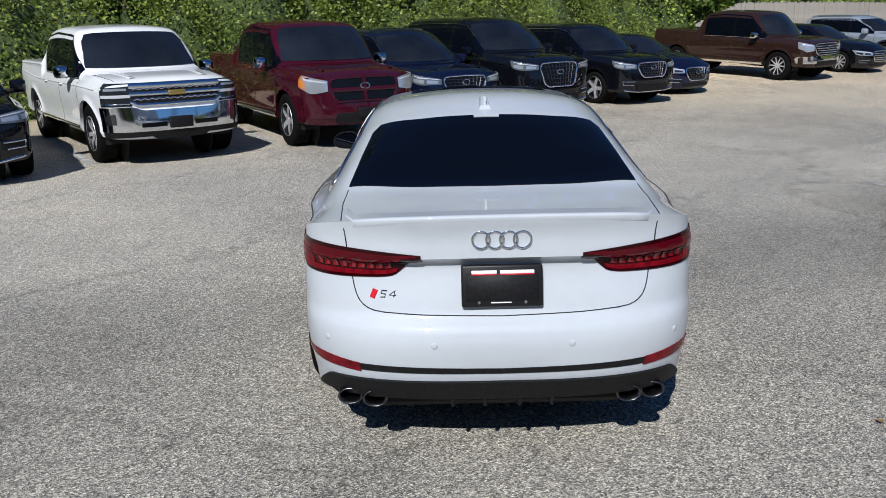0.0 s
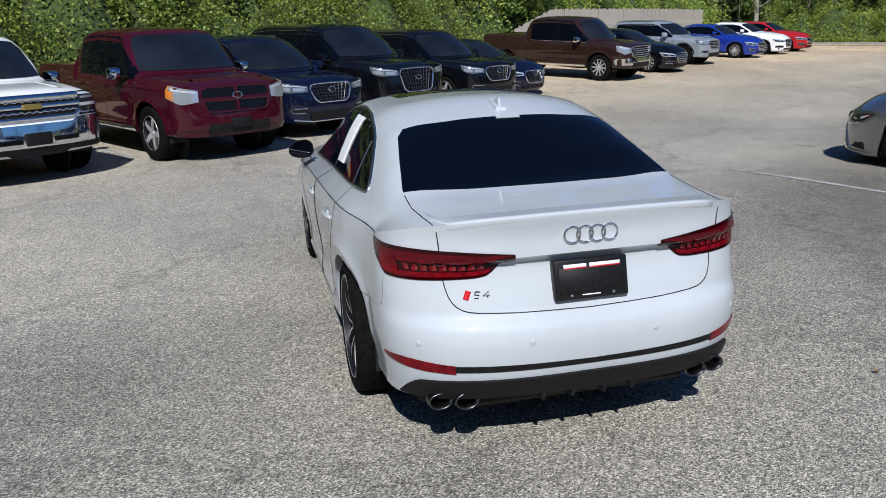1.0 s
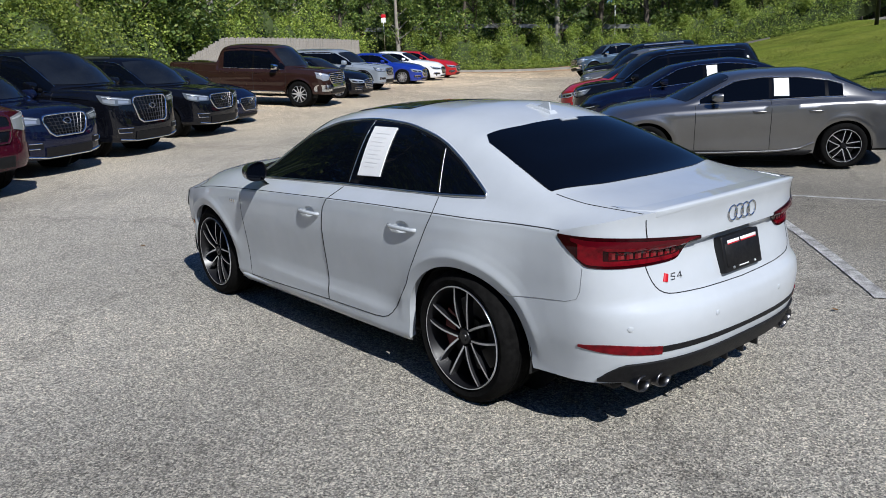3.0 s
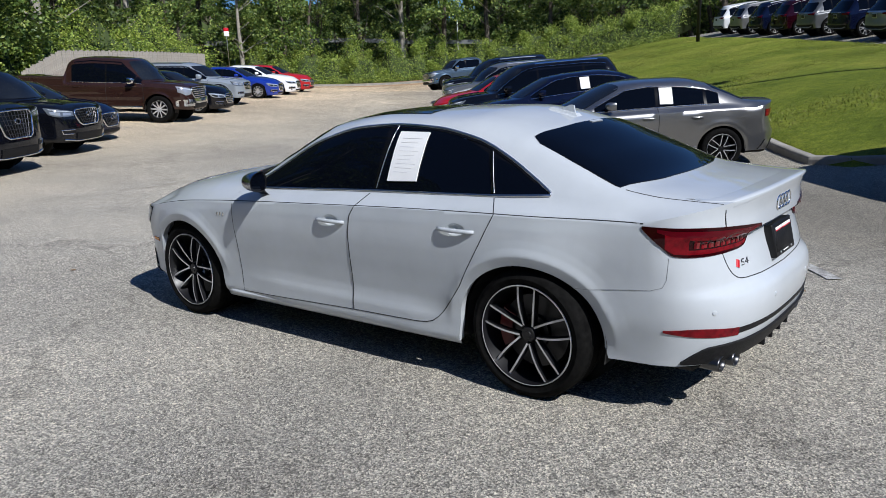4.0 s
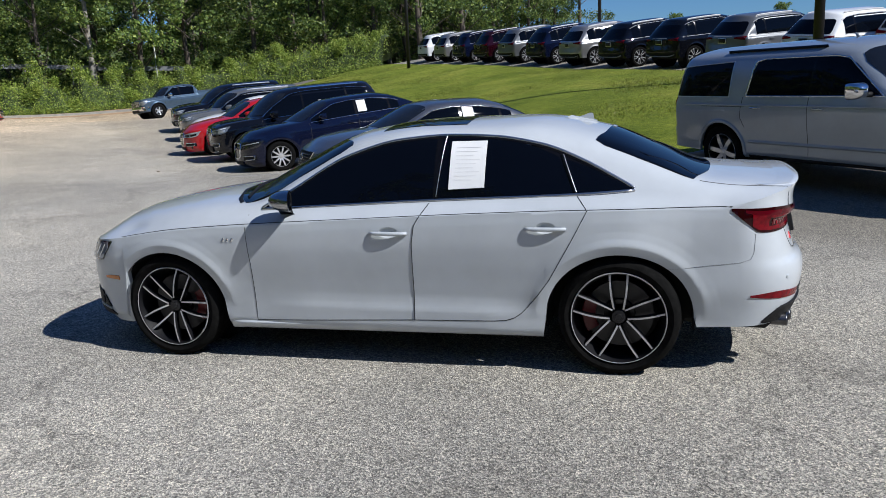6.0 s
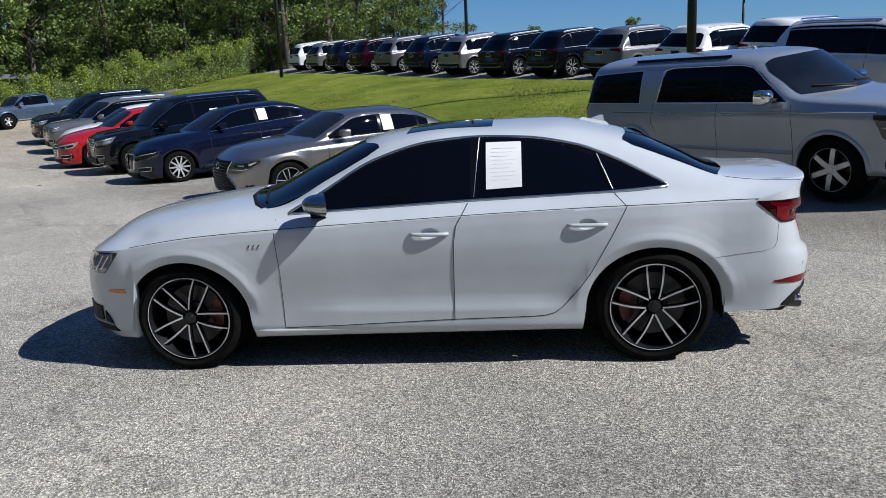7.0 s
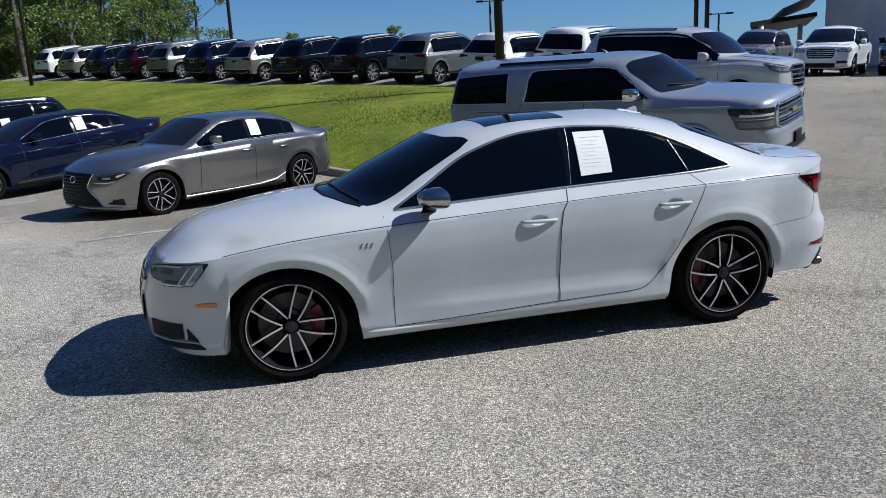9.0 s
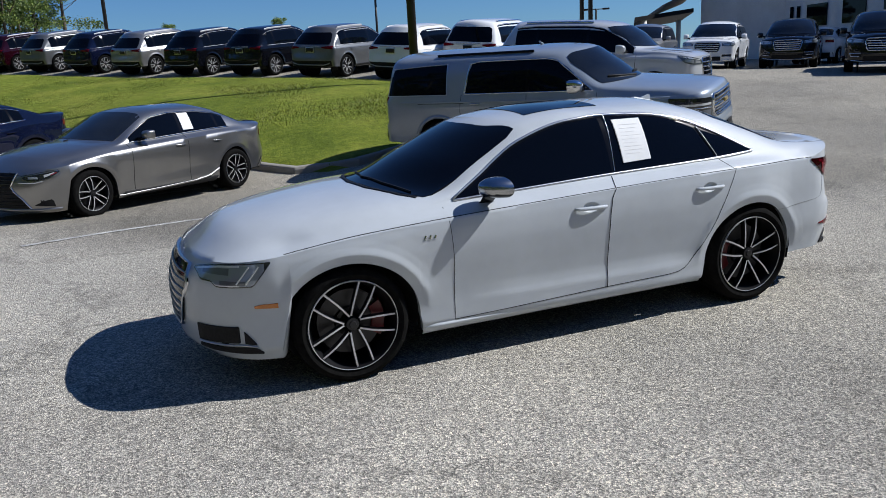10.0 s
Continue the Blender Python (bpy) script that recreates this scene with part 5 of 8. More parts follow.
def tiered_nose(v, zt):
    """A truck's nose: chrome bars in two tiers between stacked lamps, over a deep chrome bumper."""
    s, root = v.spec, v.root
    w, yf, zb = s["width"] / 2, s["yf"], 0.86
    zt += 0.05
    gw, zm = w * 0.62, (zb + zt) / 2
    g = v.patch("grille", PLASTIC, "f", -gw, gw, zb, zt, 20, 6, 0.006, label="black grille with chrome bars")
    for k, (z, width) in enumerate(((zt - 0.03, 0.085), (zm, 0.06), (zb - 0.01, 0.05))):
        v.ribbon("grille_bar", CHROME, "f", [(-gw, z + (0.05 if k == 2 else 0)), (-gw * 0.86, z), (gw * 0.86, z), (gw, z + (0.05 if k == 2 else 0))], width, 0.026, parent=g)
    for z in (zm + 0.068, zb + 0.068):
        v.ribbon("grille_bar", CHROME, "f", [(gw * 0.94 * k / 12, z + (0.012 if k % 2 else -0.012)) for k in range(-12, 13)], 0.024, 0.020, parent=g)
    bm = bmesh.new()
    p, _ = v.on("f", 0, zm)
    box(bm, (-0.12, p.y + 0.01, zm - 0.035), (0.12, p.y + 0.045, zm + 0.035), 0.012)
    part("badge", bm, GOLD, root, "plain gold badge")
    a0 = math.degrees(math.atan2(gw + 0.01, yf - 1.53))
    a1 = math.degrees(math.atan2(w * 0.96, yf - 0.30 - 1.5))
    for side in (-1, 1):
        u0, u1 = sorted((side * a0, side * a1))
        hd = v.patch("headlamp", LAMPDARK, "v", u0, u1, zb - 0.02, zt, 14, 6, 0.010, label="dark headlamp with two bright tiers")
        v.patch("lamp_tier", LAMP, "v", u0 + 0.8, u1 - 0.8, zm - 0.045, zm - 0.005, 10, 2, 0.0135, 0.004, parent=hd)
        v.patch("lamp_tier", CLEARLAMP, "v", u0 + 2.5, u1 - 3.0, zm + 0.05, zt - 0.06, 10, 2, 0.0135, 0.004, parent=hd)
        v.ribbon("lamp_tier", CHROME, "v", [(u0 + 1, zb + 0.015), (u1 - 1, zb + 0.015)], 0.02, 0.016, parent=hd)
        v.ribbon("bonnet_gap", SEAM, "t", [(side * w * 0.80, s["cowl"] + 0.24), (side * w * 0.78, (s["cowl"] + yf) / 2), (side * w * 0.74, yf - 0.32)], 0.010, 0.002)
        v.ribbon("bonnet_crease", v.body.data.materials[0], "t", [(side * w * 0.55, s["cowl"] + 0.30), (side * w * 0.52, (s["cowl"] + yf) / 2), (side * w * 0.5, yf - 0.30)], 0.10, 0.007)
    b = v.patch("front_bumper", CHROME, "v", -a1 - 1, a1 + 1, 0.50, two_sided([(0, 0.78), (a0 - 6, 0.78), (a0, 0.83), (a1 + 1, 0.83)]), 44, 6, 0.030, 0.06, label="deep chrome front bumper")
    for side in (-1, 1):
        u0, u1 = sorted((side * (a1 - 9), side * (a1 - 4)))
        v.patch("fog_lamp", LAMPDARK, "v", u0, u1, 0.60, 0.74, 6, 4, 0.036, parent=b)
        u0, u1 = sorted((side * (a0 - 18), side * (a0 - 4)))
        v.patch("tow_recess", GLOSSY, "v", u0, u1, 0.55, 0.61, 6, 2, 0.036, parent=b)
    v.patch("lower_intake", PLASTIC, "v", -a1, a1, 0.385, 0.515, 30, 3, 0.028, label="black lower valance")
    bm = bmesh.new()
    p, _ = v.on("f", 0, 0.60)
    box(bm, (-0.16, p.y + 0.03, 0.52), (0.16, p.y + 0.06, 0.68), 0.008)
    part("plate_holder", bm, PLASTIC, root, "empty black plate holder")


def spindle_nose(v, zt):
    """A sports saloon's nose: a waisted black grille, slim dark lamps with a bright tick below, black corner vents, bright lip."""
    w, coat = v.spec["width"] / 2, v.body.data.materials[0]
    half = lambda z: w * float(np.interp(z, [0.22, 0.34, 0.50, zt + 0.03], [0.62, 0.54, 0.36, 0.44]))
    zs = np.linspace(0.225, zt + 0.025, 9)
    verts, faces = [], []
    for z in zs:
        for k in range(13):
            verts.append(v.on("f", half(z) * (k / 6 - 1), z, 0.006)[0])
    for i in range(8):
        for k in range(12):
            faces.append((i * 13 + k, i * 13 + k + 1, i * 13 + k + 14, i * 13 + k + 13))
    g = piece("grille", mesh_of("grille", verts, faces, PLASTIC), v.root, "black mesh grille with a narrow waist")
    for z in np.linspace(0.27, zt - 0.02, 9):
        v.ribbon("grille_bar", GLOSSY, "f", [(-half(z) * 0.96, z), (half(z) * 0.96, z)], 0.012, 0.012, parent=g)
    for side in (-1, 1):
        v.ribbon("grille_surround", CHROME, "f", [(side * half(z), z) for z in zs], 0.014, 0.012, parent=g)
        a, b = sorted((side * 37, side * 67))
        hd = v.patch("headlamp", LAMPDARK, "v", a, b, two_sided([(37, 0.612), (45, 0.590), (56, 0.606), (67, 0.690)]), two_sided([(37, 0.640), (50, 0.672), (67, 0.712)]), 22, 5, 0.008, label="slim dark headlamp with clear projector")
        a, b = sorted((side * 42, side * 50))
        v.patch("projector", CLEARLAMP, "v", a, b, 0.612, 0.640, 6, 2, 0.010, 0.003, parent=hd)
        a, b = sorted((side * 55, side * 63))
        v.patch("projector", LAMP, "v", a, b, two_sided([(55, 0.628), (63, 0.672)]), two_sided([(55, 0.662), (63, 0.692)]), 6, 2, 0.010, 0.003, parent=hd)
        a, b = sorted((side * 60, side * 65))
        v.patch("amber_corner", REFLECT, "v", a, b, two_sided([(60, 0.650), (65, 0.682)]), two_sided([(60, 0.664), (65, 0.692)]), 4, 1, 0.012, 0.003, parent=hd)
        v.ribbon("running_light", LAMP, "v", [(side * 33, 0.566), (side * 47, 0.560), (side * 54, 0.584)], 0.014, 0.010)
        a, b = sorted((side * 45, side * 61))
        v.patch("corner_vent", PLASTIC, "v", a, b, two_sided([(45, 0.262), (61, 0.236)]), two_sided([(45, 0.272), (56, 0.330), (59, 0.336), (61, 0.246)]), 12, 3, 0.006, label="black corner vent")
        v.ribbon("lip", coat, "v", [(side * u, 0.205) for u in (5, 20, 35, 48, 58, 66)], 0.030, 0.022)
        v.ribbon("bonnet_gap", SEAM, "v", [(side * u, z) for u, z in ((20, zt + 0.035), (36, 0.655), (50, 0.690), (66, 0.722))], 0.006, 0.002)
        axis = "l" if side < 0 else "r"
        v.ribbon("side_crease", coat, axis, [(0.98, 0.235), (0.3, 0.245), (-0.45, 0.262), (-0.78, 0.300), (-0.98, 0.385)], 0.030, 0.020)
    bm = bmesh.new()
    lathe(bm, [(0.058 + 0.008 * math.cos(b), 0.008 * math.sin(b)) for b in np.linspace(0, 2 * math.pi, 7)], 20, "z")
    p, nrm = v.on("f", 0, zt - 0.07)
    bmesh.ops.transform(bm, matrix=Matrix.Translation(p + nrm * 0.022) @ nrm.to_track_quat("Z", "Y").to_matrix().to_4x4() @ Matrix.Diagonal((1.2, 0.85, 1, 1)), verts=bm.verts)
    part("badge", bm, CHROME, v.root, "plain bright oval badge")


def front(v, grille, trim, lamp, plate, badge=True):
    s, root = v.spec, v.root
    w, yf = s["width"] / 2, s["yf"]
    coat = v.body.data.materials[0]
    zt = s["front"]["lip"] - 0.05
    zb = {"saloon": 0.36, "suv": 0.63, "truck": 0.74}[s["kind"]]
    gw = w * {"saloon": 0.42, "suv": 0.47, "truck": 0.56}[s["kind"]]
    if grille == "tiers":
        tiered_nose(v, zt)
        return
    if grille == "spindle":
        spindle_nose(v, zt)
        return
    k = 0.62 if grille == "mesh" else 0.8
    ring = [(-gw, zt - 0.10), (-gw * 0.94, zt - 0.02), (-gw * 0.80, zt), (0, zt + 0.008), (gw * 0.80, zt), (gw * 0.94, zt - 0.02), (gw, zt - 0.10), (gw * (0.5 + k / 2), zb + 0.06), (gw * k, zb), (-gw * k, zb), (-gw * (0.5 + k / 2), zb + 0.06)]
    g = v.patch("grille", GLOSSY, "f", -gw, gw, [(-gw, zt - 0.11), (-gw * (0.5 + k / 2), zb + 0.06), (-gw * k, zb), (gw * k, zb), (gw * (0.5 + k / 2), zb + 0.06), (gw, zt - 0.11)],
                [(-gw, zt - 0.10), (-gw * 0.94, zt - 0.02), (-gw * 0.8, zt), (gw * 0.8, zt), (gw * 0.94, zt - 0.02), (gw, zt - 0.10)], 18, 6, 0.006, label="black grille")
    v.ribbon("grille_surround", trim, "f", ring, 0.030, 0.018, True, parent=g)
    n = {"bars": 4, "cross": 0, "mesh": 5, "kidney": 0}[grille]
    for q in range(n):
        z = zb + (zt - zb) * (q + 1) / (n + 1)
        e = gw * (k + (1 - k) * (q + 1) / (n + 1)) * 0.96
        v.ribbon("grille_bar", trim if n < 5 else DARKCHROME, "f", [(-e, z), (0, z - 0.005), (e, z)], 0.030 if n < 5 else 0.010, 0.014, parent=g)
    if grille == "mesh":
        for q in range(-4, 5):
            v.ribbon("grille_bar", DARKCHROME, "f", [(gw * k * q / 4.6, zb + 0.01), (gw * 0.9 * q / 4.6, zt - 0.01)], 0.009, 0.012, parent=g)
    if grille == "cross":
        v.ribbon("grille_bar", coat, "f", [(0, zb), (0, zt)], 0.07, 0.02, parent=g)
        v.ribbon("grille_bar", coat, "f", [(-gw * 0.95, (zb + zt) / 2), (gw * 0.95, (zb + zt) / 2)], 0.07, 0.02, parent=g)
    if grille == "kidney":
        v.ribbon("grille_bar", coat, "f", [(0, zb), (0, zt)], 0.05, 0.02, parent=g)
    if badge:
        bm = bmesh.new()
        lathe(bm, [(0.050 * 1.25 + 0.009 * math.cos(b), 0.009 * math.sin(b)) for b in np.linspace(0, 2 * math.pi, 7)], 20, "z")
        p, nrm = v.on("f", 0, (zb + zt) / 2 + 0.05)
        bmesh.ops.transform(bm, matrix=Matrix.Translation(p + nrm * 0.026) @ nrm.to_track_quat("Z", "Y").to_matrix().to_4x4() @ Matrix.Diagonal((1.2, 0.7, 1, 1)), verts=bm.verts)
        part("badge", bm, CHROME, root, "plain bright oval badge")
    for side in (-1, 1):
        # lamps wrap round the corner of the nose
        back_y = {"saloon": 0.50, "suv": 0.46, "truck": 0.36}[s["kind"]]
        a0 = math.degrees(math.atan2(gw + 0.05, yf - 1.56))
        a1 = math.degrees(math.atan2(w * 0.95, yf - back_y - 1.5))
        lh = {"saloon": 0.13, "suv": 0.15, "truck": 0.25}[s["kind"]]
        top = two_sided([(a0, zt - 0.035), ((a0 + a1) / 2, zt + 0.015), (a1, zt + 0.045)])
        low = two_sided([(a0, zt - 0.035 - lh * 0.62), ((a0 + a1) / 2, zt - lh * 0.88), (a0 + (a1 - a0) * 0.8, zt - lh * 0.62), (a1, zt + 0.035 - (0.0 if s["kind"] != "truck" else 0.16))])
        u0, u1 = sorted((side * a0, side * a1))
        smoked = s["kind"] == "suv" and lamp == LAMP
        hd = v.patch("headlamp", HEAD if smoked else CLEARLAMP if lamp == LAMP else lamp, "v", u0, u1, low, top, 18, 5, 0.010, label="smoked headlamp" if smoked else "clear headlamp")
        for f0, f1 in ((0.10, 0.42), (0.50, 0.80)):
            m0, m1 = sorted((side * (a0 + (a1 - a0) * f0), side * (a0 + (a1 - a0) * f1)))
            v.patch("lamp_recess", CLEARLAMP if smoked or s["kind"] == "truck" else LAMPDARK, "v", m0, m1, lambda u: low(u) + 0.2 * (top(u) - low(u)), lambda u: low(u) + 0.62 * (top(u) - low(u)), 6, 2, 0.0125, 0.004, parent=hd)
        m0, m1 = sorted((side * (a0 + (a1 - a0) * 0.06), side * (a0 + (a1 - a0) * 0.84)))
        v.patch("lamp_strip", LAMP, "v", m0, m1, lambda u: low(u) + 0.76 * (top(u) - low(u)), lambda u: low(u) + 0.87 * (top(u) - low(u)), 10, 1, 0.0130, 0.004, parent=hd)
        if grille == "cross":
            m0, m1 = sorted((side * (a0 + (a1 - a0) * 0.72), side * a1))
            v.patch("amber_corner", AMBER, "v", m0, m1, lambda u: low(u) + 0.012, lambda u: top(u) - 0.012, 4, 3, 0.013, 0.004, parent=hd)
        xf0, xf1 = sorted((side * w * 0.54, side * w * 0.86))
        fz = 0.36 if s["kind"] == "saloon" else 0.50 if s["kind"] == "suv" else 0.62
        fl = v.patch("fog_recess", PLASTIC, "f", xf0, xf1, fz - 0.045, fz + 0.05, 6, 3, 0.006)
        v.ribbon("fog_strip", trim, "f", [(side * w * 0.56, fz + 0.045), (side * w * 0.84, fz + 0.050), (side * w * 0.82, fz - 0.03), (side * w * 0.60, fz - 0.035)], 0.020, 0.016, parent=fl)
        if s["kind"] != "saloon":
            cw = s["cowl"]
            v.ribbon("bonnet_crease", coat, "t", [(side * w * 0.60, cw + 0.30), (side * w * 0.53, (cw + yf) / 2), (side * gw * 1.02, yf - 0.30)], 0.06, 0.014)
            v.ribbon("bonnet_gap", SEAM, "t", [(side * w * 0.80, cw + 0.24), (side * w * 0.78, (cw + yf) / 2), (side * w * 0.70, yf - 0.32)], 0.010, 0.002)
    if s["kind"] == "truck":
        v.patch("front_bumper", trim, "f", -w * 0.93, w * 0.93, 0.50, [(-w * 0.93, 0.70), (-w * 0.5, 0.71), (w * 0.5, 0.71), (w * 0.93, 0.70)], 24, 5, 0.02, 0.05, label="front bumper")
    v.patch("lower_intake", PLASTIC, "f", -w * 0.50, w * 0.50, s["sill"] + 0.03, s["sill"] + (0.10 if s["kind"] == "saloon" else 0.17), 12, 3, 0.022)
    if s["kind"] == "suv":
        v.ribbon("bumper_trim", trim, "f", [(-w * 0.80, s["sill"] + 0.06), (-w * 0.45, s["sill"] + 0.015), (w * 0.45, s["sill"] + 0.015), (w * 0.80, s["sill"] + 0.06)], 0.026, 0.024)
    if plate:
        p, _ = v.on("f", 0, 0.56)
        bm = bmesh.new()
        box(bm, (-0.155, p.y + 0.005, 0.49), (0.155, p.y + 0.04, 0.64), 0.008)
        part("plate_holder", bm, PLASTIC, root, "empty black plate holder")


def back(v, trim):
    s, root = v.spec, v.root
    w = s["width"] / 2
    if s["kind"] == "saloon":
        z, hgt, x0 = 0.82 * s["sz"], 0.10, 0.55
    elif s["kind"] == "suv":
        z, hgt, x0 = s["belt"] - 0.10, 0.10, 0.50
    else:
        z, hgt, x0 = 0.86, 0.34, 0.86
    for side in (-1, 1):
        a0, a1 = sorted((side * w * x0, side * w * ({"saloon": 0.85, "suv": 0.90, "truck": 0.95}[s["kind"]])))
        k = 0.45 if s["kind"] == "suv" else 1.0
        v.patch("tail_lamp", TAIL, "b", a0, a1, two_sided([(w * x0, z + hgt * 0.4 * (1 - k)), (w, z - 0.02)]), two_sided([(w * x0, z + hgt * (0.4 + 0.6 * k)), (w, z + hgt)]), 10, 4, 0.008, label="red tail lamp")
    v.ribbon("tailgate_strip", trim, "b", [(-w * 0.42, z + 0.085 if s["kind"] == "suv" else z + 0.03), (w * 0.42, z + 0.085 if s["kind"] == "suv" else z + 0.03)], 0.018, 0.012)
    lo = s["rear"]["bottom"]
    v.patch("rear_valance", PLASTIC, "b", -w * 0.86, w * 0.86, lo, lo + 0.16, 14, 3, 0.01)
    if s["kind"] == "suv":
        v.ribbon("bumper_trim", trim, "b", [(-w * 0.80, lo + 0.09), (-w * 0.55, lo + 0.035), (w * 0.55, lo + 0.035), (w * 0.80, lo + 0.09)], 0.030, 0.030)
    bm = bmesh.new()
    zp = z - 0.12 if s["kind"] != "suv" else z - 0.03
    p, _ = v.on("b", 0, zp)
    box(bm, (-0.165, p.y - 0.03, zp - 0.080), (0.165, p.y - 0.012, zp + 0.080), 0.006)
    holder = part("number_plate", bm, SATIN if s["kind"] == "suv" else PLATE, root, "dark blank plate in a bright frame" if s["kind"] == "suv" else "dark blank plate")
    if s["kind"] == "suv":
        bm = bmesh.new()
        box(bm, (-0.150, p.y - 0.034, zp - 0.060), (0.150, p.y - 0.020, zp + 0.060), 0.003)
        part("plate", bm, PLATE, holder)


def park(v, x, y, heading, label, category="car", group="", lift=0.0):
    h = radians(heading)
    f, n = Vector((math.cos(h), math.sin(h))), Vector((-math.sin(h), math.cos(h)))
    b = 1.4
    dz = (gz(x + f.x * b, y + f.y * b) - gz(x - f.x * b, y - f.y * b)) / (2 * b)
    dr = (gz(x + n.x * 0.8, y + n.y * 0.8) - gz(x - n.x * 0.8, y - n.y * 0.8)) / 1.6
    mean = (gz(x + f.x * b, y + f.y * b) + gz(x - f.x * b, y - f.y * b)) / 2
    v.root.matrix_world = pose(x, y, mean + lift, 0, 0, heading - 90) @ pose(0, 0, 0, math.degrees(math.atan(dz)), math.degrees(math.atan(dr)))
    tagged(v.root, label, category, group)


def saloon(mat, dims, wheels=("ten", 0.235, 0.23), grille="bars", **kw):
    s = saloon_spec(*dims)
    v = Vehicle("saloon_car", s, mat, 60, 11)
    k = s["fy"]
    return dress(v, (k(-1.40), k(0.66)), [k(-1.15), k(-0.37)], wheels, grille, **kw)


def suv(mat, dims, wheels=("five", 0.25, 0.25), grille="bars", name="sport_utility_vehicle", **kw):
    s = suv_spec(*dims)
    v = Vehicle(name, s, mat, 60, 11)
    y1 = s["cowl"] - 0.12
    return dress(v, (s["yr"] + 0.55, y1), [s["axles"][0] + 0.12, (s["axles"][0] + y1) / 2 + 0.12], wheels, grille, **kw)


def pickup(mat, dims, wheels=("six", 0.25, 0.27), grille="bars", **kw):
    s = truck_spec(*dims)
    v = Vehicle("pickup_truck", s, mat, 60, 11)
    y1 = s["cowl"] - 0.12
    return dress(v, (s["cab_back"] + 0.12, y1), [(s["cab_back"] + y1) / 2 + 0.05], wheels, grille, **kw)


def nose(v, x, y, heading, label, category="car", group=""):
    """Parks a vehicle by the place of its nose."""
    d = v.spec["yf"]
    park(v, x - d * math.cos(radians(heading)), y - d * math.sin(radians(heading)), heading, label, category, group)


def axle(v, x, y, heading, label, category="car", group=""):
    """Parks a vehicle by the middle of its front axle."""
    d = v.spec["axles"][1]
    park(v, x - d * math.cos(radians(heading)), y - d * math.sin(radians(heading)), heading, label, category, group)


def long_suv_spec():
    return dict(
        axles=(-1.651, 1.651), hub=0.405, arch=0.455, sill=0.36, flare=0.018, bulge=0.016, kind="suv", belt=1.23, height=1.905, width=2.045, cowl=1.25, yr=-2.86, yf=2.84, hood=1.27, rake=0.7,
        zs=curve([(-2.86, 1.10), (1.2, 1.13), (1.8, 1.12), (2.5, 1.10)]), ws=curve([(-2.6, 0.965), (-2.0, 0.995), (1.3, 0.995), (2.0, 0.985), (2.4, 0.945)]),
        low=curve([(-2.86, 0.46), (-2.2, 0.42), (-0.8, 0.36), (0.8, 0.36), (2.4, 0.36)]),
        stations=[
            (-2.52, 0.955, 1.21, 0.745, -2.60, 1.76, -2.74, 1.82), (-2.36, 0.955, 1.22, 0.755, -2.42, 1.805, -2.50, 1.885), (-1.2, 0.962, 1.23, 0.765, -1.2, 1.825, -1.2, 1.902),
            (0.0, 0.962, 1.235, 0.765, 0.0, 1.825, 0.05, 1.905), (0.36, 0.958, 1.24, 0.750, 0.34, 1.79, 0.66, 1.862), (0.80, 0.952, 1.24, 0.815, 0.76, 1.545, 1.12, 1.60),
            (1.14, 0.948, 1.25, 0.870, 1.17, 1.315, 1.52, 1.335), (1.42, 0.940, 1.225, 0.850, 1.48, 1.285, 1.72, 1.315), (2.30, 0.915, 1.165, 0.815, 2.40, 1.225, 2.52, 1.262)],
        rear=dict(corner=-2.55, n=4.0, lip=1.20, bottom=0.46, face=curve([(0.3, -2.78), (0.5, -2.87), (0.72, -2.87), (0.78, -2.81), (1.2, -2.79)])),
        front=dict(corner=2.34, n=3.3, lip=1.21, bottom=0.34, face=curve([(0.3, 2.74), (0.42, 2.84), (0.74, 2.85), (0.78, 2.79), (1.10, 2.77), (1.21, 2.70)])),
    )


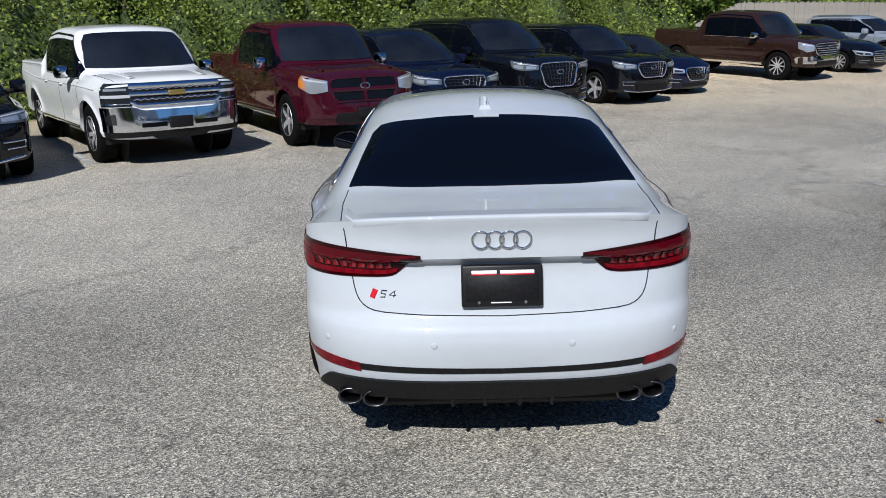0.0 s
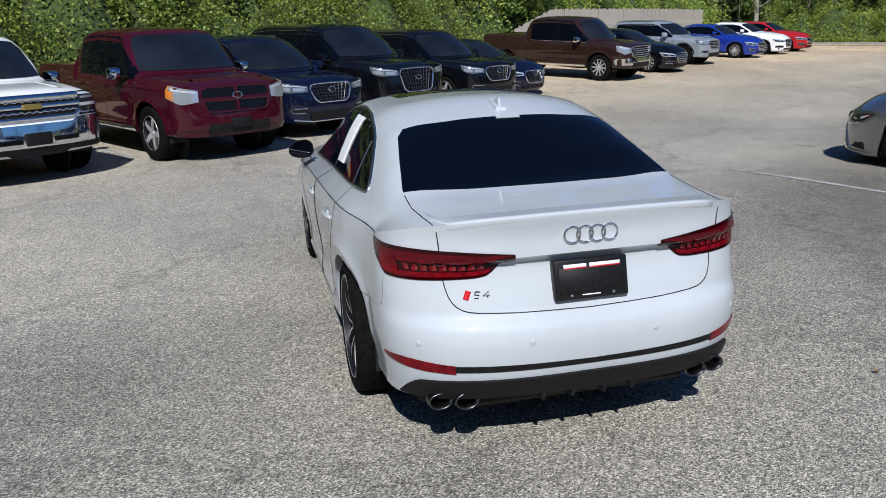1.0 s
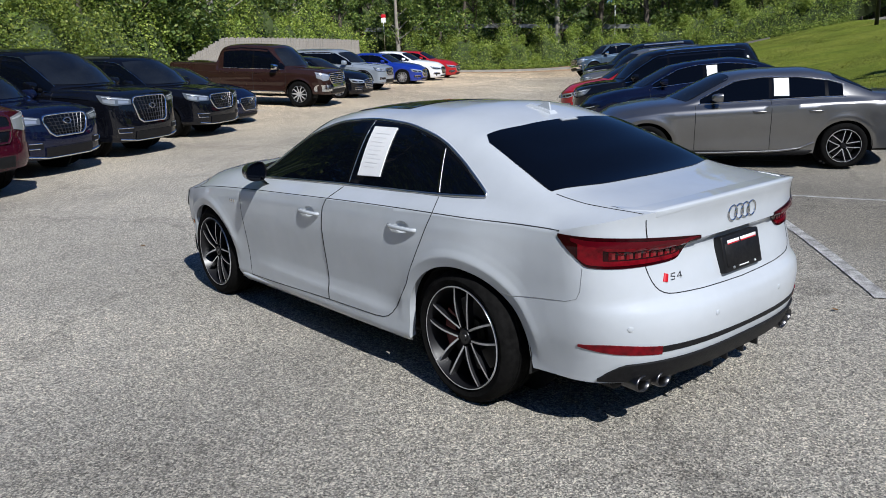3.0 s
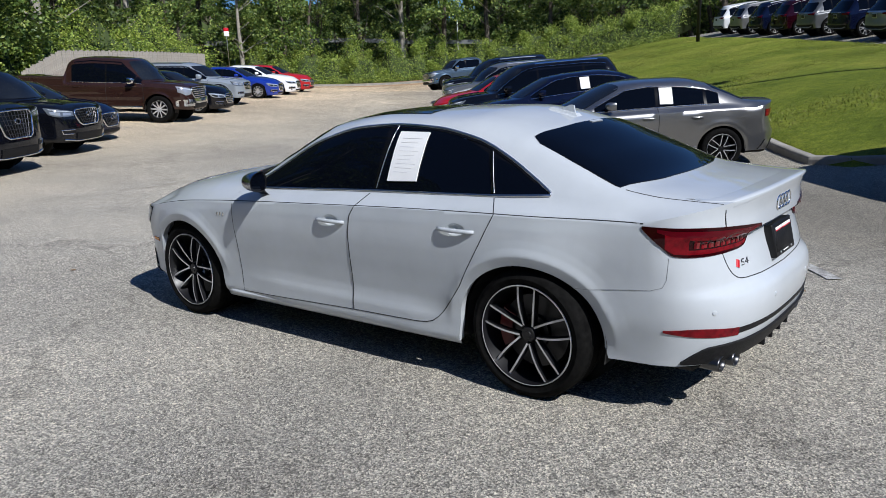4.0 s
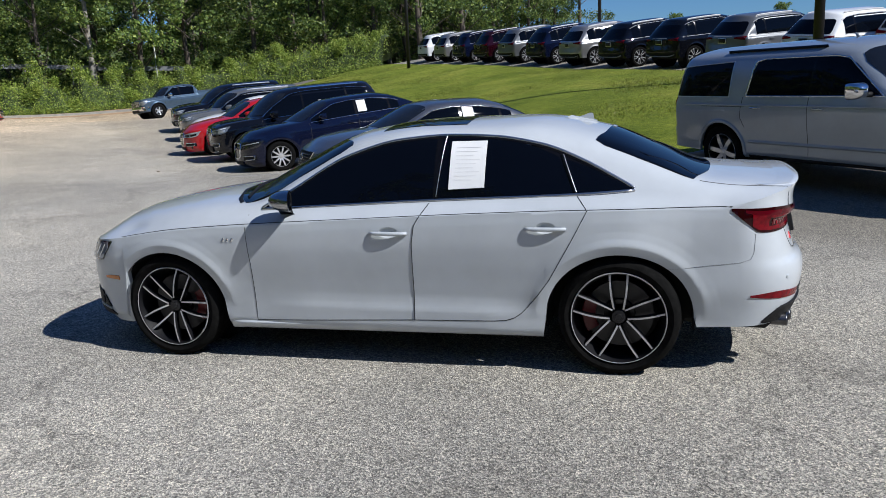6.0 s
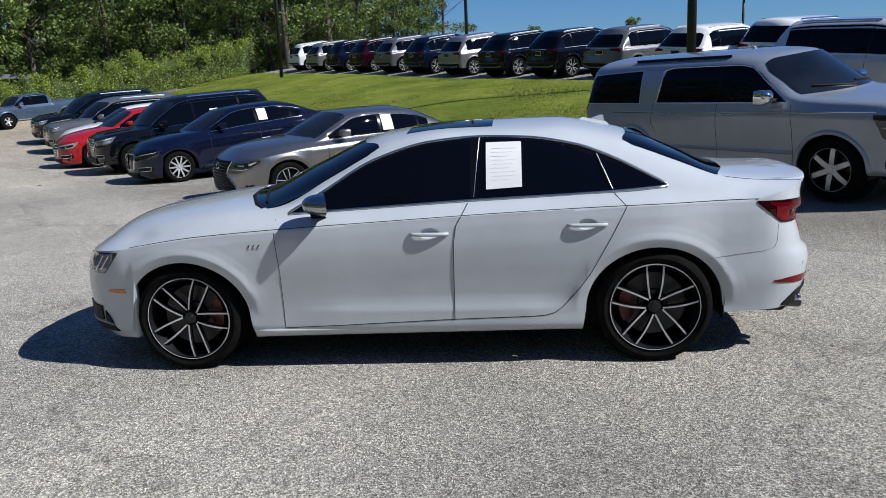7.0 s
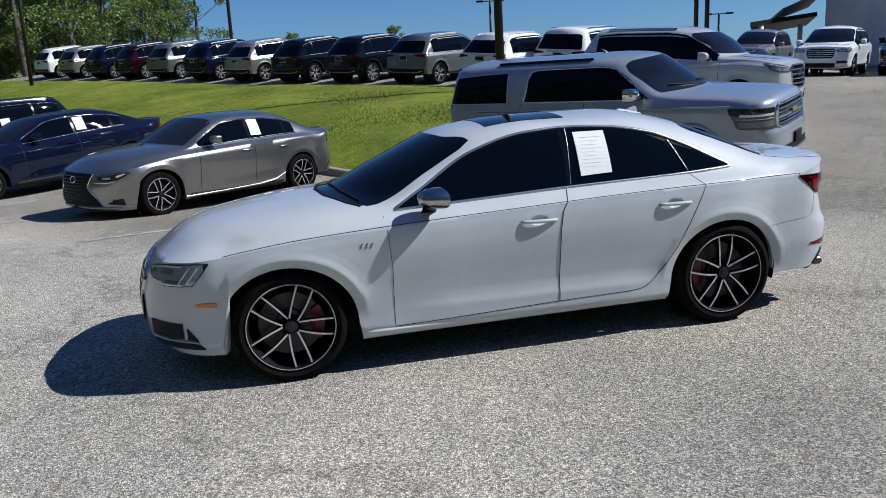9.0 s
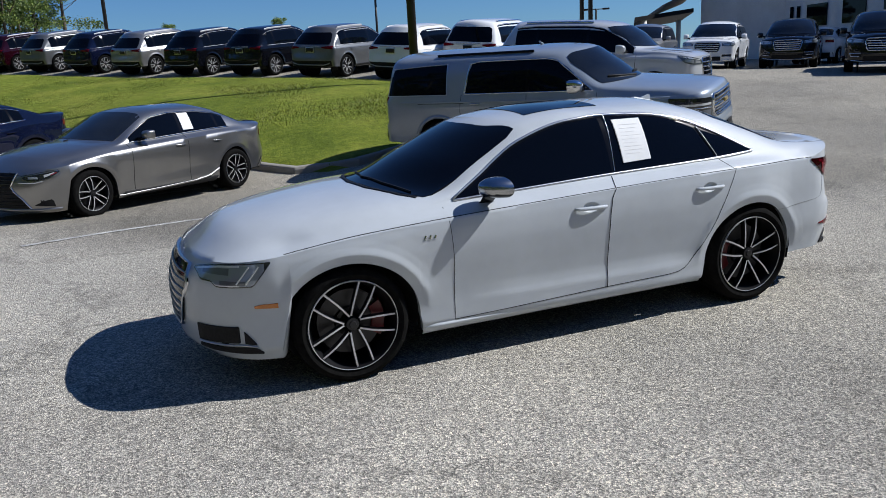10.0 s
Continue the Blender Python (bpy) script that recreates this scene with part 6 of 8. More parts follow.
def long_suv(mat):
    """A long square-cut SUV with a chrome two-tier grille and stacked lamps."""
    v = Vehicle("sport_utility_vehicle", long_suv_spec(), mat, 80, 16)
    s, root = v.spec, v.root
    for ya in s["axles"]:
        for x in (-1, 1):
            wheel(root, x * 0.995, ya, 0.405, 0.28, 0.28, "six", None, 8 if ya > 0 else 40)
    underside(root, s, 0.97)
    for side in (-1, 1):
        a = "l" if side < 0 else "r"
        v.patch("quarter_window", GLASS, a, -2.66, -1.50, 1.245, [(-2.66, 1.25), (-2.56, 1.66), (-1.50, 1.715)], 20, 6, 0.004, label="dark tinted quarter window")
        v.patch("door_window", GLASS, a, -1.14, -0.06, 1.255, [(-1.14, 1.26), (-1.05, 1.71), (-0.9, 1.73), (-0.06, 1.735)], 20, 6, 0.004, label="dark tinted door window")
        v.patch("door_window", GLASS, a, -0.03, 1.02, 1.258, [(-0.03, 1.735), (0.22, 1.73), (0.40, 1.70), (1.0, 1.275), (1.02, 1.262)], 24, 6, 0.004, label="dark tinted door window")
        v.patch("b_pillar_trim", GLOSSY, a, -0.062, -0.028, 1.255, 1.735, 2, 6, 0.003)
        v.ribbon("window_trim", CHROME, a, [(-1.16, 1.245), (-1.07, 1.71), (-0.9, 1.745), (0.22, 1.745), (0.42, 1.712), (1.04, 1.252)], 0.020, 0.010, True)
        v.ribbon("window_trim", SATIN, a, [(-2.69, 1.235), (-2.58, 1.675), (-1.50, 1.728), (-1.49, 1.235)], 0.012, 0.008, True)
        for path in ([(1.10, 1.22), (1.14, 0.9), (1.14, 0.46)], [(-0.045, 1.235), (-0.045, 0.46)], [(-1.21, 1.235), (-1.24, 0.95), (-1.16, 0.80)], [(-2.05, 1.10), (-1.16, 1.10)]):
            v.ribbon("panel_gap", SEAM, a, path, 0.009)
        v.ribbon("body_crease", mat, a, [(u, 0.60) for u in np.linspace(-1.1, 1.12, 20)], 0.05, 0.012)
        v.ribbon("shoulder_line", mat, a, [(u, 1.125) for u in np.linspace(-2.4, 2.2, 30)], 0.03, 0.008)
        v.ribbon("sill_strip", PLASTIC, a, [(u, 0.385) for u in np.linspace(-1.1, 1.1, 14)], 0.06, 0.012)
        for ya in s["axles"]:
            v.ribbon("arch_lip", mat, a, [(ya + 0.485 * math.cos(t), 0.405 + 0.485 * math.sin(t)) for t in np.linspace(0.0, math.pi, 22)], 0.05, 0.012)
        for y in (0.12, -0.95):
            handle(v, side, y, 1.09, CHROME, 0.20)
        mirror(v, side, 0.86, 1.34, CHROME, 1.25)
        v.ribbon("roof_rail", GLOSSY, "t", [(side * 0.66, u) for u in np.linspace(-1.75, 0.0, 16)], 0.030, 0.036)
        # stacked headlamp, fog lamp
        lo, hi = sorted((side * 29.5, side * 55.0))
        hd = v.patch("headlamp", LAMPDARK, "v", lo, hi, two_sided([(29.5, 0.80), (50, 0.815), (52, 0.93), (55, 1.05)]), two_sided([(29.5, 1.085), (55, 1.105)]), 18, 7, 0.012, label="dark headlamp with two bright tiers")
        lo, hi = sorted((side * 30.5, side * 49.0))
        v.patch("lamp_tier", LAMP, "v", lo, hi, 0.985, 1.015, 10, 2, 0.0145, 0.004, parent=hd)
        v.patch("lamp_tier", HEAD, "v", lo, hi, 0.835, 0.915, 10, 3, 0.0145, 0.004, parent=hd)
        lo, hi = sorted((side * 36, side * 49))
        v.ribbon("lamp_strip", CHROME, "v", [(side * 30, 0.945), (side * 51, 0.955)], 0.016, 0.017, parent=hd)
        fl = v.patch("fog_recess", PLASTIC, "v", lo, hi, 0.46, 0.55, 8, 3, 0.006)
        v.patch("fog_lamp", LAMP, "v", lo + 3, hi - 5, 0.48, 0.53, 5, 2, 0.010, parent=fl)
    g = v.patch("grille", GLOSSY, "f", -0.64, 0.64, [(-0.64, 0.84), (-0.58, 0.79), (0.58, 0.79), (0.64, 0.84)], [(-0.64, 1.07), (-0.60, 1.105), (0.60, 1.105), (0.64, 1.07)], 20, 6, 0.006, label="black grille with broad chrome bars")
    v.ribbon("grille_surround", CHROME, "f", [(-0.64, 0.84), (-0.64, 1.07), (-0.60, 1.105), (0.60, 1.105), (0.64, 1.07), (0.64, 0.84), (0.58, 0.79), (-0.58, 0.79)], 0.035, 0.024, True, parent=g)
    for z in (0.835, 0.885, 0.99, 1.045):
        v.ribbon("grille_bar", CHROME, "f", [(-0.61, z), (0.61, z)], 0.022, 0.020, parent=g)
    v.ribbon("grille_bar", CHROME, "f", [(-0.64, 0.938), (0.64, 0.938)], 0.050, 0.028, parent=g)
    bm = bmesh.new()
    p, _ = v.on("f", 0, 0.95)
    box(bm, (-0.11, p.y + 0.01, 0.925), (0.11, p.y + 0.045, 0.985), 0.012)
    part("badge", bm, GOLD, root, "plain gold badge")
    v.patch("lower_intake", PLASTIC, "f", -0.72, 0.72, 0.37, [(-0.72, 0.42), (-0.55, 0.52), (0.55, 0.52), (0.72, 0.42)], 20, 4, 0.012, label="black lower intake")
    v.ribbon("bumper_trim", CHROME, "f", [(-0.62, 0.415), (0.62, 0.415)], 0.030, 0.024)
    bm = bmesh.new()
    p, _ = v.on("f", 0, 0.58)
    box(bm, (-0.16, p.y + 0.004, 0.51), (0.16, p.y + 0.03, 0.66), 0.006)
    part("plate_holder", bm, PLASTIC, root, "empty black plate holder")
    v.patch("windscreen", CLEAR, "f", -0.80, 0.80, [(-0.8, 1.335), (0, 1.345), (0.8, 1.335)], [(-0.8, 1.36), (-0.71, 1.72), (-0.5, 1.80), (0, 1.82), (0.5, 1.80), (0.71, 1.72), (0.8, 1.36)], 26, 10, 0.008, 0.03, label="windscreen")
    for x0 in (-0.6, 0.05):
        v.ribbon("wiper", PLASTIC, "f", [(x0, 1.36), (x0 + 0.55, 1.41)], 0.022, 0.030)
    v.patch("rear_window", GLASS, "b", -0.70, 0.70, 1.25, [(-0.7, 1.40), (-0.64, 1.70), (0.64, 1.70), (0.7, 1.40)], 16, 6)
    v.ribbon("tail_edge", GLOSSY, "b", [(-0.93, 0.9), (-0.93, 1.2)], 0.03, 0.012)
    bm = bmesh.new()
    rod(bm, (-0.10, -0.15, 1.89), (-0.10, -0.22, 1.955), 0.03, 0.010, 8)
    part("antenna_fin", bm, mat, root)
    back(v, CHROME)
    return v


ROW = "cars parked along the wooded edge"
WHITE_TRUCK = (5.85, 2.03, 1.94, 3.65, 0.98, -0.95, 1.36, 0.42, 1.24, 1.20)
nose(suv(BLACK, (4.7, 1.88, 1.70, 2.75, 0.93), lamp=LAMP), -6.0, 3.95, 306, "black car with clear headlamps, parked nose out", "car", ROW)
nose(pickup(WHITE, WHITE_TRUCK, ("six", 0.25, 0.27), "tiers"), -3.92, 5.85, 307, "white crew-cab pickup truck with chrome bumper and grille", "pickup truck", ROW)
nose(pickup(MAROON, (5.82, 2.02, 1.97, 3.57, 0.97, -0.95, 1.38, 0.42, 1.24, 1.22), ("five", 0.26, 0.28), "cross", trim=MAROON, plate_front=True), -1.40, 7.02, 300, "dark red crew-cab pickup truck with painted bumper", "pickup truck", ROW)
nose(suv(NAVY, (5.0, 1.96, 1.79, 2.90, 0.95, 0.37, 1.10, 1.10), rails=SATIN, grille="mesh"), 0.22, 9.15, 303, "dark navy family SUV with mesh grille and silver roof rails", "SUV", ROW)
nose(suv(BLACK, (5.30, 2.03, 1.97, 3.075, 0.95, 0.40, 1.24, 1.22), ("ten", 0.28, 0.28), rails=CHROME, grille="mesh"), 2.15, 10.72, 303, "large glossy black SUV with chrome mesh grille", "SUV", ROW)
nose(suv(BLACK, (5.0, 1.96, 1.79, 2.90, 0.95, 0.37, 1.10, 1.10), rails=SATIN, grille="mesh"), 4.62, 13.02, 303, "black family SUV with mesh grille and silver roof rails", "SUV", ROW)
nose(saloon(NAVY, (4.8, 1.82, 1.44, 2.85, 0.88), grille="mesh"), 6.3, 15.1, 303, "dark navy saloon parked close beside a black SUV", "car", ROW)
axle(pickup(BROWN, (5.81, 2.03, 1.95, 3.70, 0.97, -0.98, 1.36, 0.41, 1.20, 1.19), ("ten", 0.26, 0.28), "bars", plate_front=False), 10.44, 18.84, 304, "dark brown crew-cab pickup truck with chrome grille", "pickup truck", ROW)
axle(saloon(BLACK, (4.75, 1.80, 1.43, 2.80, 0.90)), 13.2, 20.9, 304, "black saloon with bright alloy wheels", "car", ROW)
axle(suv(STEEL, (4.55, 1.82, 1.66, 2.62, 0.92), ("five", 0.22, 0.22), rails=SATIN, cladding=True), 16.2, 23.7, 304, "silver-blue compact SUV beside a black saloon", "SUV", ROW)
axle(saloon(BLUE, (4.6, 1.80, 1.42, 2.70, 0.90)), 20.4, 26.5, 304, "bright blue saloon with dark windows", "car", ROW)
axle(saloon(WHITE, (4.8, 1.82, 1.45, 2.80, 0.92)), 23.0, 28.2, 304, "white saloon between blue and red cars", "car", ROW)
axle(saloon(RED, (4.7, 1.80, 1.45, 2.75, 0.92)), 25.5, 29.9, 304, "bright red saloon at the end of the row", "car", ROW)

BANK = "cars parked below the grass bank"
park(saloon(GUNMETAL, (4.67, 1.81, 1.43, 2.80, 0.87), ("twin", 0.240, 0.24), "spindle", sheet=-0.62, lamp=CLEARLAMP), 8.36, 2.46, 129.2, "silver-grey sports saloon with black spindle grille and paper sheet", "car", BANK)
park(saloon(NAVY, (4.91, 1.86, 1.46, 2.97, 0.83), ("ten", 0.225, 0.23), "kidney", sheet=-0.65, lamp=LAMPDARK), 12.2, 5.86, 129, "dark navy saloon with bright wheels and window trim", "car", BANK)
park(suv(BLACK, (4.80, 1.93, 1.75, 2.915, 0.85), ("five", 0.24, 0.25), "bars", rails=CHROME, sheet=-0.75), 14.6, 8.05, 129, "black SUV with chrome roof rails and paper sheet", "SUV", BANK)
park(saloon(RED, (4.6, 1.80, 1.46, 2.70, 0.9)), 16.35, 10.15, 129, "red saloon between a black SUV and a white car", "car", BANK)
park(saloon(WHITE, (4.7, 1.82, 1.47, 2.75, 0.9)), 18.8, 11.5, 129, "white saloon parked beside a red one", "car", BANK)
park(suv(GREY, (4.7, 1.86, 1.70, 2.75, 0.92), rails=SATIN), 21.1, 13.3, 129, "grey SUV with bright roof rails", "SUV", BANK)
park(suv(BLACK, (4.7, 1.88, 1.72, 2.75, 0.92), rails=SATIN), 23.9, 15.5, 129, "black SUV with silver roof rails", "SUV", BANK)
axle(pickup(SLATE, (5.39, 1.89, 1.79, 3.24, 0.95, -0.85), ("five", 0.22, 0.25)), 33.9, 26.4, 150, "slate blue pickup truck at the far end of the lot", "pickup truck", BANK)
park(long_suv(STEEL), 6.86, -4.33, 218.8, "large silver-grey SUV with chrome grille, parked beside the grass", "SUV", lift=0.06)
park(suv(PALE, (4.85, 1.95, 1.86, 2.93, 0.93, 0.38, 1.24, 1.18), ("five", 0.25, 0.25), rails=CHROME), 11.03, -8.02, 217.9, "light silver SUV with roof rails, beside a larger SUV", "SUV", lift=0.08)

UPPER = "SUVs parked on the upper lot above the bank"
UPPER_COLOURS = [(WHITE, "white"), (GREY, "mid grey"), (BLACK, "glossy black"), (BLACK, "black"), (SILVER, "silver"), (NAVY, "blue-black"), (GREY, "grey"), (WINE, "dark red"), (NAVY, "dark navy"), (SILVER, "silver"), (WHITE, "white")]
for k, (mat, word) in enumerate(UPPER_COLOURS):
    v = suv(mat, (4.66, 1.90, 1.66, 2.873, 0.98, 0.365, 1.0, 1.03, 0.8, 0.55), ("split", 0.265, 0.25), rails=RAIL, trim=RAIL)
    park(v, 19.5 + 2.6 * k, -6.94 + 1.85 * k, 307, word + " SUV parked with its tail to the grass bank", "SUV", UPPER)
park(suv(WHITE, (4.9, 1.95, 1.80, 2.915, 0.86, 0.37, 1.08, 1.10), ("five", 0.24, 0.24), rails=CHROME), 18.9, -9.3, 309, "white SUV with chrome roof rails beside a silver SUV", "SUV", UPPER)
FORE = "cars standing before the showroom"
park(suv(WHITE, (4.94, 1.99, 1.78, 2.82, 0.95, 0.37, 1.12, 1.12), ("five", 0.24, 0.25), rails=None), 20.6, -19.6, 131, "white SUV facing the lot", "SUV", FORE)
park(suv(BLACK, (4.94, 1.99, 1.78, 2.82, 0.95, 0.37, 1.12, 1.12), ("five", 0.24, 0.25)), 18.3, -21.2, 131, "black SUV facing the lot", "SUV", FORE)
park(suv(BLACK, (4.94, 1.99, 1.78, 2.82, 0.95, 0.37, 1.12, 1.12), ("five", 0.24, 0.25)), 13.0, -19.4, 131, "black SUV facing the lot", "SUV", FORE)
park(saloon(WHITE, (4.7, 1.82, 1.47, 2.75, 0.9)), 20.8, -25.6, 300, "white saloon in the shade before the showroom", "car", FORE)
park(suv(SILVER, (4.7, 1.88, 1.72, 2.75, 0.92)), 24.6, -19.2, 131, "silver SUV facing the lot", "SUV", FORE)


# ---- ground, bank, kerbs, lines ----
def multiply(m, a, out, b, port=0):
    mix = m.node_tree.nodes.new("ShaderNodeMix")
    mix.data_type, mix.blend_type = "RGBA", "MULTIPLY"
    mix.inputs["Factor"].default_value = 1.0
    m.node_tree.links.new(a.outputs[out], mix.inputs[6])
    m.node_tree.links.new(b.outputs[port], mix.inputs[7])
    return mix


def along(m, tex, way, stops):
    """A ramp over the distance along a direction of the plan, in metres from 0 to 1."""
    d = node(m, "ShaderNodeVectorMath")
    d.operation = "DOT_PRODUCT"
    d.inputs[1].default_value = way
    wire(m, tex, "Object", d, 0)
    wobble = node(m, "ShaderNodeTexNoise", Scale=0.5, Detail=4.0, Roughness=0.6)
    wire(m, tex, "Object", wobble, "Vector")
    add = node(m, "ShaderNodeMath")
    add.operation = "MULTIPLY_ADD"
    wire(m, wobble, "Fac", add, 0)
    add.inputs[1].default_value = 0.10
    wire(m, d, "Value", add, 2)
    r = ramp(m, stops)
    wire(m, add, "Value", r, "Fac")
    return r


def speckled():
    """Exposed-aggregate asphalt: pale and dark stones in a grey binder, random stains, fine cracks; paler tan far off,
    darker bays.
    """
    m = material("worn asphalt", (0.2, 0.2, 0.2), 0.9, spec=0.3)
    tex = m.node_tree.nodes.new("ShaderNodeTexCoord")
    big = node(m, "ShaderNodeTexNoise", Scale=0.16, Detail=5.0, Roughness=0.62)
    mid = node(m, "ShaderNodeTexNoise", Scale=2.2, Detail=7.0, Roughness=0.72)
    stone = node(m, "ShaderNodeTexVoronoi", Scale=150.0)
    chip = node(m, "ShaderNodeTexVoronoi", Scale=82.0)
    fine = node(m, "ShaderNodeTexNoise", Scale=330.0, Detail=2.0, Roughness=0.7)
    patch = node(m, "ShaderNodeTexNoise", Scale=0.55, Detail=6.0, Roughness=0.66, Distortion=0.6)
    bend = node(m, "ShaderNodeTexNoise", Scale=0.9, Detail=5.0, Roughness=0.65)
    for n in (big, mid, stone, chip, fine, patch, bend):
        wire(m, tex, "Object", n, "Vector")
    crack = m.node_tree.nodes.new("ShaderNodeTexVoronoi")
    crack.feature = "DISTANCE_TO_EDGE"
    crack.inputs["Scale"].default_value = 0.23
    shift = m.node_tree.nodes.new("ShaderNodeMix")
    shift.data_type, shift.blend_type = "RGBA", "LINEAR_LIGHT"
    shift.inputs["Factor"].default_value = 0.9
    m.node_tree.links.new(tex.outputs["Object"], shift.inputs[6])
    m.node_tree.links.new(bend.outputs["Color"], shift.inputs[7])
    m.node_tree.links.new(shift.outputs[2], crack.inputs["Vector"])
    base = ramp(m, [(0.36, (0.240, 0.236, 0.228)), (0.5, (0.300, 0.293, 0.280)), (0.66, (0.37, 0.358, 0.333))])
    wire(m, big, "Fac", base, "Fac")
    grit = ramp(m, [(0.0, (0.30,) * 3), (0.26, (0.62,) * 3), (0.6, (0.99,) * 3), (0.92, (1.68, 1.64, 1.55))])
    for tx, rp in ((stone, grit),):
        sep = node(m, "ShaderNodeSeparateColor")
        wire(m, tx, "Color", sep, "Color")
        wire(m, sep, "Red", rp, "Fac")
    pale = ramp(m, [(0.0, (0.66, 0.645, 0.63)), (0.5, (0.98, 0.975, 0.96)), (1.0, (1.36, 1.335, 1.295))])
    sep = node(m, "ShaderNodeSeparateColor")
    wire(m, chip, "Color", sep, "Color")
    wire(m, sep, "Green", pale, "Fac")
    grime = ramp(m, [(0.3, (0.92,) * 3), (0.62, (1.04,) * 3)])
    wire(m, mid, "Fac", grime, "Fac")
    salt = ramp(m, [(0.34, (0.84,) * 3), (0.5, (0.98,) * 3), (0.68, (1.14,) * 3)])
    wire(m, fine, "Fac", salt, "Fac")
    stain = ramp(m, [(0.30, (0.88, 0.87, 0.86)), (0.46, (1.0,) * 3), (0.72, (1.06, 1.05, 1.03))])
    wire(m, patch, "Fac", stain, "Fac")
    split = ramp(m, [(0.0, (0.72,) * 3), (0.006, (0.86,) * 3), (0.014, (1.0,) * 3)])
    wire(m, crack, "Distance", split, "Fac")
    # Paler and tanner far off: brightness at grazing angles put into the colour.
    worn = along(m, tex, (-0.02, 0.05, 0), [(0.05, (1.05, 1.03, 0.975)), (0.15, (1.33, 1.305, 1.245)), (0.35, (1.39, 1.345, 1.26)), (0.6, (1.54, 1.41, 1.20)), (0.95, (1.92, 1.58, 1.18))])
    # Where both ramps agree, the ground turns darker towards +x and -y.
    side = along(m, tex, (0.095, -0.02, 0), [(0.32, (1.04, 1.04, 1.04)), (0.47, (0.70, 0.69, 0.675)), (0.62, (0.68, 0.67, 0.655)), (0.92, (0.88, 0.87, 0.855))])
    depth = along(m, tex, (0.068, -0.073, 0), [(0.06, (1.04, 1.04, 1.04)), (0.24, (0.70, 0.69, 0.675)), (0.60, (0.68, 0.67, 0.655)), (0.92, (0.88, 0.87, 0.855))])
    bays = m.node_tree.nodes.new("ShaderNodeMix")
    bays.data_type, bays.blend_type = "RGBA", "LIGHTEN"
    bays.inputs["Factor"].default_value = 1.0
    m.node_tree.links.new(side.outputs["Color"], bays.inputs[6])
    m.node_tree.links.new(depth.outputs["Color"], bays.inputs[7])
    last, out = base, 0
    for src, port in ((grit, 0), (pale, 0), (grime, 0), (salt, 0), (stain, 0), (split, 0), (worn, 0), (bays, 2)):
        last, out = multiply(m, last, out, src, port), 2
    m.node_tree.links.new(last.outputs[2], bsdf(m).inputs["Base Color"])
    bp = node(m, "ShaderNodeBump", Strength=0.9, Distance=0.006)
    wire(m, stone, "Distance", bp, "Height")
    wire(m, bp, "Normal", bsdf(m), "Normal")
    return m


ASPHALT = speckled()
def turf():
    """Mown grass: drifting greens, dry tips, and a few bare patches of orange clay."""
    m = material("mown grass", (0.1, 0.15, 0.03), 0.95, spec=0.15)
    tex = m.node_tree.nodes.new("ShaderNodeTexCoord")
    broad = node(m, "ShaderNodeTexNoise", Scale=0.45, Detail=6.0, Roughness=0.62)
    tuft = node(m, "ShaderNodeTexNoise", Scale=5.5, Detail=6.0, Roughness=0.75)
    blade = node(m, "ShaderNodeTexNoise", Scale=46.0, Detail=4.0, Roughness=0.8)
    bare = node(m, "ShaderNodeTexNoise", Scale=0.62, Detail=7.0, Roughness=0.7)
    for n in (broad, tuft, blade, bare):
        wire(m, tex, "Object", n, "Vector")
    base = ramp(m, [(0.30, (0.105, 0.145, 0.016)), (0.5, (0.165, 0.205, 0.026)), (0.70, (0.245, 0.262, 0.046))])
    wire(m, broad, "Fac", base, "Fac")
    t2 = ramp(m, [(0.32, (0.62, 0.66, 0.55)), (0.5, (1.0,) * 3), (0.68, (1.36, 1.28, 1.2))])
    wire(m, tuft, "Fac", t2, "Fac")
    t3 = ramp(m, [(0.34, (0.42, 0.45, 0.4)), (0.5, (1.0,) * 3), (0.66, (1.62, 1.52, 1.4))])
    wire(m, blade, "Fac", t3, "Fac")
    green = multiply(m, multiply(m, base, 0, t2), 2, t3)
    mask = ramp(m, [(0.66, (0,) * 3), (0.74, (0.75,) * 3)])
    wire(m, bare, "Fac", mask, "Fac")
    mix = m.node_tree.nodes.new("ShaderNodeMix")
    mix.data_type = "RGBA"
    wire(m, mask, "Color", mix, "Factor")
    m.node_tree.links.new(green.outputs[2], mix.inputs[6])
    mix.inputs[7].default_value = (0.24, 0.145, 0.055, 1)
    m.node_tree.links.new(mix.outputs[2], bsdf(m).inputs["Base Color"])
    bp = node(m, "ShaderNodeBump", Strength=1.0, Distance=0.03)
    wire(m, blade, "Fac", bp, "Height")
    wire(m, bp, "Normal", bsdf(m), "Normal")
    return m


LAWN = turf()
STRAW = mottled(material("pine straw", (0.3, 0.17, 0.08), 0.95), 2.0, (0.26, 0.15, 0.075), (0.42, 0.27, 0.15), 0.6)
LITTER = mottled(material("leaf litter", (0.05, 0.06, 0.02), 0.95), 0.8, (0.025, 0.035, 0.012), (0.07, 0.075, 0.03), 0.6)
CONCRETE = mottled(material("concrete kerb", (0.4, 0.4, 0.38), 0.9), 3.0, (0.22, 0.205, 0.18), (0.33, 0.31, 0.275), 0.3)
LINE = mottled(material("worn white line paint", (0.7, 0.7, 0.7), 0.85), 9.0, (0.15, 0.147, 0.14), (0.56, 0.55, 0.53), 0.3, 8.0, (110.0, 0.5))


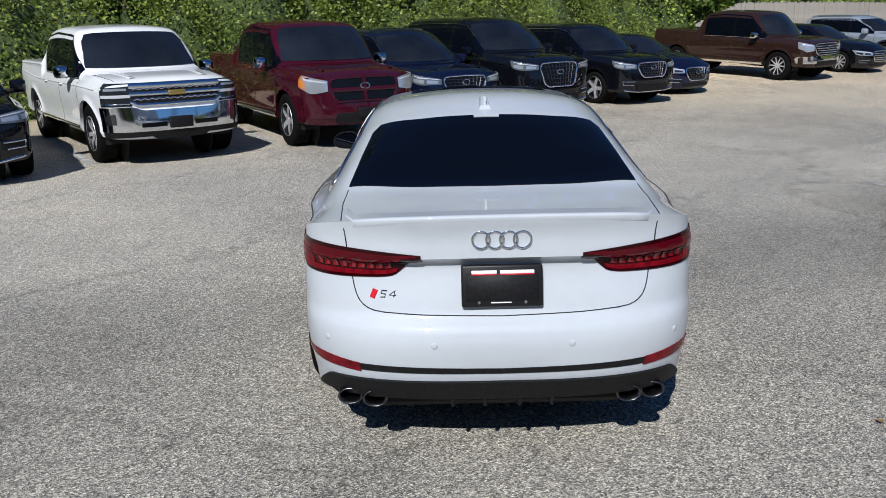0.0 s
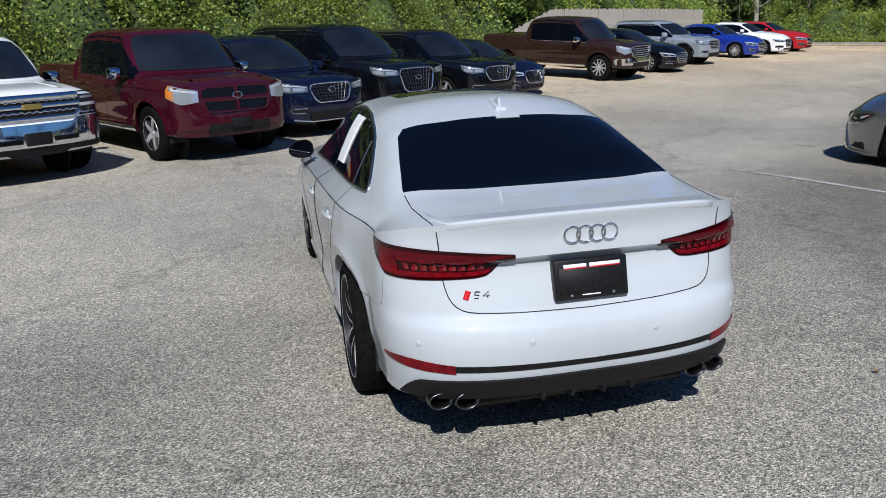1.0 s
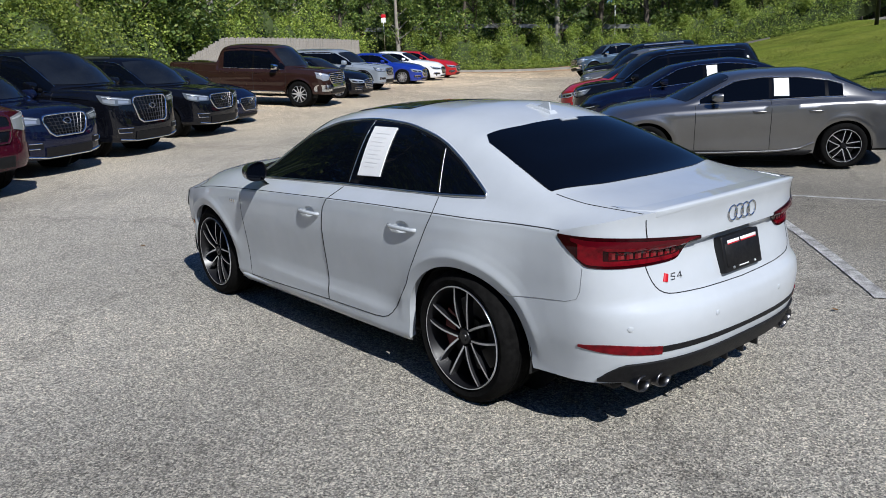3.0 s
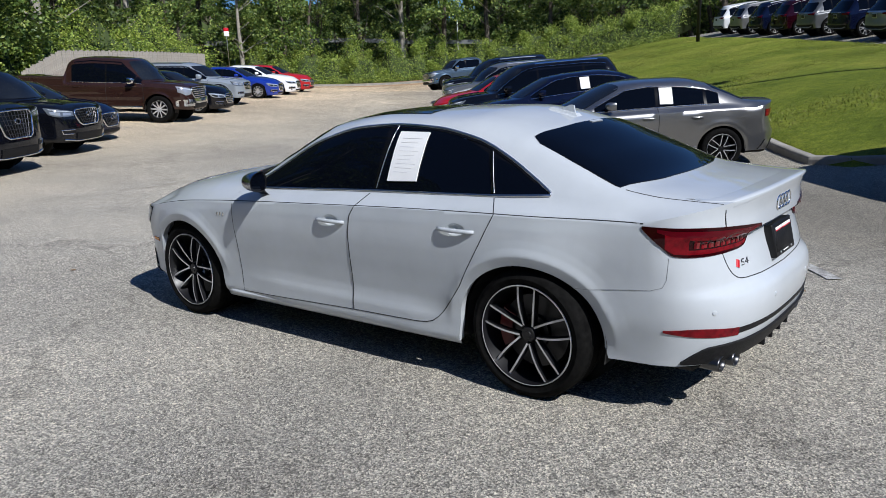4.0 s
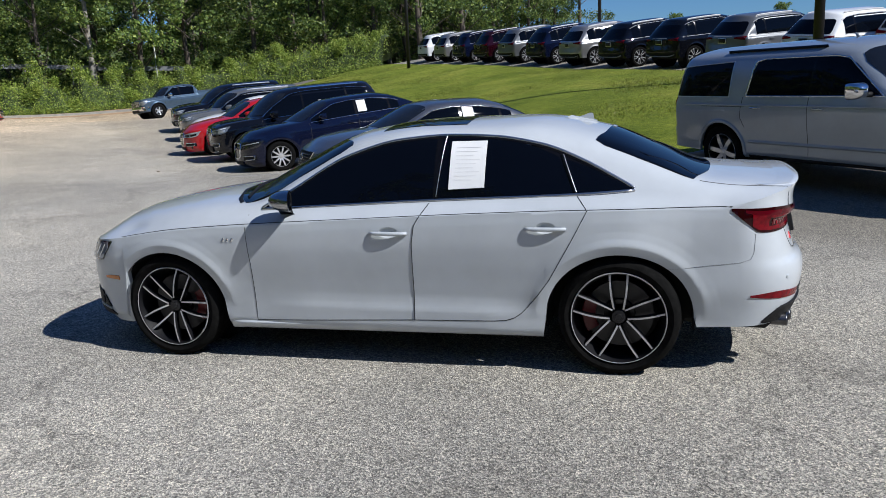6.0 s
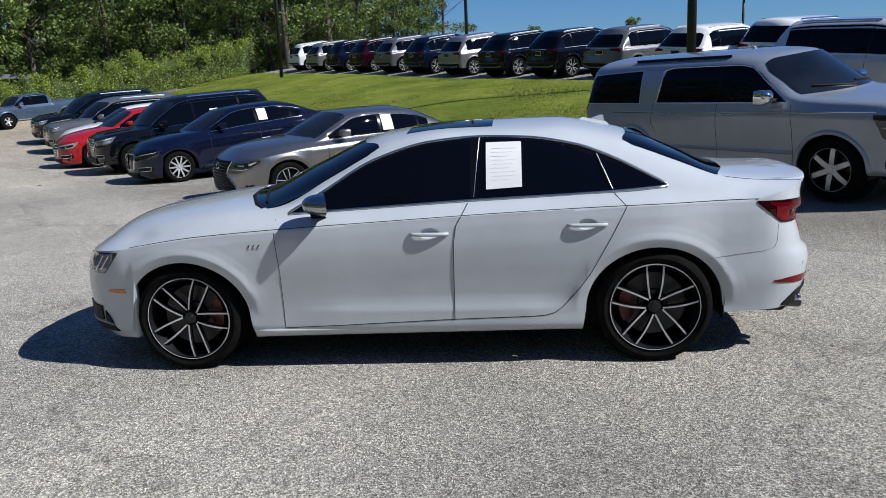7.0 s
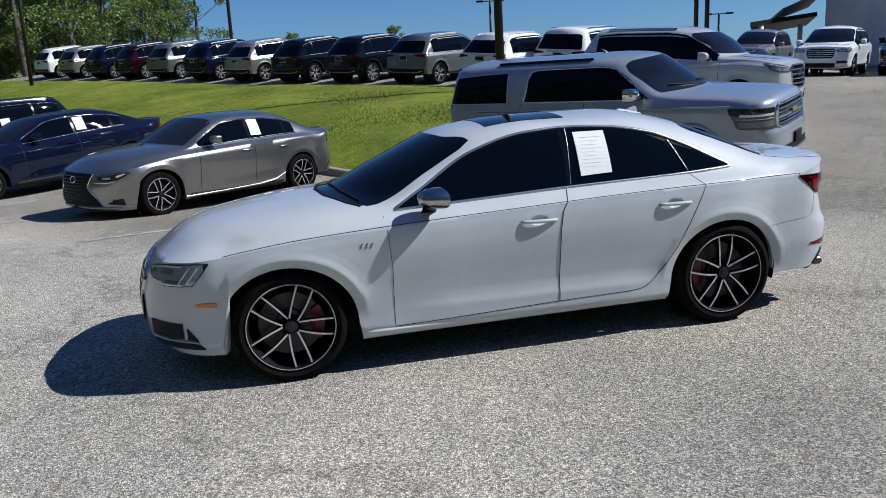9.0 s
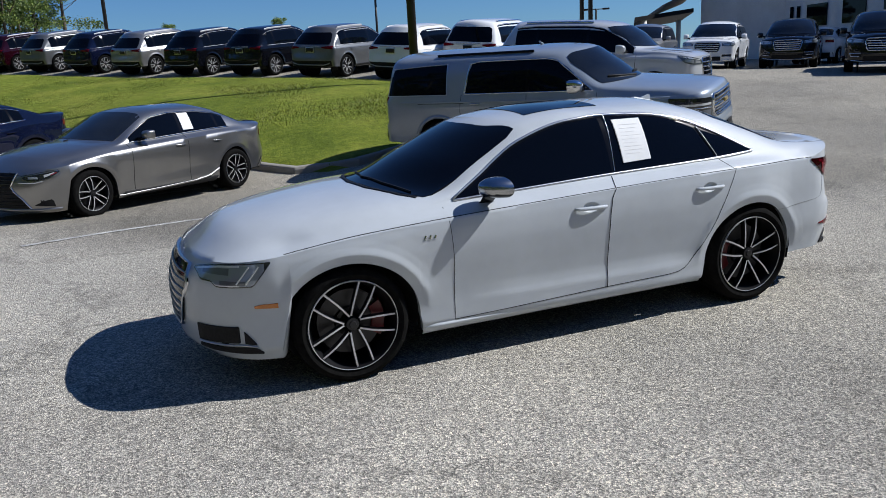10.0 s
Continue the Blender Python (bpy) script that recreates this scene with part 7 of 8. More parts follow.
def sheet_mesh(name, xs, ys, mat, lift=0.0):
    verts = [(x, y, gz(x, y) + lift) for x in xs for y in ys]
    n = len(ys)
    faces = [(i * n + j, (i + 1) * n + j, (i + 1) * n + j + 1, i * n + j + 1) for i in range(len(xs) - 1) for j in range(n - 1)]
    return mesh_of(name, verts, faces, mat)


def spread(lo, hi, step, far):
    return [lo - d for d in far[::-1]] + list(np.arange(lo, hi + 0.01, step)) + [hi + d for d in far]


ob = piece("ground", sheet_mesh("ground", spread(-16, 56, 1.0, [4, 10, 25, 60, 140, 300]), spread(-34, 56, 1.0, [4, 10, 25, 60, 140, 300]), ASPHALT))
tagged(ob, "light grey worn asphalt of a car park", "ground", kind="structure")


def resample(points, n):
    p = np.array(points, float)
    d = np.concatenate(([0], np.cumsum(np.linalg.norm(np.diff(p, axis=0), axis=1))))
    s = np.linspace(0, d[-1], n)
    return np.stack([np.interp(s, d, p[:, k]) for k in range(p.shape[1])], 1)


def strip(name, left, right, n, m, lift, mat, swell=0.0):
    """A sheet over the ground between two lines of points, its rim let into the ground."""
    a, b = resample(left, n + 1), resample(right, n + 1)
    verts, faces = [], []
    for i in range(n + 1):
        for j in range(m + 1):
            p = a[i] + (b[i] - a[i]) * j / m
            rim = j in (0, m) or i in (0, n)
            z = gz(*p) + (-0.04 if rim else lift + swell * math.sin(math.pi * j / m) + 0.05 * noise.noise((p[0] * 0.35, p[1] * 0.35, 0)) * (lift > 0.05))
            verts.append((p[0], p[1], z))
    w = m + 1
    for i in range(n):
        for j in range(m):
            faces.append((i * w + j, (i + 1) * w + j, (i + 1) * w + j + 1, i * w + j + 1))
    return piece(name, mesh_of(name, verts, faces, mat))


BANK_LOW = [(9.6, -2.7), (9.2, -1.6), (9.1, -0.8), (9.4, -0.2), (10.3, 0.55), (12.8, 2.6), (20, 9.0), (30, 17.5), (41, 25)]
BANK_HIGH = [(13.9, -6.1), (16.0, -5.7), (19.0, -4.4), (22.4, -1.7), (32.7, 5.6), (40.0, 10.9), (49, 18)]
tagged(strip("grass_bank", BANK_LOW, BANK_HIGH, 90, 30, 0.11, LAWN, 0.12), "sunlit mown green grass bank", "grass", kind="structure")
FAR_KERB = [(32.5, 46.0), (37.5, 42.0), (43.0, 36.5), (47.5, 30.5), (48.5, 23.0)]
WOOD_EDGE = [(-20, -2), (-14.5, 6.5), (-9.6, 11.2), (-5.5, 14.2), (-1.5, 18.0), (2.5, 21.4), (6.5, 25.0), (9.5, 29.2)]
tagged(strip("clay_wash", [(x - 1.6, y - 1.4) for x, y in FAR_KERB], [(x - 0.25, y - 0.2) for x, y in FAR_KERB], 30, 4, 0.012, STRAW), "orange clay washed over the asphalt before the far kerb", "ground", kind="structure")
tagged(strip("straw_bed", FAR_KERB, [(x + 1.5, y + 1.3) for x, y in FAR_KERB], 30, 4, 0.06, STRAW), "orange-brown pine straw bed along the far kerb", "ground", kind="structure")
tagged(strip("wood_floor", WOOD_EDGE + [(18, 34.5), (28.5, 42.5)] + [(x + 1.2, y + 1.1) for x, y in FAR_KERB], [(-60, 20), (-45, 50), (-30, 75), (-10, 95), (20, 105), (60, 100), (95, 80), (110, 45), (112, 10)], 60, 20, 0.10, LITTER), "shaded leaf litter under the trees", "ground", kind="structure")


def kerb(name, points, n, label):
    """A concrete kerb: a real step with a rounded nose, in separate stones."""
    p = resample(points, n + 1)
    root = new(name)
    for i in range(n):
        a, b = Vector(p[i]), Vector(p[i + 1])
        d = (b - a)
        s = Vector((-d.y, d.x)).normalized()
        g = 0.006 / d.length
        bm = bmesh.new()
        rows = []
        for t in (g, 0.5, 1 - g):
            c = a + d * t
            z = gz(c.x, c.y)
            rows.append([bm.verts.new((c.x + s.x * o, c.y + s.y * o, z + h)) for o, h in ((0, -0.05), (0, 0.10), (-0.015, 0.135), (-0.04, 0.15), (-0.16, 0.15), (-0.16, -0.05))])
        for r0, r1 in zip(rows[:-1], rows[1:]):
            for j in range(5):
                bm.faces.new((r0[j], r1[j], r1[j + 1], r0[j + 1]))
        bm.faces.new(rows[0])
        bm.faces.new(rows[-1])
        bmesh.ops.recalc_face_normals(bm, faces=bm.faces)
        part("kerb_stone", bm, CONCRETE, root, smooth=False)
    tagged(root, label, "kerb", kind="structure")


kerb("kerb", BANK_LOW, 34, "pale concrete kerb along the grass bank")
kerb("kerb", FAR_KERB, 14, "pale concrete kerb at the far end")


def line(a, b, width=0.10):
    """A painted bay line, a little worn, following the ground."""
    n = max(4, int((Vector(b) - Vector(a)).length / 0.12))
    d = (Vector(b) - Vector(a)).normalized()
    s = Vector((-d.y, d.x))
    verts, faces = [], []
    for k in range(n + 1):
        c = Vector(a) + (Vector(b) - Vector(a)) * k / n
        for o in (-1, 1):
            q = c + s * o * width / 2 * (1 + 0.12 * noise.noise((c.x * 7, c.y * 7, o)))
            verts.append((q.x, q.y, gz(q.x, q.y) + 0.006))
    for k in range(n):
        faces.append((2 * k, 2 * k + 1, 2 * k + 3, 2 * k + 2))
    ob = piece("bay_line", mesh_of("bay_line", verts, faces, LINE))
    tagged(ob, "worn white painted bay line on asphalt", "road marking", "bay lines", "structure")


h304 = Vector((math.cos(radians(304)), math.sin(radians(304))))
for k in range(-2, 13):
    c = Vector((-3.03, 7.87)) + Vector((math.cos(radians(41)), math.sin(radians(41)))) * 3.0 * k
    line(c, c - h304 * 5.0)
for k in range(0, 8):
    c = Vector((4.72, 3.72)) + Vector((2.35, 1.80)) * k
    line(c, c + Vector((0.405, -0.914)) * 4.8, 0.09)
line((5.48, 0.44), (2.2, -2.2), 0.11)


# ---- woods, undergrowth ----
def leaf_material(name, stops, shine=0.5):
    """Leaves: each its own green, partly letting the light through."""
    m = bpy.data.materials.new(name)
    m.use_nodes = True
    nt = m.node_tree
    b = nt.nodes["Principled BSDF"]
    geo = nt.nodes.new("ShaderNodeNewGeometry")
    info = nt.nodes.new("ShaderNodeObjectInfo")
    r = ramp(m, stops)
    nt.links.new(geo.outputs["Random Per Island"], r.inputs["Fac"])
    hsv = nt.nodes.new("ShaderNodeHueSaturation")
    nt.links.new(r.outputs["Color"], hsv.inputs["Color"])
    mul = nt.nodes.new("ShaderNodeMapRange")
    mul.inputs["To Min"].default_value, mul.inputs["To Max"].default_value = 0.75, 1.25
    nt.links.new(info.outputs["Random"], mul.inputs["Value"])
    nt.links.new(mul.outputs["Result"], hsv.inputs["Value"])
    nt.links.new(hsv.outputs["Color"], b.inputs["Base Color"])
    b.inputs["Roughness"].default_value = shine
    tr = nt.nodes.new("ShaderNodeBsdfTranslucent")
    nt.links.new(hsv.outputs["Color"], tr.inputs["Color"])
    mix = nt.nodes.new("ShaderNodeMixShader")
    mix.inputs["Fac"].default_value = 0.34
    nt.links.new(b.outputs["BSDF"], mix.inputs[1])
    nt.links.new(tr.outputs["BSDF"], mix.inputs[2])
    nt.links.new(mix.outputs["Shader"], nt.nodes["Material Output"].inputs["Surface"])
    return m


LEAVES = leaf_material("tree leaves", [(0.0, (0.040, 0.074, 0.020)), (0.45, (0.105, 0.172, 0.035)), (0.8, (0.205, 0.28, 0.058)), (1.0, (0.32, 0.36, 0.09))])
VINES = leaf_material("vine leaves", [(0.0, (0.09, 0.14, 0.023)), (0.35, (0.20, 0.29, 0.046)), (0.75, (0.33, 0.42, 0.068)), (1.0, (0.48, 0.52, 0.12))])
BARK = mottled(material("bark", (0.1, 0.08, 0.06), 0.95), 6.0, (0.045, 0.036, 0.028), (0.14, 0.115, 0.09), 0.8)
PALEBARK = mottled(material("pale bark", (0.3, 0.28, 0.24), 0.95), 5.0, (0.20, 0.18, 0.15), (0.36, 0.33, 0.29), 0.8)
# Core green darkened: the shade between the leaves is put into its colour.
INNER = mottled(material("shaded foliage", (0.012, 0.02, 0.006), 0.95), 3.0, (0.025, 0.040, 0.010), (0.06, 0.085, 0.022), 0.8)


def leaf_cloud(centres, sizes, rng, up=0.25):
    """Folded diamond leaves at the given places: vertices and faces."""
    n = len(centres)
    d = rng.normal(size=(n, 3))
    d[:, 2] = d[:, 2] * 0.7 - up
    d /= np.linalg.norm(d, axis=1)[:, None]
    s = np.cross(d, rng.normal(size=(n, 3)))
    s /= np.linalg.norm(s, axis=1)[:, None]
    u = np.cross(s, d)
    sz = sizes[:, None]
    base, tip = centres - d * sz * 0.5, centres + d * sz * 0.5
    le, ri = centres + s * sz * 0.30 + u * sz * 0.10, centres - s * sz * 0.30 + u * sz * 0.10
    v = np.stack((base, le, tip, ri), 1).reshape(-1, 3)
    k = np.arange(n) * 4
    f = np.concatenate((np.stack((k, k + 1, k + 2), 1), np.stack((k, k + 2, k + 3), 1)))
    return v, f


def quick_mesh(name, v, f, mat):
    me = bpy.data.meshes.new(name)
    me.vertices.add(len(v))
    me.vertices.foreach_set("co", np.asarray(v, dtype=np.float32).ravel())
    me.loops.add(f.size)
    me.loops.foreach_set("vertex_index", f.astype(np.int32).ravel())
    me.polygons.add(len(f))
    me.polygons.foreach_set("loop_start", np.arange(0, f.size, f.shape[1], dtype=np.int32))
    me.update(calc_edges=True)
    me.validate()
    me.materials.append(mat)
    return me


def limb(bm, a, b, r0, r1, bend, rng, sides=7, n=4):
    """A tapered, bent stem."""
    a, b = np.array(a, float), np.array(b, float)
    off = rng.normal(size=3) * bend
    prev = None
    for k in range(n + 1):
        t = k / n
        c = a + (b - a) * t + off * math.sin(math.pi * t)
        r = r0 + (r1 - r0) * t
        ring = [bm.verts.new((c[0] + r * math.cos(q), c[1] + r * math.sin(q), c[2])) for q in np.linspace(0, 2 * math.pi, sides, endpoint=False)]
        if prev:
            for j in range(sides):
                bm.faces.new((prev[j], prev[(j + 1) % sides], ring[(j + 1) % sides], ring[j]))
        prev = ring


def tree(seed, height, spread_r, low, bark, leaf_size=0.235, count=6400):
    """A broadleaf tree: trunk with limbs, and a ragged crown of small leaves in clumps."""
    rng = np.random.default_rng(seed)
    root = new("tree")
    bm = bmesh.new()
    limb(bm, (0, 0, -0.4), (0, 0, height * 0.82), 0.13 + height * 0.011, 0.05, 0.25, rng, 9, 7)
    clumps = []
    for k in range(52):
        t = rng.random() ** 0.8
        z = low + (height - low) * t
        r = spread_r * (0.35 + 0.9 * math.sin(math.pi * min(1, 0.12 + 0.86 * t)) ** 0.8) * (0.35 + 0.75 * rng.random() ** 0.5)
        a = rng.random() * 2 * math.pi
        clumps.append((r * math.cos(a), r * math.sin(a), z, 0.40 + 0.62 * rng.random()))
    for c in clumps[:16]:
        limb(bm, (0, 0, max(low * 0.7, c[2] - 1.2 - 0.3 * math.hypot(c[0], c[1]))), c[:3], 0.07, 0.02, 0.15, rng, 6, 3)
    part("trunk", bm, bark, root, "", True)
    pick = rng.integers(0, len(clumps), count)
    cl = np.array(clumps)[pick]
    d = rng.normal(size=(count, 3))
    d /= np.linalg.norm(d, axis=1)[:, None]
    pos = cl[:, :3] + d * (cl[:, 3:] * rng.random((count, 1)) ** 0.4) * np.array((1.15, 1.15, 0.75))
    v, f = leaf_cloud(pos, leaf_size * (0.6 + 0.8 * rng.random(count)), rng)
    piece("crown", quick_mesh("crown", v, f, LEAVES), root, "")
    return root


WOODS = "trees of the wood round the lot"
KINDS = [tree(11, 13, 2.9, 2.2, BARK), tree(12, 16, 3.2, 3.5, PALEBARK), tree(13, 11, 2.7, 1.4, BARK), tree(14, 18, 3.3, 5.0, BARK), tree(15, 9, 2.5, 0.9, BARK)]
WORDS = ["tall leafy green broadleaf tree at the edge of the wood", "tall tree with a pale trunk and green crown", "dense leafy green tree low to the ground", "tall dark tree with a high green crown", "young bushy green tree"]
for kx, k in enumerate(KINDS):
    tagged(k, WORDS[kx], "tree", WOODS)
rng = np.random.default_rng(5)
# Unseen up to (-25, 5): added to darken reflections in glass and paint.
BELT = [(20, -42), (2, -40), (-16, -34), (-28, -24), (-31, -8), (-25, 5), (-15, 14), (-8, 19), (-2, 23.5), (4, 29), (9, 34), (18, 39.5), (31, 52), (40, 48), (48, 42), (53.5, 34), (57, 25), (62, 16), (70, 10.5), (78, 5.5)]
placed = []
used = set()
for row, (shift, gap) in enumerate(((1.0, 3.6), (5.0, 3.9), (10.0, 4.6), (17.0, 5.6))):
    length = sum(math.dist(a, b) for a, b in zip(BELT[:-1], BELT[1:]))
    p = resample(BELT, int(length / gap))
    for i in range(len(p)):
        a, b = p[max(i - 1, 0)], p[min(i + 1, len(p) - 1)]
        n = np.array((-(b - a)[1], (b - a)[0]))
        n /= np.linalg.norm(n)
        q = p[i] + n * (shift + rng.uniform(-1.2, 1.2)) + rng.uniform(-0.8, 0.8, 2)
        if row > 0 and q[0] < -12 and q[1] < 2:
            continue
        kind = int(rng.choice([0, 2, 4, 0, 1] if row < 1 else [0, 1, 2, 3, 3]))
        if q[0] > 50 and kind in (1, 3):
            kind = 2
        placed.append((q[0], q[1], kind, rng.uniform(0, 360), rng.uniform(0.85, 1.2) * (0.92 if q[0] > 58 else 1.0)))
for x, y, kind, turn, scale in placed:
    m = pose(x, y, gz(x, y), 0, 0, turn) @ Matrix.Scale(scale, 4)
    if kind not in used:
        used.add(kind)
        KINDS[kind].matrix_basis = m
    else:
        c = copy_thing(KINDS[kind], Matrix())
        c.matrix_basis = m


for x, y, s in ((63.7, -10.7, 0.36), (64.6, -12.2, 0.26), (82.0, -2.6, 0.42), (84.0, -4.4, 0.36), (82.5, -6.8, 0.30)):
    c = copy_thing(KINDS[4], Matrix())
    c.matrix_basis = pose(x, y, gz(x, y), 0, 0, 40 * s * x) @ Matrix.Scale(s, 4)
    tagged(c, "small far tree on the skyline", "tree", WOODS)


def thicket(name, edge, depth, height, count, leaf, seed, label, mat=VINES):
    """Undergrowth along a line: a lumpy core, shade put into its dark colour, covered by a coat of leaves with an
    uneven top.
    """
    rng = np.random.default_rng(seed)
    p = resample(edge, 160)
    d = np.gradient(p, axis=0)
    nrm = np.stack((-d[:, 1], d[:, 0]), 1)
    nrm /= np.linalg.norm(nrm, axis=1)[:, None]

    def top(s, w):
        x = s * 0.55
        return height * (0.42 + 0.75 * noise.noise((x * 0.42, w * 0.9, seed)) + 0.6 * abs(noise.noise((x * 1.5, w * 1.9, seed + 3))) + 0.45 * min(1, w * 1.6))

    prof = np.linspace(0, 1, 9)
    verts, faces = [], []
    for i in range(len(p)):
        for j, w in enumerate(prof):
            q = p[i] + nrm[i] * (0.3 + depth * w * 0.9)
            z = gz(*q) + max(0.0, top(i, w)) * 0.82 * (min(1, w * 3.2) if w < 0.9 else 0.3)
            verts.append((q[0], q[1], z - 0.1))
    for i in range(len(p) - 1):
        for j in range(8):
            faces.append((i * 9 + j, (i + 1) * 9 + j, (i + 1) * 9 + j + 1, i * 9 + j + 1))
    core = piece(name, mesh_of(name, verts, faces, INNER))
    tagged(core, label, "undergrowth", kind="stuff")
    s = rng.random(count) * (len(p) - 1)
    w = rng.random(count) ** 1.7
    k = s.astype(int)
    base = p[k] + (p[np.minimum(k + 1, len(p) - 1)] - p[k]) * (s - k)[:, None] + nrm[k] * (0.2 + depth * w * 0.9)[:, None]
    z = np.empty(count)
    for i in range(count):
        t = max(0.15, top(s[i], w[i])) * min(1.0, 0.25 + w[i] * 3.2)
        z[i] = gz(*base[i]) + t * (1 - 0.55 * rng.random() ** 1.6) if w[i] > 0.18 else gz(*base[i]) + t * rng.random() ** 0.7
    jit = rng.normal(size=(count, 3)) * 0.13
    places = np.column_stack((base, z)) + jit
    # shrubs that stand out of the tangle
    shrubs = max(8, count // 1100)
    for _ in range(shrubs):
        i, w0 = int(rng.integers(2, len(p) - 3)), 0.15 + 0.8 * rng.random()
        c = p[i] + nrm[i] * depth * w0 * 0.9
        r = (0.35 + 0.65 * rng.random()) * min(1.5, height * 0.4)
        top_z = gz(*c) + max(0.3, top(i, w0)) * (0.55 + 0.45 * min(1.0, w0 * 2)) + r * rng.uniform(-0.2, 0.55)
        pick = rng.integers(0, count, 620)
        d = rng.normal(size=(620, 3))
        d *= (r * rng.random(620) ** 0.35 / np.linalg.norm(d, axis=1))[:, None]
        places[pick] = np.array((c[0], c[1], top_z - r * 0.3)) + d * np.array((0.9, 0.9, 1.15))
    v, f = leaf_cloud(places, leaf * (0.6 + 0.9 * rng.random(count)), rng, 0.1)
    piece("leaves", quick_mesh("leaves", v, f, mat), core, "bright green vine leaves")


thicket("undergrowth", WOOD_EDGE, 4.0, 2.9, 125000, 0.092, 3, "tangled bright green vines and bushes behind the parked cars")
thicket("undergrowth", [(9.0, 31.0), (18, 36.5), (28, 42.5), (33, 46)], 4.0, 3.2, 34000, 0.13, 4, "green bushes behind the wooden fence")
thicket("undergrowth", [(x + 1.2, y + 1.1) for x, y in FAR_KERB] + [(50.5, 18.5)], 5.5, 2.1, 80000, 0.115, 6, "tangled bright green vines at the far end of the lot")


# The stretch up to (-38, 20) is unseen, added to close off reflections.
thicket("far_wood", [(34, -70), (0, -66), (-34, -52), (-52, -25), (-50, 0), (-38, 20), (-22, 34), (-4, 48), (14, 58), (32, 70), (50, 66), (64, 56), (72, 42), (80, 27), (92, 14)], 9.0, 12.0, 26000, 0.85, 8, "dark green mass of the wood behind the first trees", LEAVES)


def blades():
    """Grass tufts on the bank."""
    rng = np.random.default_rng(9)
    n = 80000
    a, b = resample(BANK_LOW, 91), resample(BANK_HIGH, 91)
    t, w = rng.random(n) ** 1.5 * 0.98 + 0.01, rng.random(n) * 0.96 + 0.02
    k = np.minimum((t * 90).astype(int), 89)
    f = (t * 90 - k)[:, None]
    p = (a[k] + (a[k + 1] - a[k]) * f) * (1 - w[:, None]) + (b[k] + (b[k + 1] - b[k]) * f) * w[:, None]
    z = np.array([gz(*q) for q in p]) + 0.09 + 0.12 * np.sin(np.pi * w)
    h = 0.02 + 0.035 * rng.random(n)
    d = rng.normal(size=(n, 2)) * 0.03
    s = rng.normal(size=(n, 2))
    s /= np.linalg.norm(s, axis=1)[:, None]
    s *= 0.012
    v = np.stack((np.column_stack((p - s, z)), np.column_stack((p + s, z)), np.column_stack((p + d, z + h))), 1).reshape(-1, 3)
    q = np.arange(n) * 3
    ob = piece("grass_blades", quick_mesh("grass_blades", v, np.stack((q, q + 1, q + 2), 1), BLADE))
    tagged(ob, "short green grass blades on the bank", "grass", kind="stuff")


BLADE = leaf_material("grass blades", [(0.0, (0.12, 0.16, 0.018)), (0.6, (0.21, 0.24, 0.032)), (1.0, (0.33, 0.33, 0.07))])
blades()


# ---- fence, posts, lamps, building ----
FENCE = mottled(material("weathered fence board", (0.3, 0.28, 0.25), 0.95), 2.5, (0.22, 0.20, 0.175), (0.42, 0.39, 0.34), 0.5, 8.0, (40.0, 0.2))
POLE = mottled(material("dark painted steel", (0.02, 0.018, 0.016), 0.55), 4.0, (0.005, 0.005, 0.005), (0.012, 0.011, 0.010), 0.1)


def fence():
    root = new("fence")
    p = resample([(10.6, 29.0), (19.0, 33.5), (25.0, 37.2)], 121)
    rng = np.random.default_rng(2)
    shapes = []
    for k in range(6):
        bm = bmesh.new()
        hh = 2.05 + rng.uniform(-0.04, 0.04)
        box(bm, (-0.066, -0.011, 0.02), (0.066, 0.011, hh), 0.004, 1)
        me = bpy.data.meshes.new("board")
        bm.to_mesh(me)
        bm.free()
        me.materials.append(FENCE)
        shapes.append(me)
    for i in range(len(p) - 1):
        c, d = p[i], p[i + 1] - p[i]
        ob = piece("board", shapes[i % 6], root)
        drop = 0.0 if i > 18 else (18 - i) * 0.045
        ob.matrix_basis = pose(c[0], c[1], gz(*c) + 0.12 - drop, 0, rng.uniform(-0.6, 0.6), math.degrees(math.atan2(d[1], d[0])))
    for i in range(0, len(p) - 1, 14):
        bm = bmesh.new()
        c = p[i]
        box(bm, (c[0] - 0.05, c[1] + 0.03, gz(*c) - 0.2), (c[0] + 0.05, c[1] + 0.13, gz(*c) + (2.0 if i > 18 else 1.2)), 0.006)
        part("post", bm, FENCE, root)
    tagged(root, "weathered grey wooden board fence", "fence", kind="structure")


fence()


def lamp_post(x, y, height, r, label, lean=0.0, head=True, toward=0.0):
    root = new("lamp_post")
    bm = bmesh.new()
    rod(bm, (0, 0, -0.1), (0, 0, height), r, r * 0.8, 14)
    part("post", bm, POLE, root)
    bm = bmesh.new()
    rod(bm, (0, 0, -0.15), (0, 0, 0.12), r * 2.2, r * 2.0, 14)
    part("footing", bm, CONCRETE, root, "round concrete footing")
    if head:
        bm = bmesh.new()
        rod(bm, (-1.0, 0, height - 0.05), (1.0, 0, height - 0.05), 0.05, 0.05, 8)
        part("arm", bm, POLE, root)
        for s in (-1, 1):
            bm = bmesh.new()
            box(bm, (s * 1.0 - 0.35, -0.2, height - 0.14), (s * 1.0 + 0.35, 0.2, height + 0.04), 0.03)
            part("lamp_head", bm, POLE, root, "dark flat lamp head")
    root.matrix_world = pose(x, y, gz(x, y), 0, lean, toward)
    tagged(root, label, "lamp post", "lamp posts")


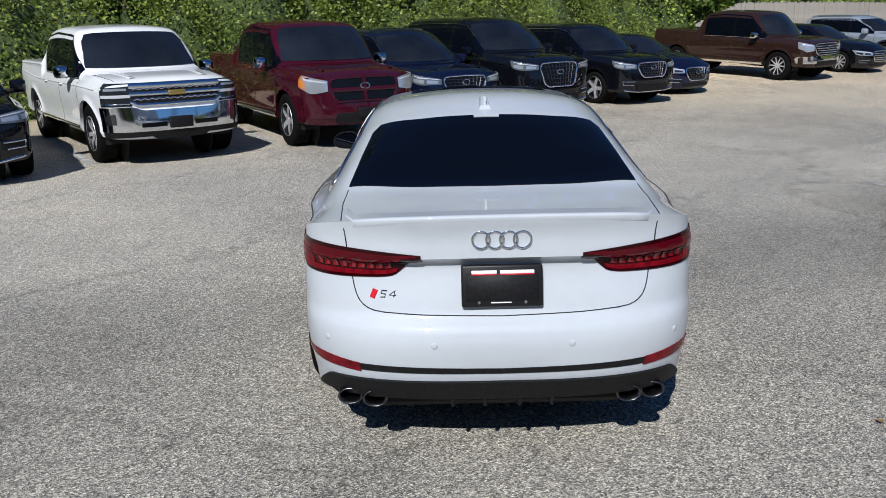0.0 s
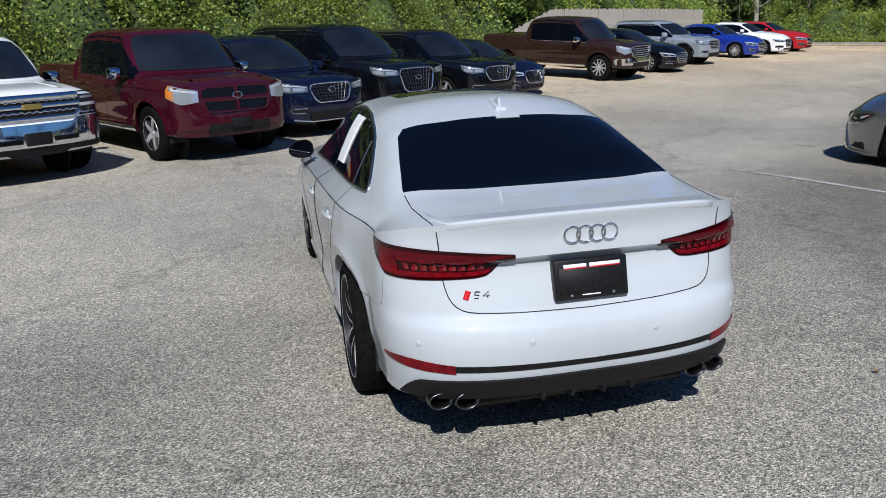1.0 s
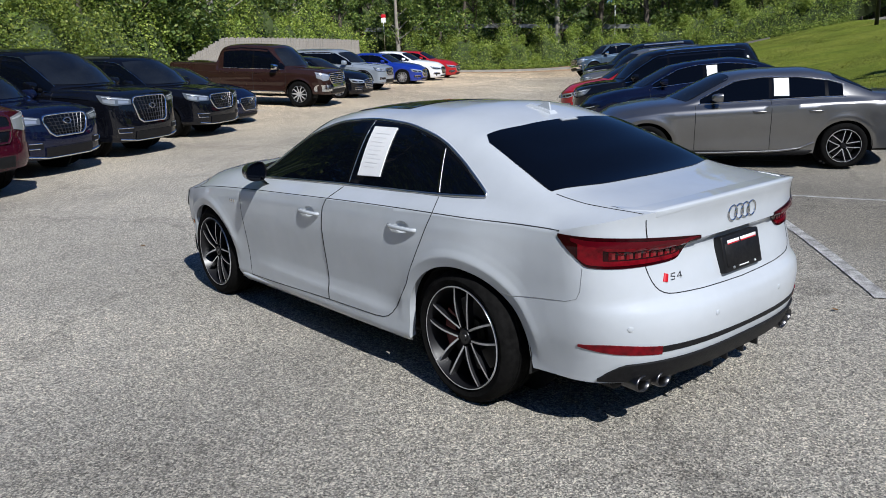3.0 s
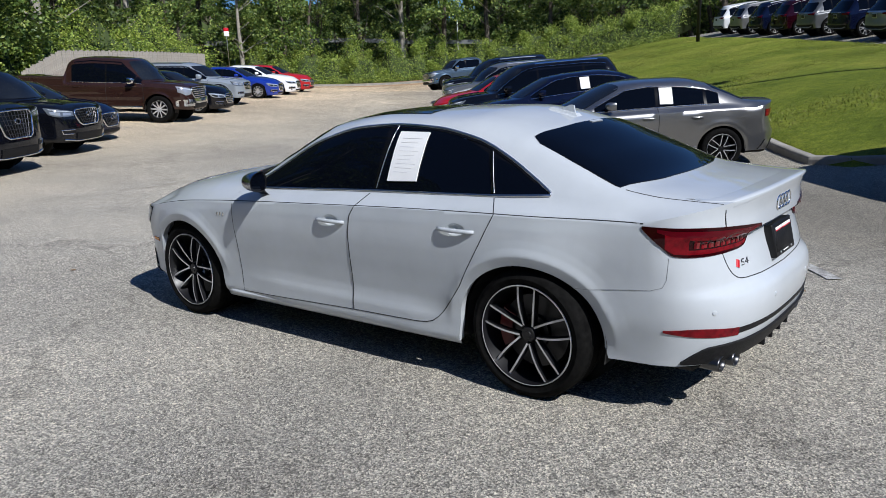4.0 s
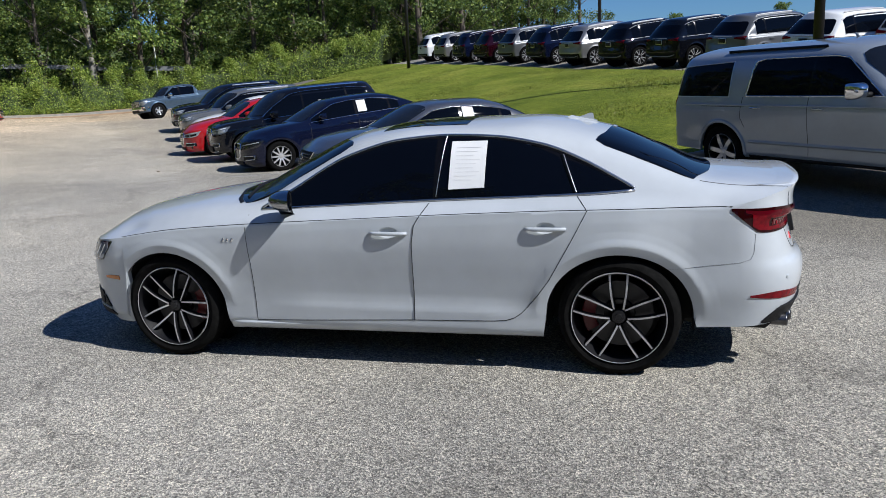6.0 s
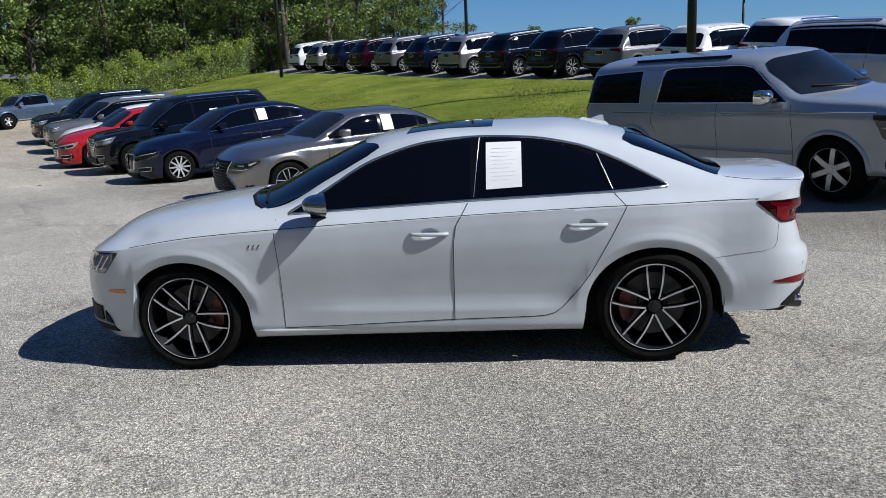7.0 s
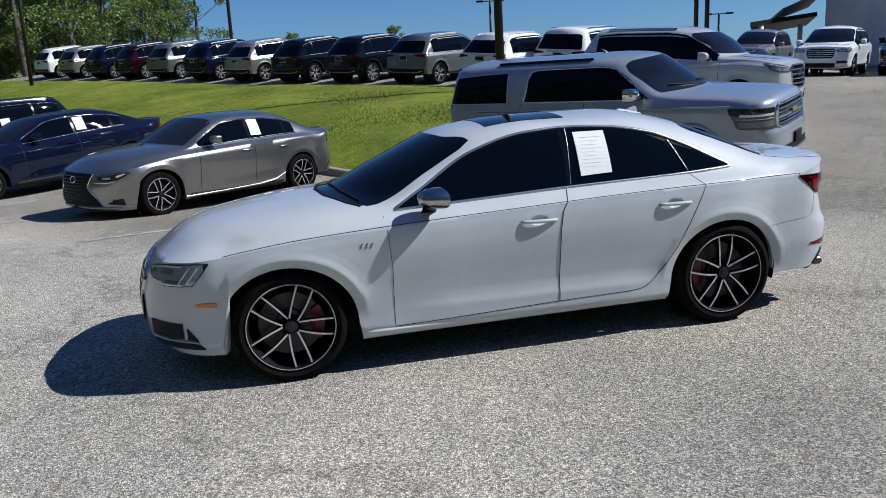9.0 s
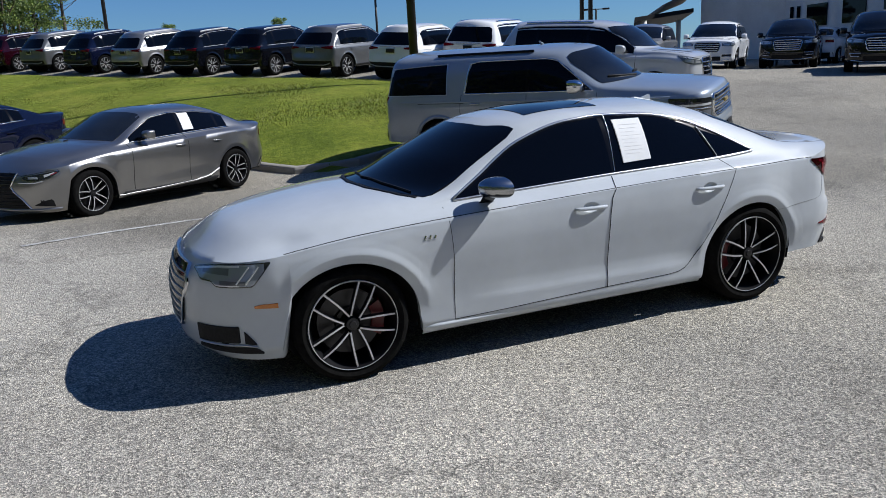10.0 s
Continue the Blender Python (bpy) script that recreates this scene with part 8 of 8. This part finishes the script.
lamp_post(16.1, -5.22, 9.5, 0.125, "tall dark steel lamp post on the grass bank", 1.5)
lamp_post(39.5, 12.75, 9.5, 0.10, "dark steel lamp post at the top of the bank", 1.5)
lamp_post(54.5, 2.9, 10.5, 0.13, "dark steel lamp post behind the upper row", 0.5)
lamp_post(71.3, -21.6, 6.2, 0.13, "distant lamp post with two flat heads", 0, True, 75)
lamp_post(66.6, -43.8, 4.6, 0.13, "distant lamp post with two flat heads", 0, True, 60)
lamp_post(41.6, -27.2, 10.0, 0.16, "grey lamp post beside the showroom", 0)
lamp_post(37.7, -24.1, 10.0, 0.14, "grey lamp post beside the showroom", 0)

WALL = mottled(material("tan render wall", (0.7, 0.67, 0.62), 0.9), 1.2, (0.68, 0.65, 0.60), (0.80, 0.77, 0.72), 0.2, 6.0, (30.0, 0.06))
ROOF = mottled(material("roof shingles", (0.16, 0.13, 0.10), 0.9), 4.0, (0.13, 0.11, 0.09), (0.22, 0.18, 0.15), 0.5)


def showroom():
    root = new("showroom_building")
    c, l, r = Vector((26.2, -28.7)), Vector((31.95, -28.3)), Vector((16.0, -26.4))
    z = 1.2

    def block(name, a, b, depth, lo, hi, mat, label=""):
        d = (b - a).normalized()
        n = Vector((d.y, -d.x))
        if n.dot(a) < 0:
            n = -n
        bm = bmesh.new()
        vs = []
        for h in (lo, hi):
            for q in (a, b, b + n * depth, a + n * depth):
                vs.append(bm.verts.new((q.x, q.y, h)))
        for q in ((0, 1, 2, 3), (4, 5, 6, 7), (0, 1, 5, 4), (1, 2, 6, 5), (2, 3, 7, 6), (3, 0, 4, 7)):
            bm.faces.new([vs[i] for i in q])
        bmesh.ops.recalc_face_normals(bm, faces=bm.faces)
        return part(name, bm, mat, root, label, False)

    block("wall", l, c, 9.0, z - 0.5, 7.5, WALL, "plain tan rendered wall")
    block("wall", c + Vector((-0.02, 0.0)), r, 9.0, z - 0.5, 6.6, WALL, "tan rendered wall with upper windows")
    d = (r - c).normalized()
    for k in range(5):
        a = c + d * (0.55 + 0.55 * k if k < 2 else 1.9 + 2.6 * (k - 2))
        wd = 0.22 if k < 2 else 1.5
        n = Vector((-d.y, d.x))
        if n.dot(c) > 0:
            n = -n
        bm = bmesh.new()
        lo, hi = 2.75, 3.75
        vs = [bm.verts.new((q.x, q.y, h)) for q, h in ((a + n * 0.03, lo), (a + d * wd + n * 0.03, lo), (a + d * wd + n * 0.03, hi), (a + n * 0.03, hi))]
        f = bm.faces.new(vs)
        e = bmesh.ops.extrude_face_region(bm, geom=[f])
        bmesh.ops.translate(bm, vec=(n.x * 0.04, n.y * 0.04, 0), verts=[q for q in e["geom"] if isinstance(q, bmesh.types.BMVert)])
        bmesh.ops.recalc_face_normals(bm, faces=bm.faces)
        part("window", bm, GLASS, root, "dark upper window", False)
    # porch: a thin canopy that rises to the wall, with a small roof over it
    bm = bmesh.new()
    ring = [Vector((30.9, -23.1, 3.55)), Vector((32.2, -28.0, 4.05)), Vector((41.5, -34.5, 4.05)), Vector((40.7, -30.0, 3.55))]
    vs = [bm.verts.new(q + Vector((0, 0, h))) for h in (0.0, 0.22) for q in ring]
    for q in ((3, 2, 1, 0), (4, 5, 6, 7), (0, 1, 5, 4), (1, 2, 6, 5), (2, 3, 7, 6), (3, 0, 4, 7)):
        bm.faces.new([vs[i] for i in q])
    part("roof", bm, PLASTIC, root, "dark porch canopy", False)
    bm = bmesh.new()
    eave = [Vector((31.3, -25.2, 4.25)), Vector((32.4, -28.4, 5.2)), Vector((41.5, -34.6, 5.2)), Vector((40.6, -31.0, 4.25))]
    vs = [bm.verts.new(q + Vector((0, 0, h))) for h in (0.0, 0.16) for q in eave]
    for q in ((3, 2, 1, 0), (4, 5, 6, 7), (0, 1, 5, 4), (1, 2, 6, 5), (2, 3, 7, 6), (3, 0, 4, 7)):
        bm.faces.new([vs[i] for i in q])
    part("roof", bm, ROOF, root, "brown shingled roof above the porch", False)
    for q in ((31.3, -24.0), (33.0, -27.6), (36.0, -27.0)):
        bm = bmesh.new()
        rod(bm, (q[0], q[1], 0.8), (q[0], q[1], 3.7), 0.13, 0.13, 10)
        part("porch_post", bm, WALL, root)
    tagged(root, "tan rendered showroom building with a brown porch roof", "building")


showroom()


def small_sign():
    root = new("road_sign")
    bm = bmesh.new()
    rod(bm, (0, 0, -0.5), (0, 0, 3.6), 0.03, 0.03, 8)
    part("post", bm, SATIN, root)
    bm = bmesh.new()
    box(bm, (-0.25, -0.06, 2.6), (0.25, -0.03, 3.3), 0.005)
    part("panel", bm, WHITEINK, root, "white panel")
    bm = bmesh.new()
    box(bm, (-0.25, -0.065, 3.1), (0.25, -0.028, 3.45), 0.005)
    part("panel_cap", bm, REDINK, root, "red cap of the sign")
    root.matrix_world = pose(33.2, 45.8, gz(33.2, 45.8) + 1.9, 0, 0, -35) @ Matrix.Scale(0.7, 4)
    tagged(root, "small white and red sign on a post before the wood", "sign")
    ob = new("flag_pole")
    bm = bmesh.new()
    rod(bm, (0, 0, -0.2), (0, 0, 10), 0.06, 0.05, 10)
    part("post", bm, WHITEINK, ob)
    ob.matrix_world = pose(51.5, 38.2, gz(51.5, 38.2))
    tagged(ob, "thin white pole before the wood", "pole")


small_sign()


def guard_rail():
    """A steel guard rail along the road that passes behind the wood."""
    root = new("guard_rail")
    p = [Vector(q) for q in ((36.0, 54.6, 4.15), (41.5, 49.8, 4.15), (46.0, 46.0, 4.1), (50.5, 41.2, 3.7), (54.0, 36.0, 3.5))]
    for a, b in zip(p[:-1], p[1:]):
        d = (b - a).normalized()
        bm = bmesh.new()
        n = Vector((-d.y, d.x, 0)) * 0.03
        rows = [[bm.verts.new(q + n * o + Vector((0, 0, h))) for o, h in ((0, -0.17), (1, -0.10), (-1, 0.0), (1, 0.10), (0, 0.17), (-2, 0.17), (-2, -0.17))] for q in (a, b)]
        for j in range(7):
            bm.faces.new((rows[0][j], rows[1][j], rows[1][(j + 1) % 7], rows[0][(j + 1) % 7]))
        bmesh.ops.recalc_face_normals(bm, faces=bm.faces)
        part("beam", bm, GALV, root, smooth=False)
        for t in (0.0, 0.5):
            c = a + (b - a) * t
            bm = bmesh.new()
            box(bm, (c.x - 0.05, c.y + 0.05, gz(c.x, c.y) - 0.2), (c.x + 0.05, c.y + 0.15, c.z + 0.1), 0.004)
            part("post", bm, GALV, root)
    tagged(root, "grey galvanised road guard rail among the trees", "guard rail")


LEAVES_AT = [(1.7, -2.1, 0.035, 0), (14.09, 27.57, 0.06, 77), (-3.48, 0.76, 0.03, 154), (10.75, 9.79, 0.07, 231), (7.14, 5.55, 0.05, 308), (-0.73, 3.48, 0.04, 50)]
LEAF_BROWN = mottled(material("dry leaf", (0.2, 0.1, 0.04), 0.8), 30.0, (0.13, 0.06, 0.022), (0.36, 0.19, 0.06), 0.3)


def fallen_leaf(x, y, size, turn):
    """A curled dry leaf lying on the ground."""
    verts, faces = [], []
    for i in range(7):
        t = i / 6
        w = size * 0.34 * math.sin(math.pi * (0.06 + 0.90 * t)) ** 0.8
        for o in (-1, 0, 1):
            verts.append((w * o, size * (t - 0.5), 0.006 + size * (0.16 * abs(o) + 0.22 * (t - 0.5) ** 2)))
    for i in range(6):
        for k in range(2):
            faces.append((i * 3 + k, i * 3 + k + 1, i * 3 + k + 4, i * 3 + k + 3))
    ob = piece("fallen_leaf", mesh_of("fallen_leaf", verts, faces, LEAF_BROWN))
    ob.matrix_world = pose(x, y, gz(x, y), 0, 0, turn)
    tagged(ob, "dry brown fallen leaf lying on the asphalt", "leaf", "fallen leaves")


for x, y, size, turn in LEAVES_AT:
    fallen_leaf(x, y, size, turn)

GALV = mottled(material("galvanised steel", (0.45, 0.46, 0.47), 0.5, 0.3), 3.0, (0.17, 0.175, 0.18), (0.27, 0.275, 0.28), 0.1)
guard_rail()

for x, y, s, turn in ((36.2, 47.9, 0.72, 30),):
    c = copy_thing(KINDS[1], Matrix())
    c.matrix_basis = pose(x, y, gz(x, y), 0, 0, turn) @ Matrix.Scale(s, 4)
    tagged(c, "tall tree with a bare pale trunk behind the bushes", "tree", WOODS)
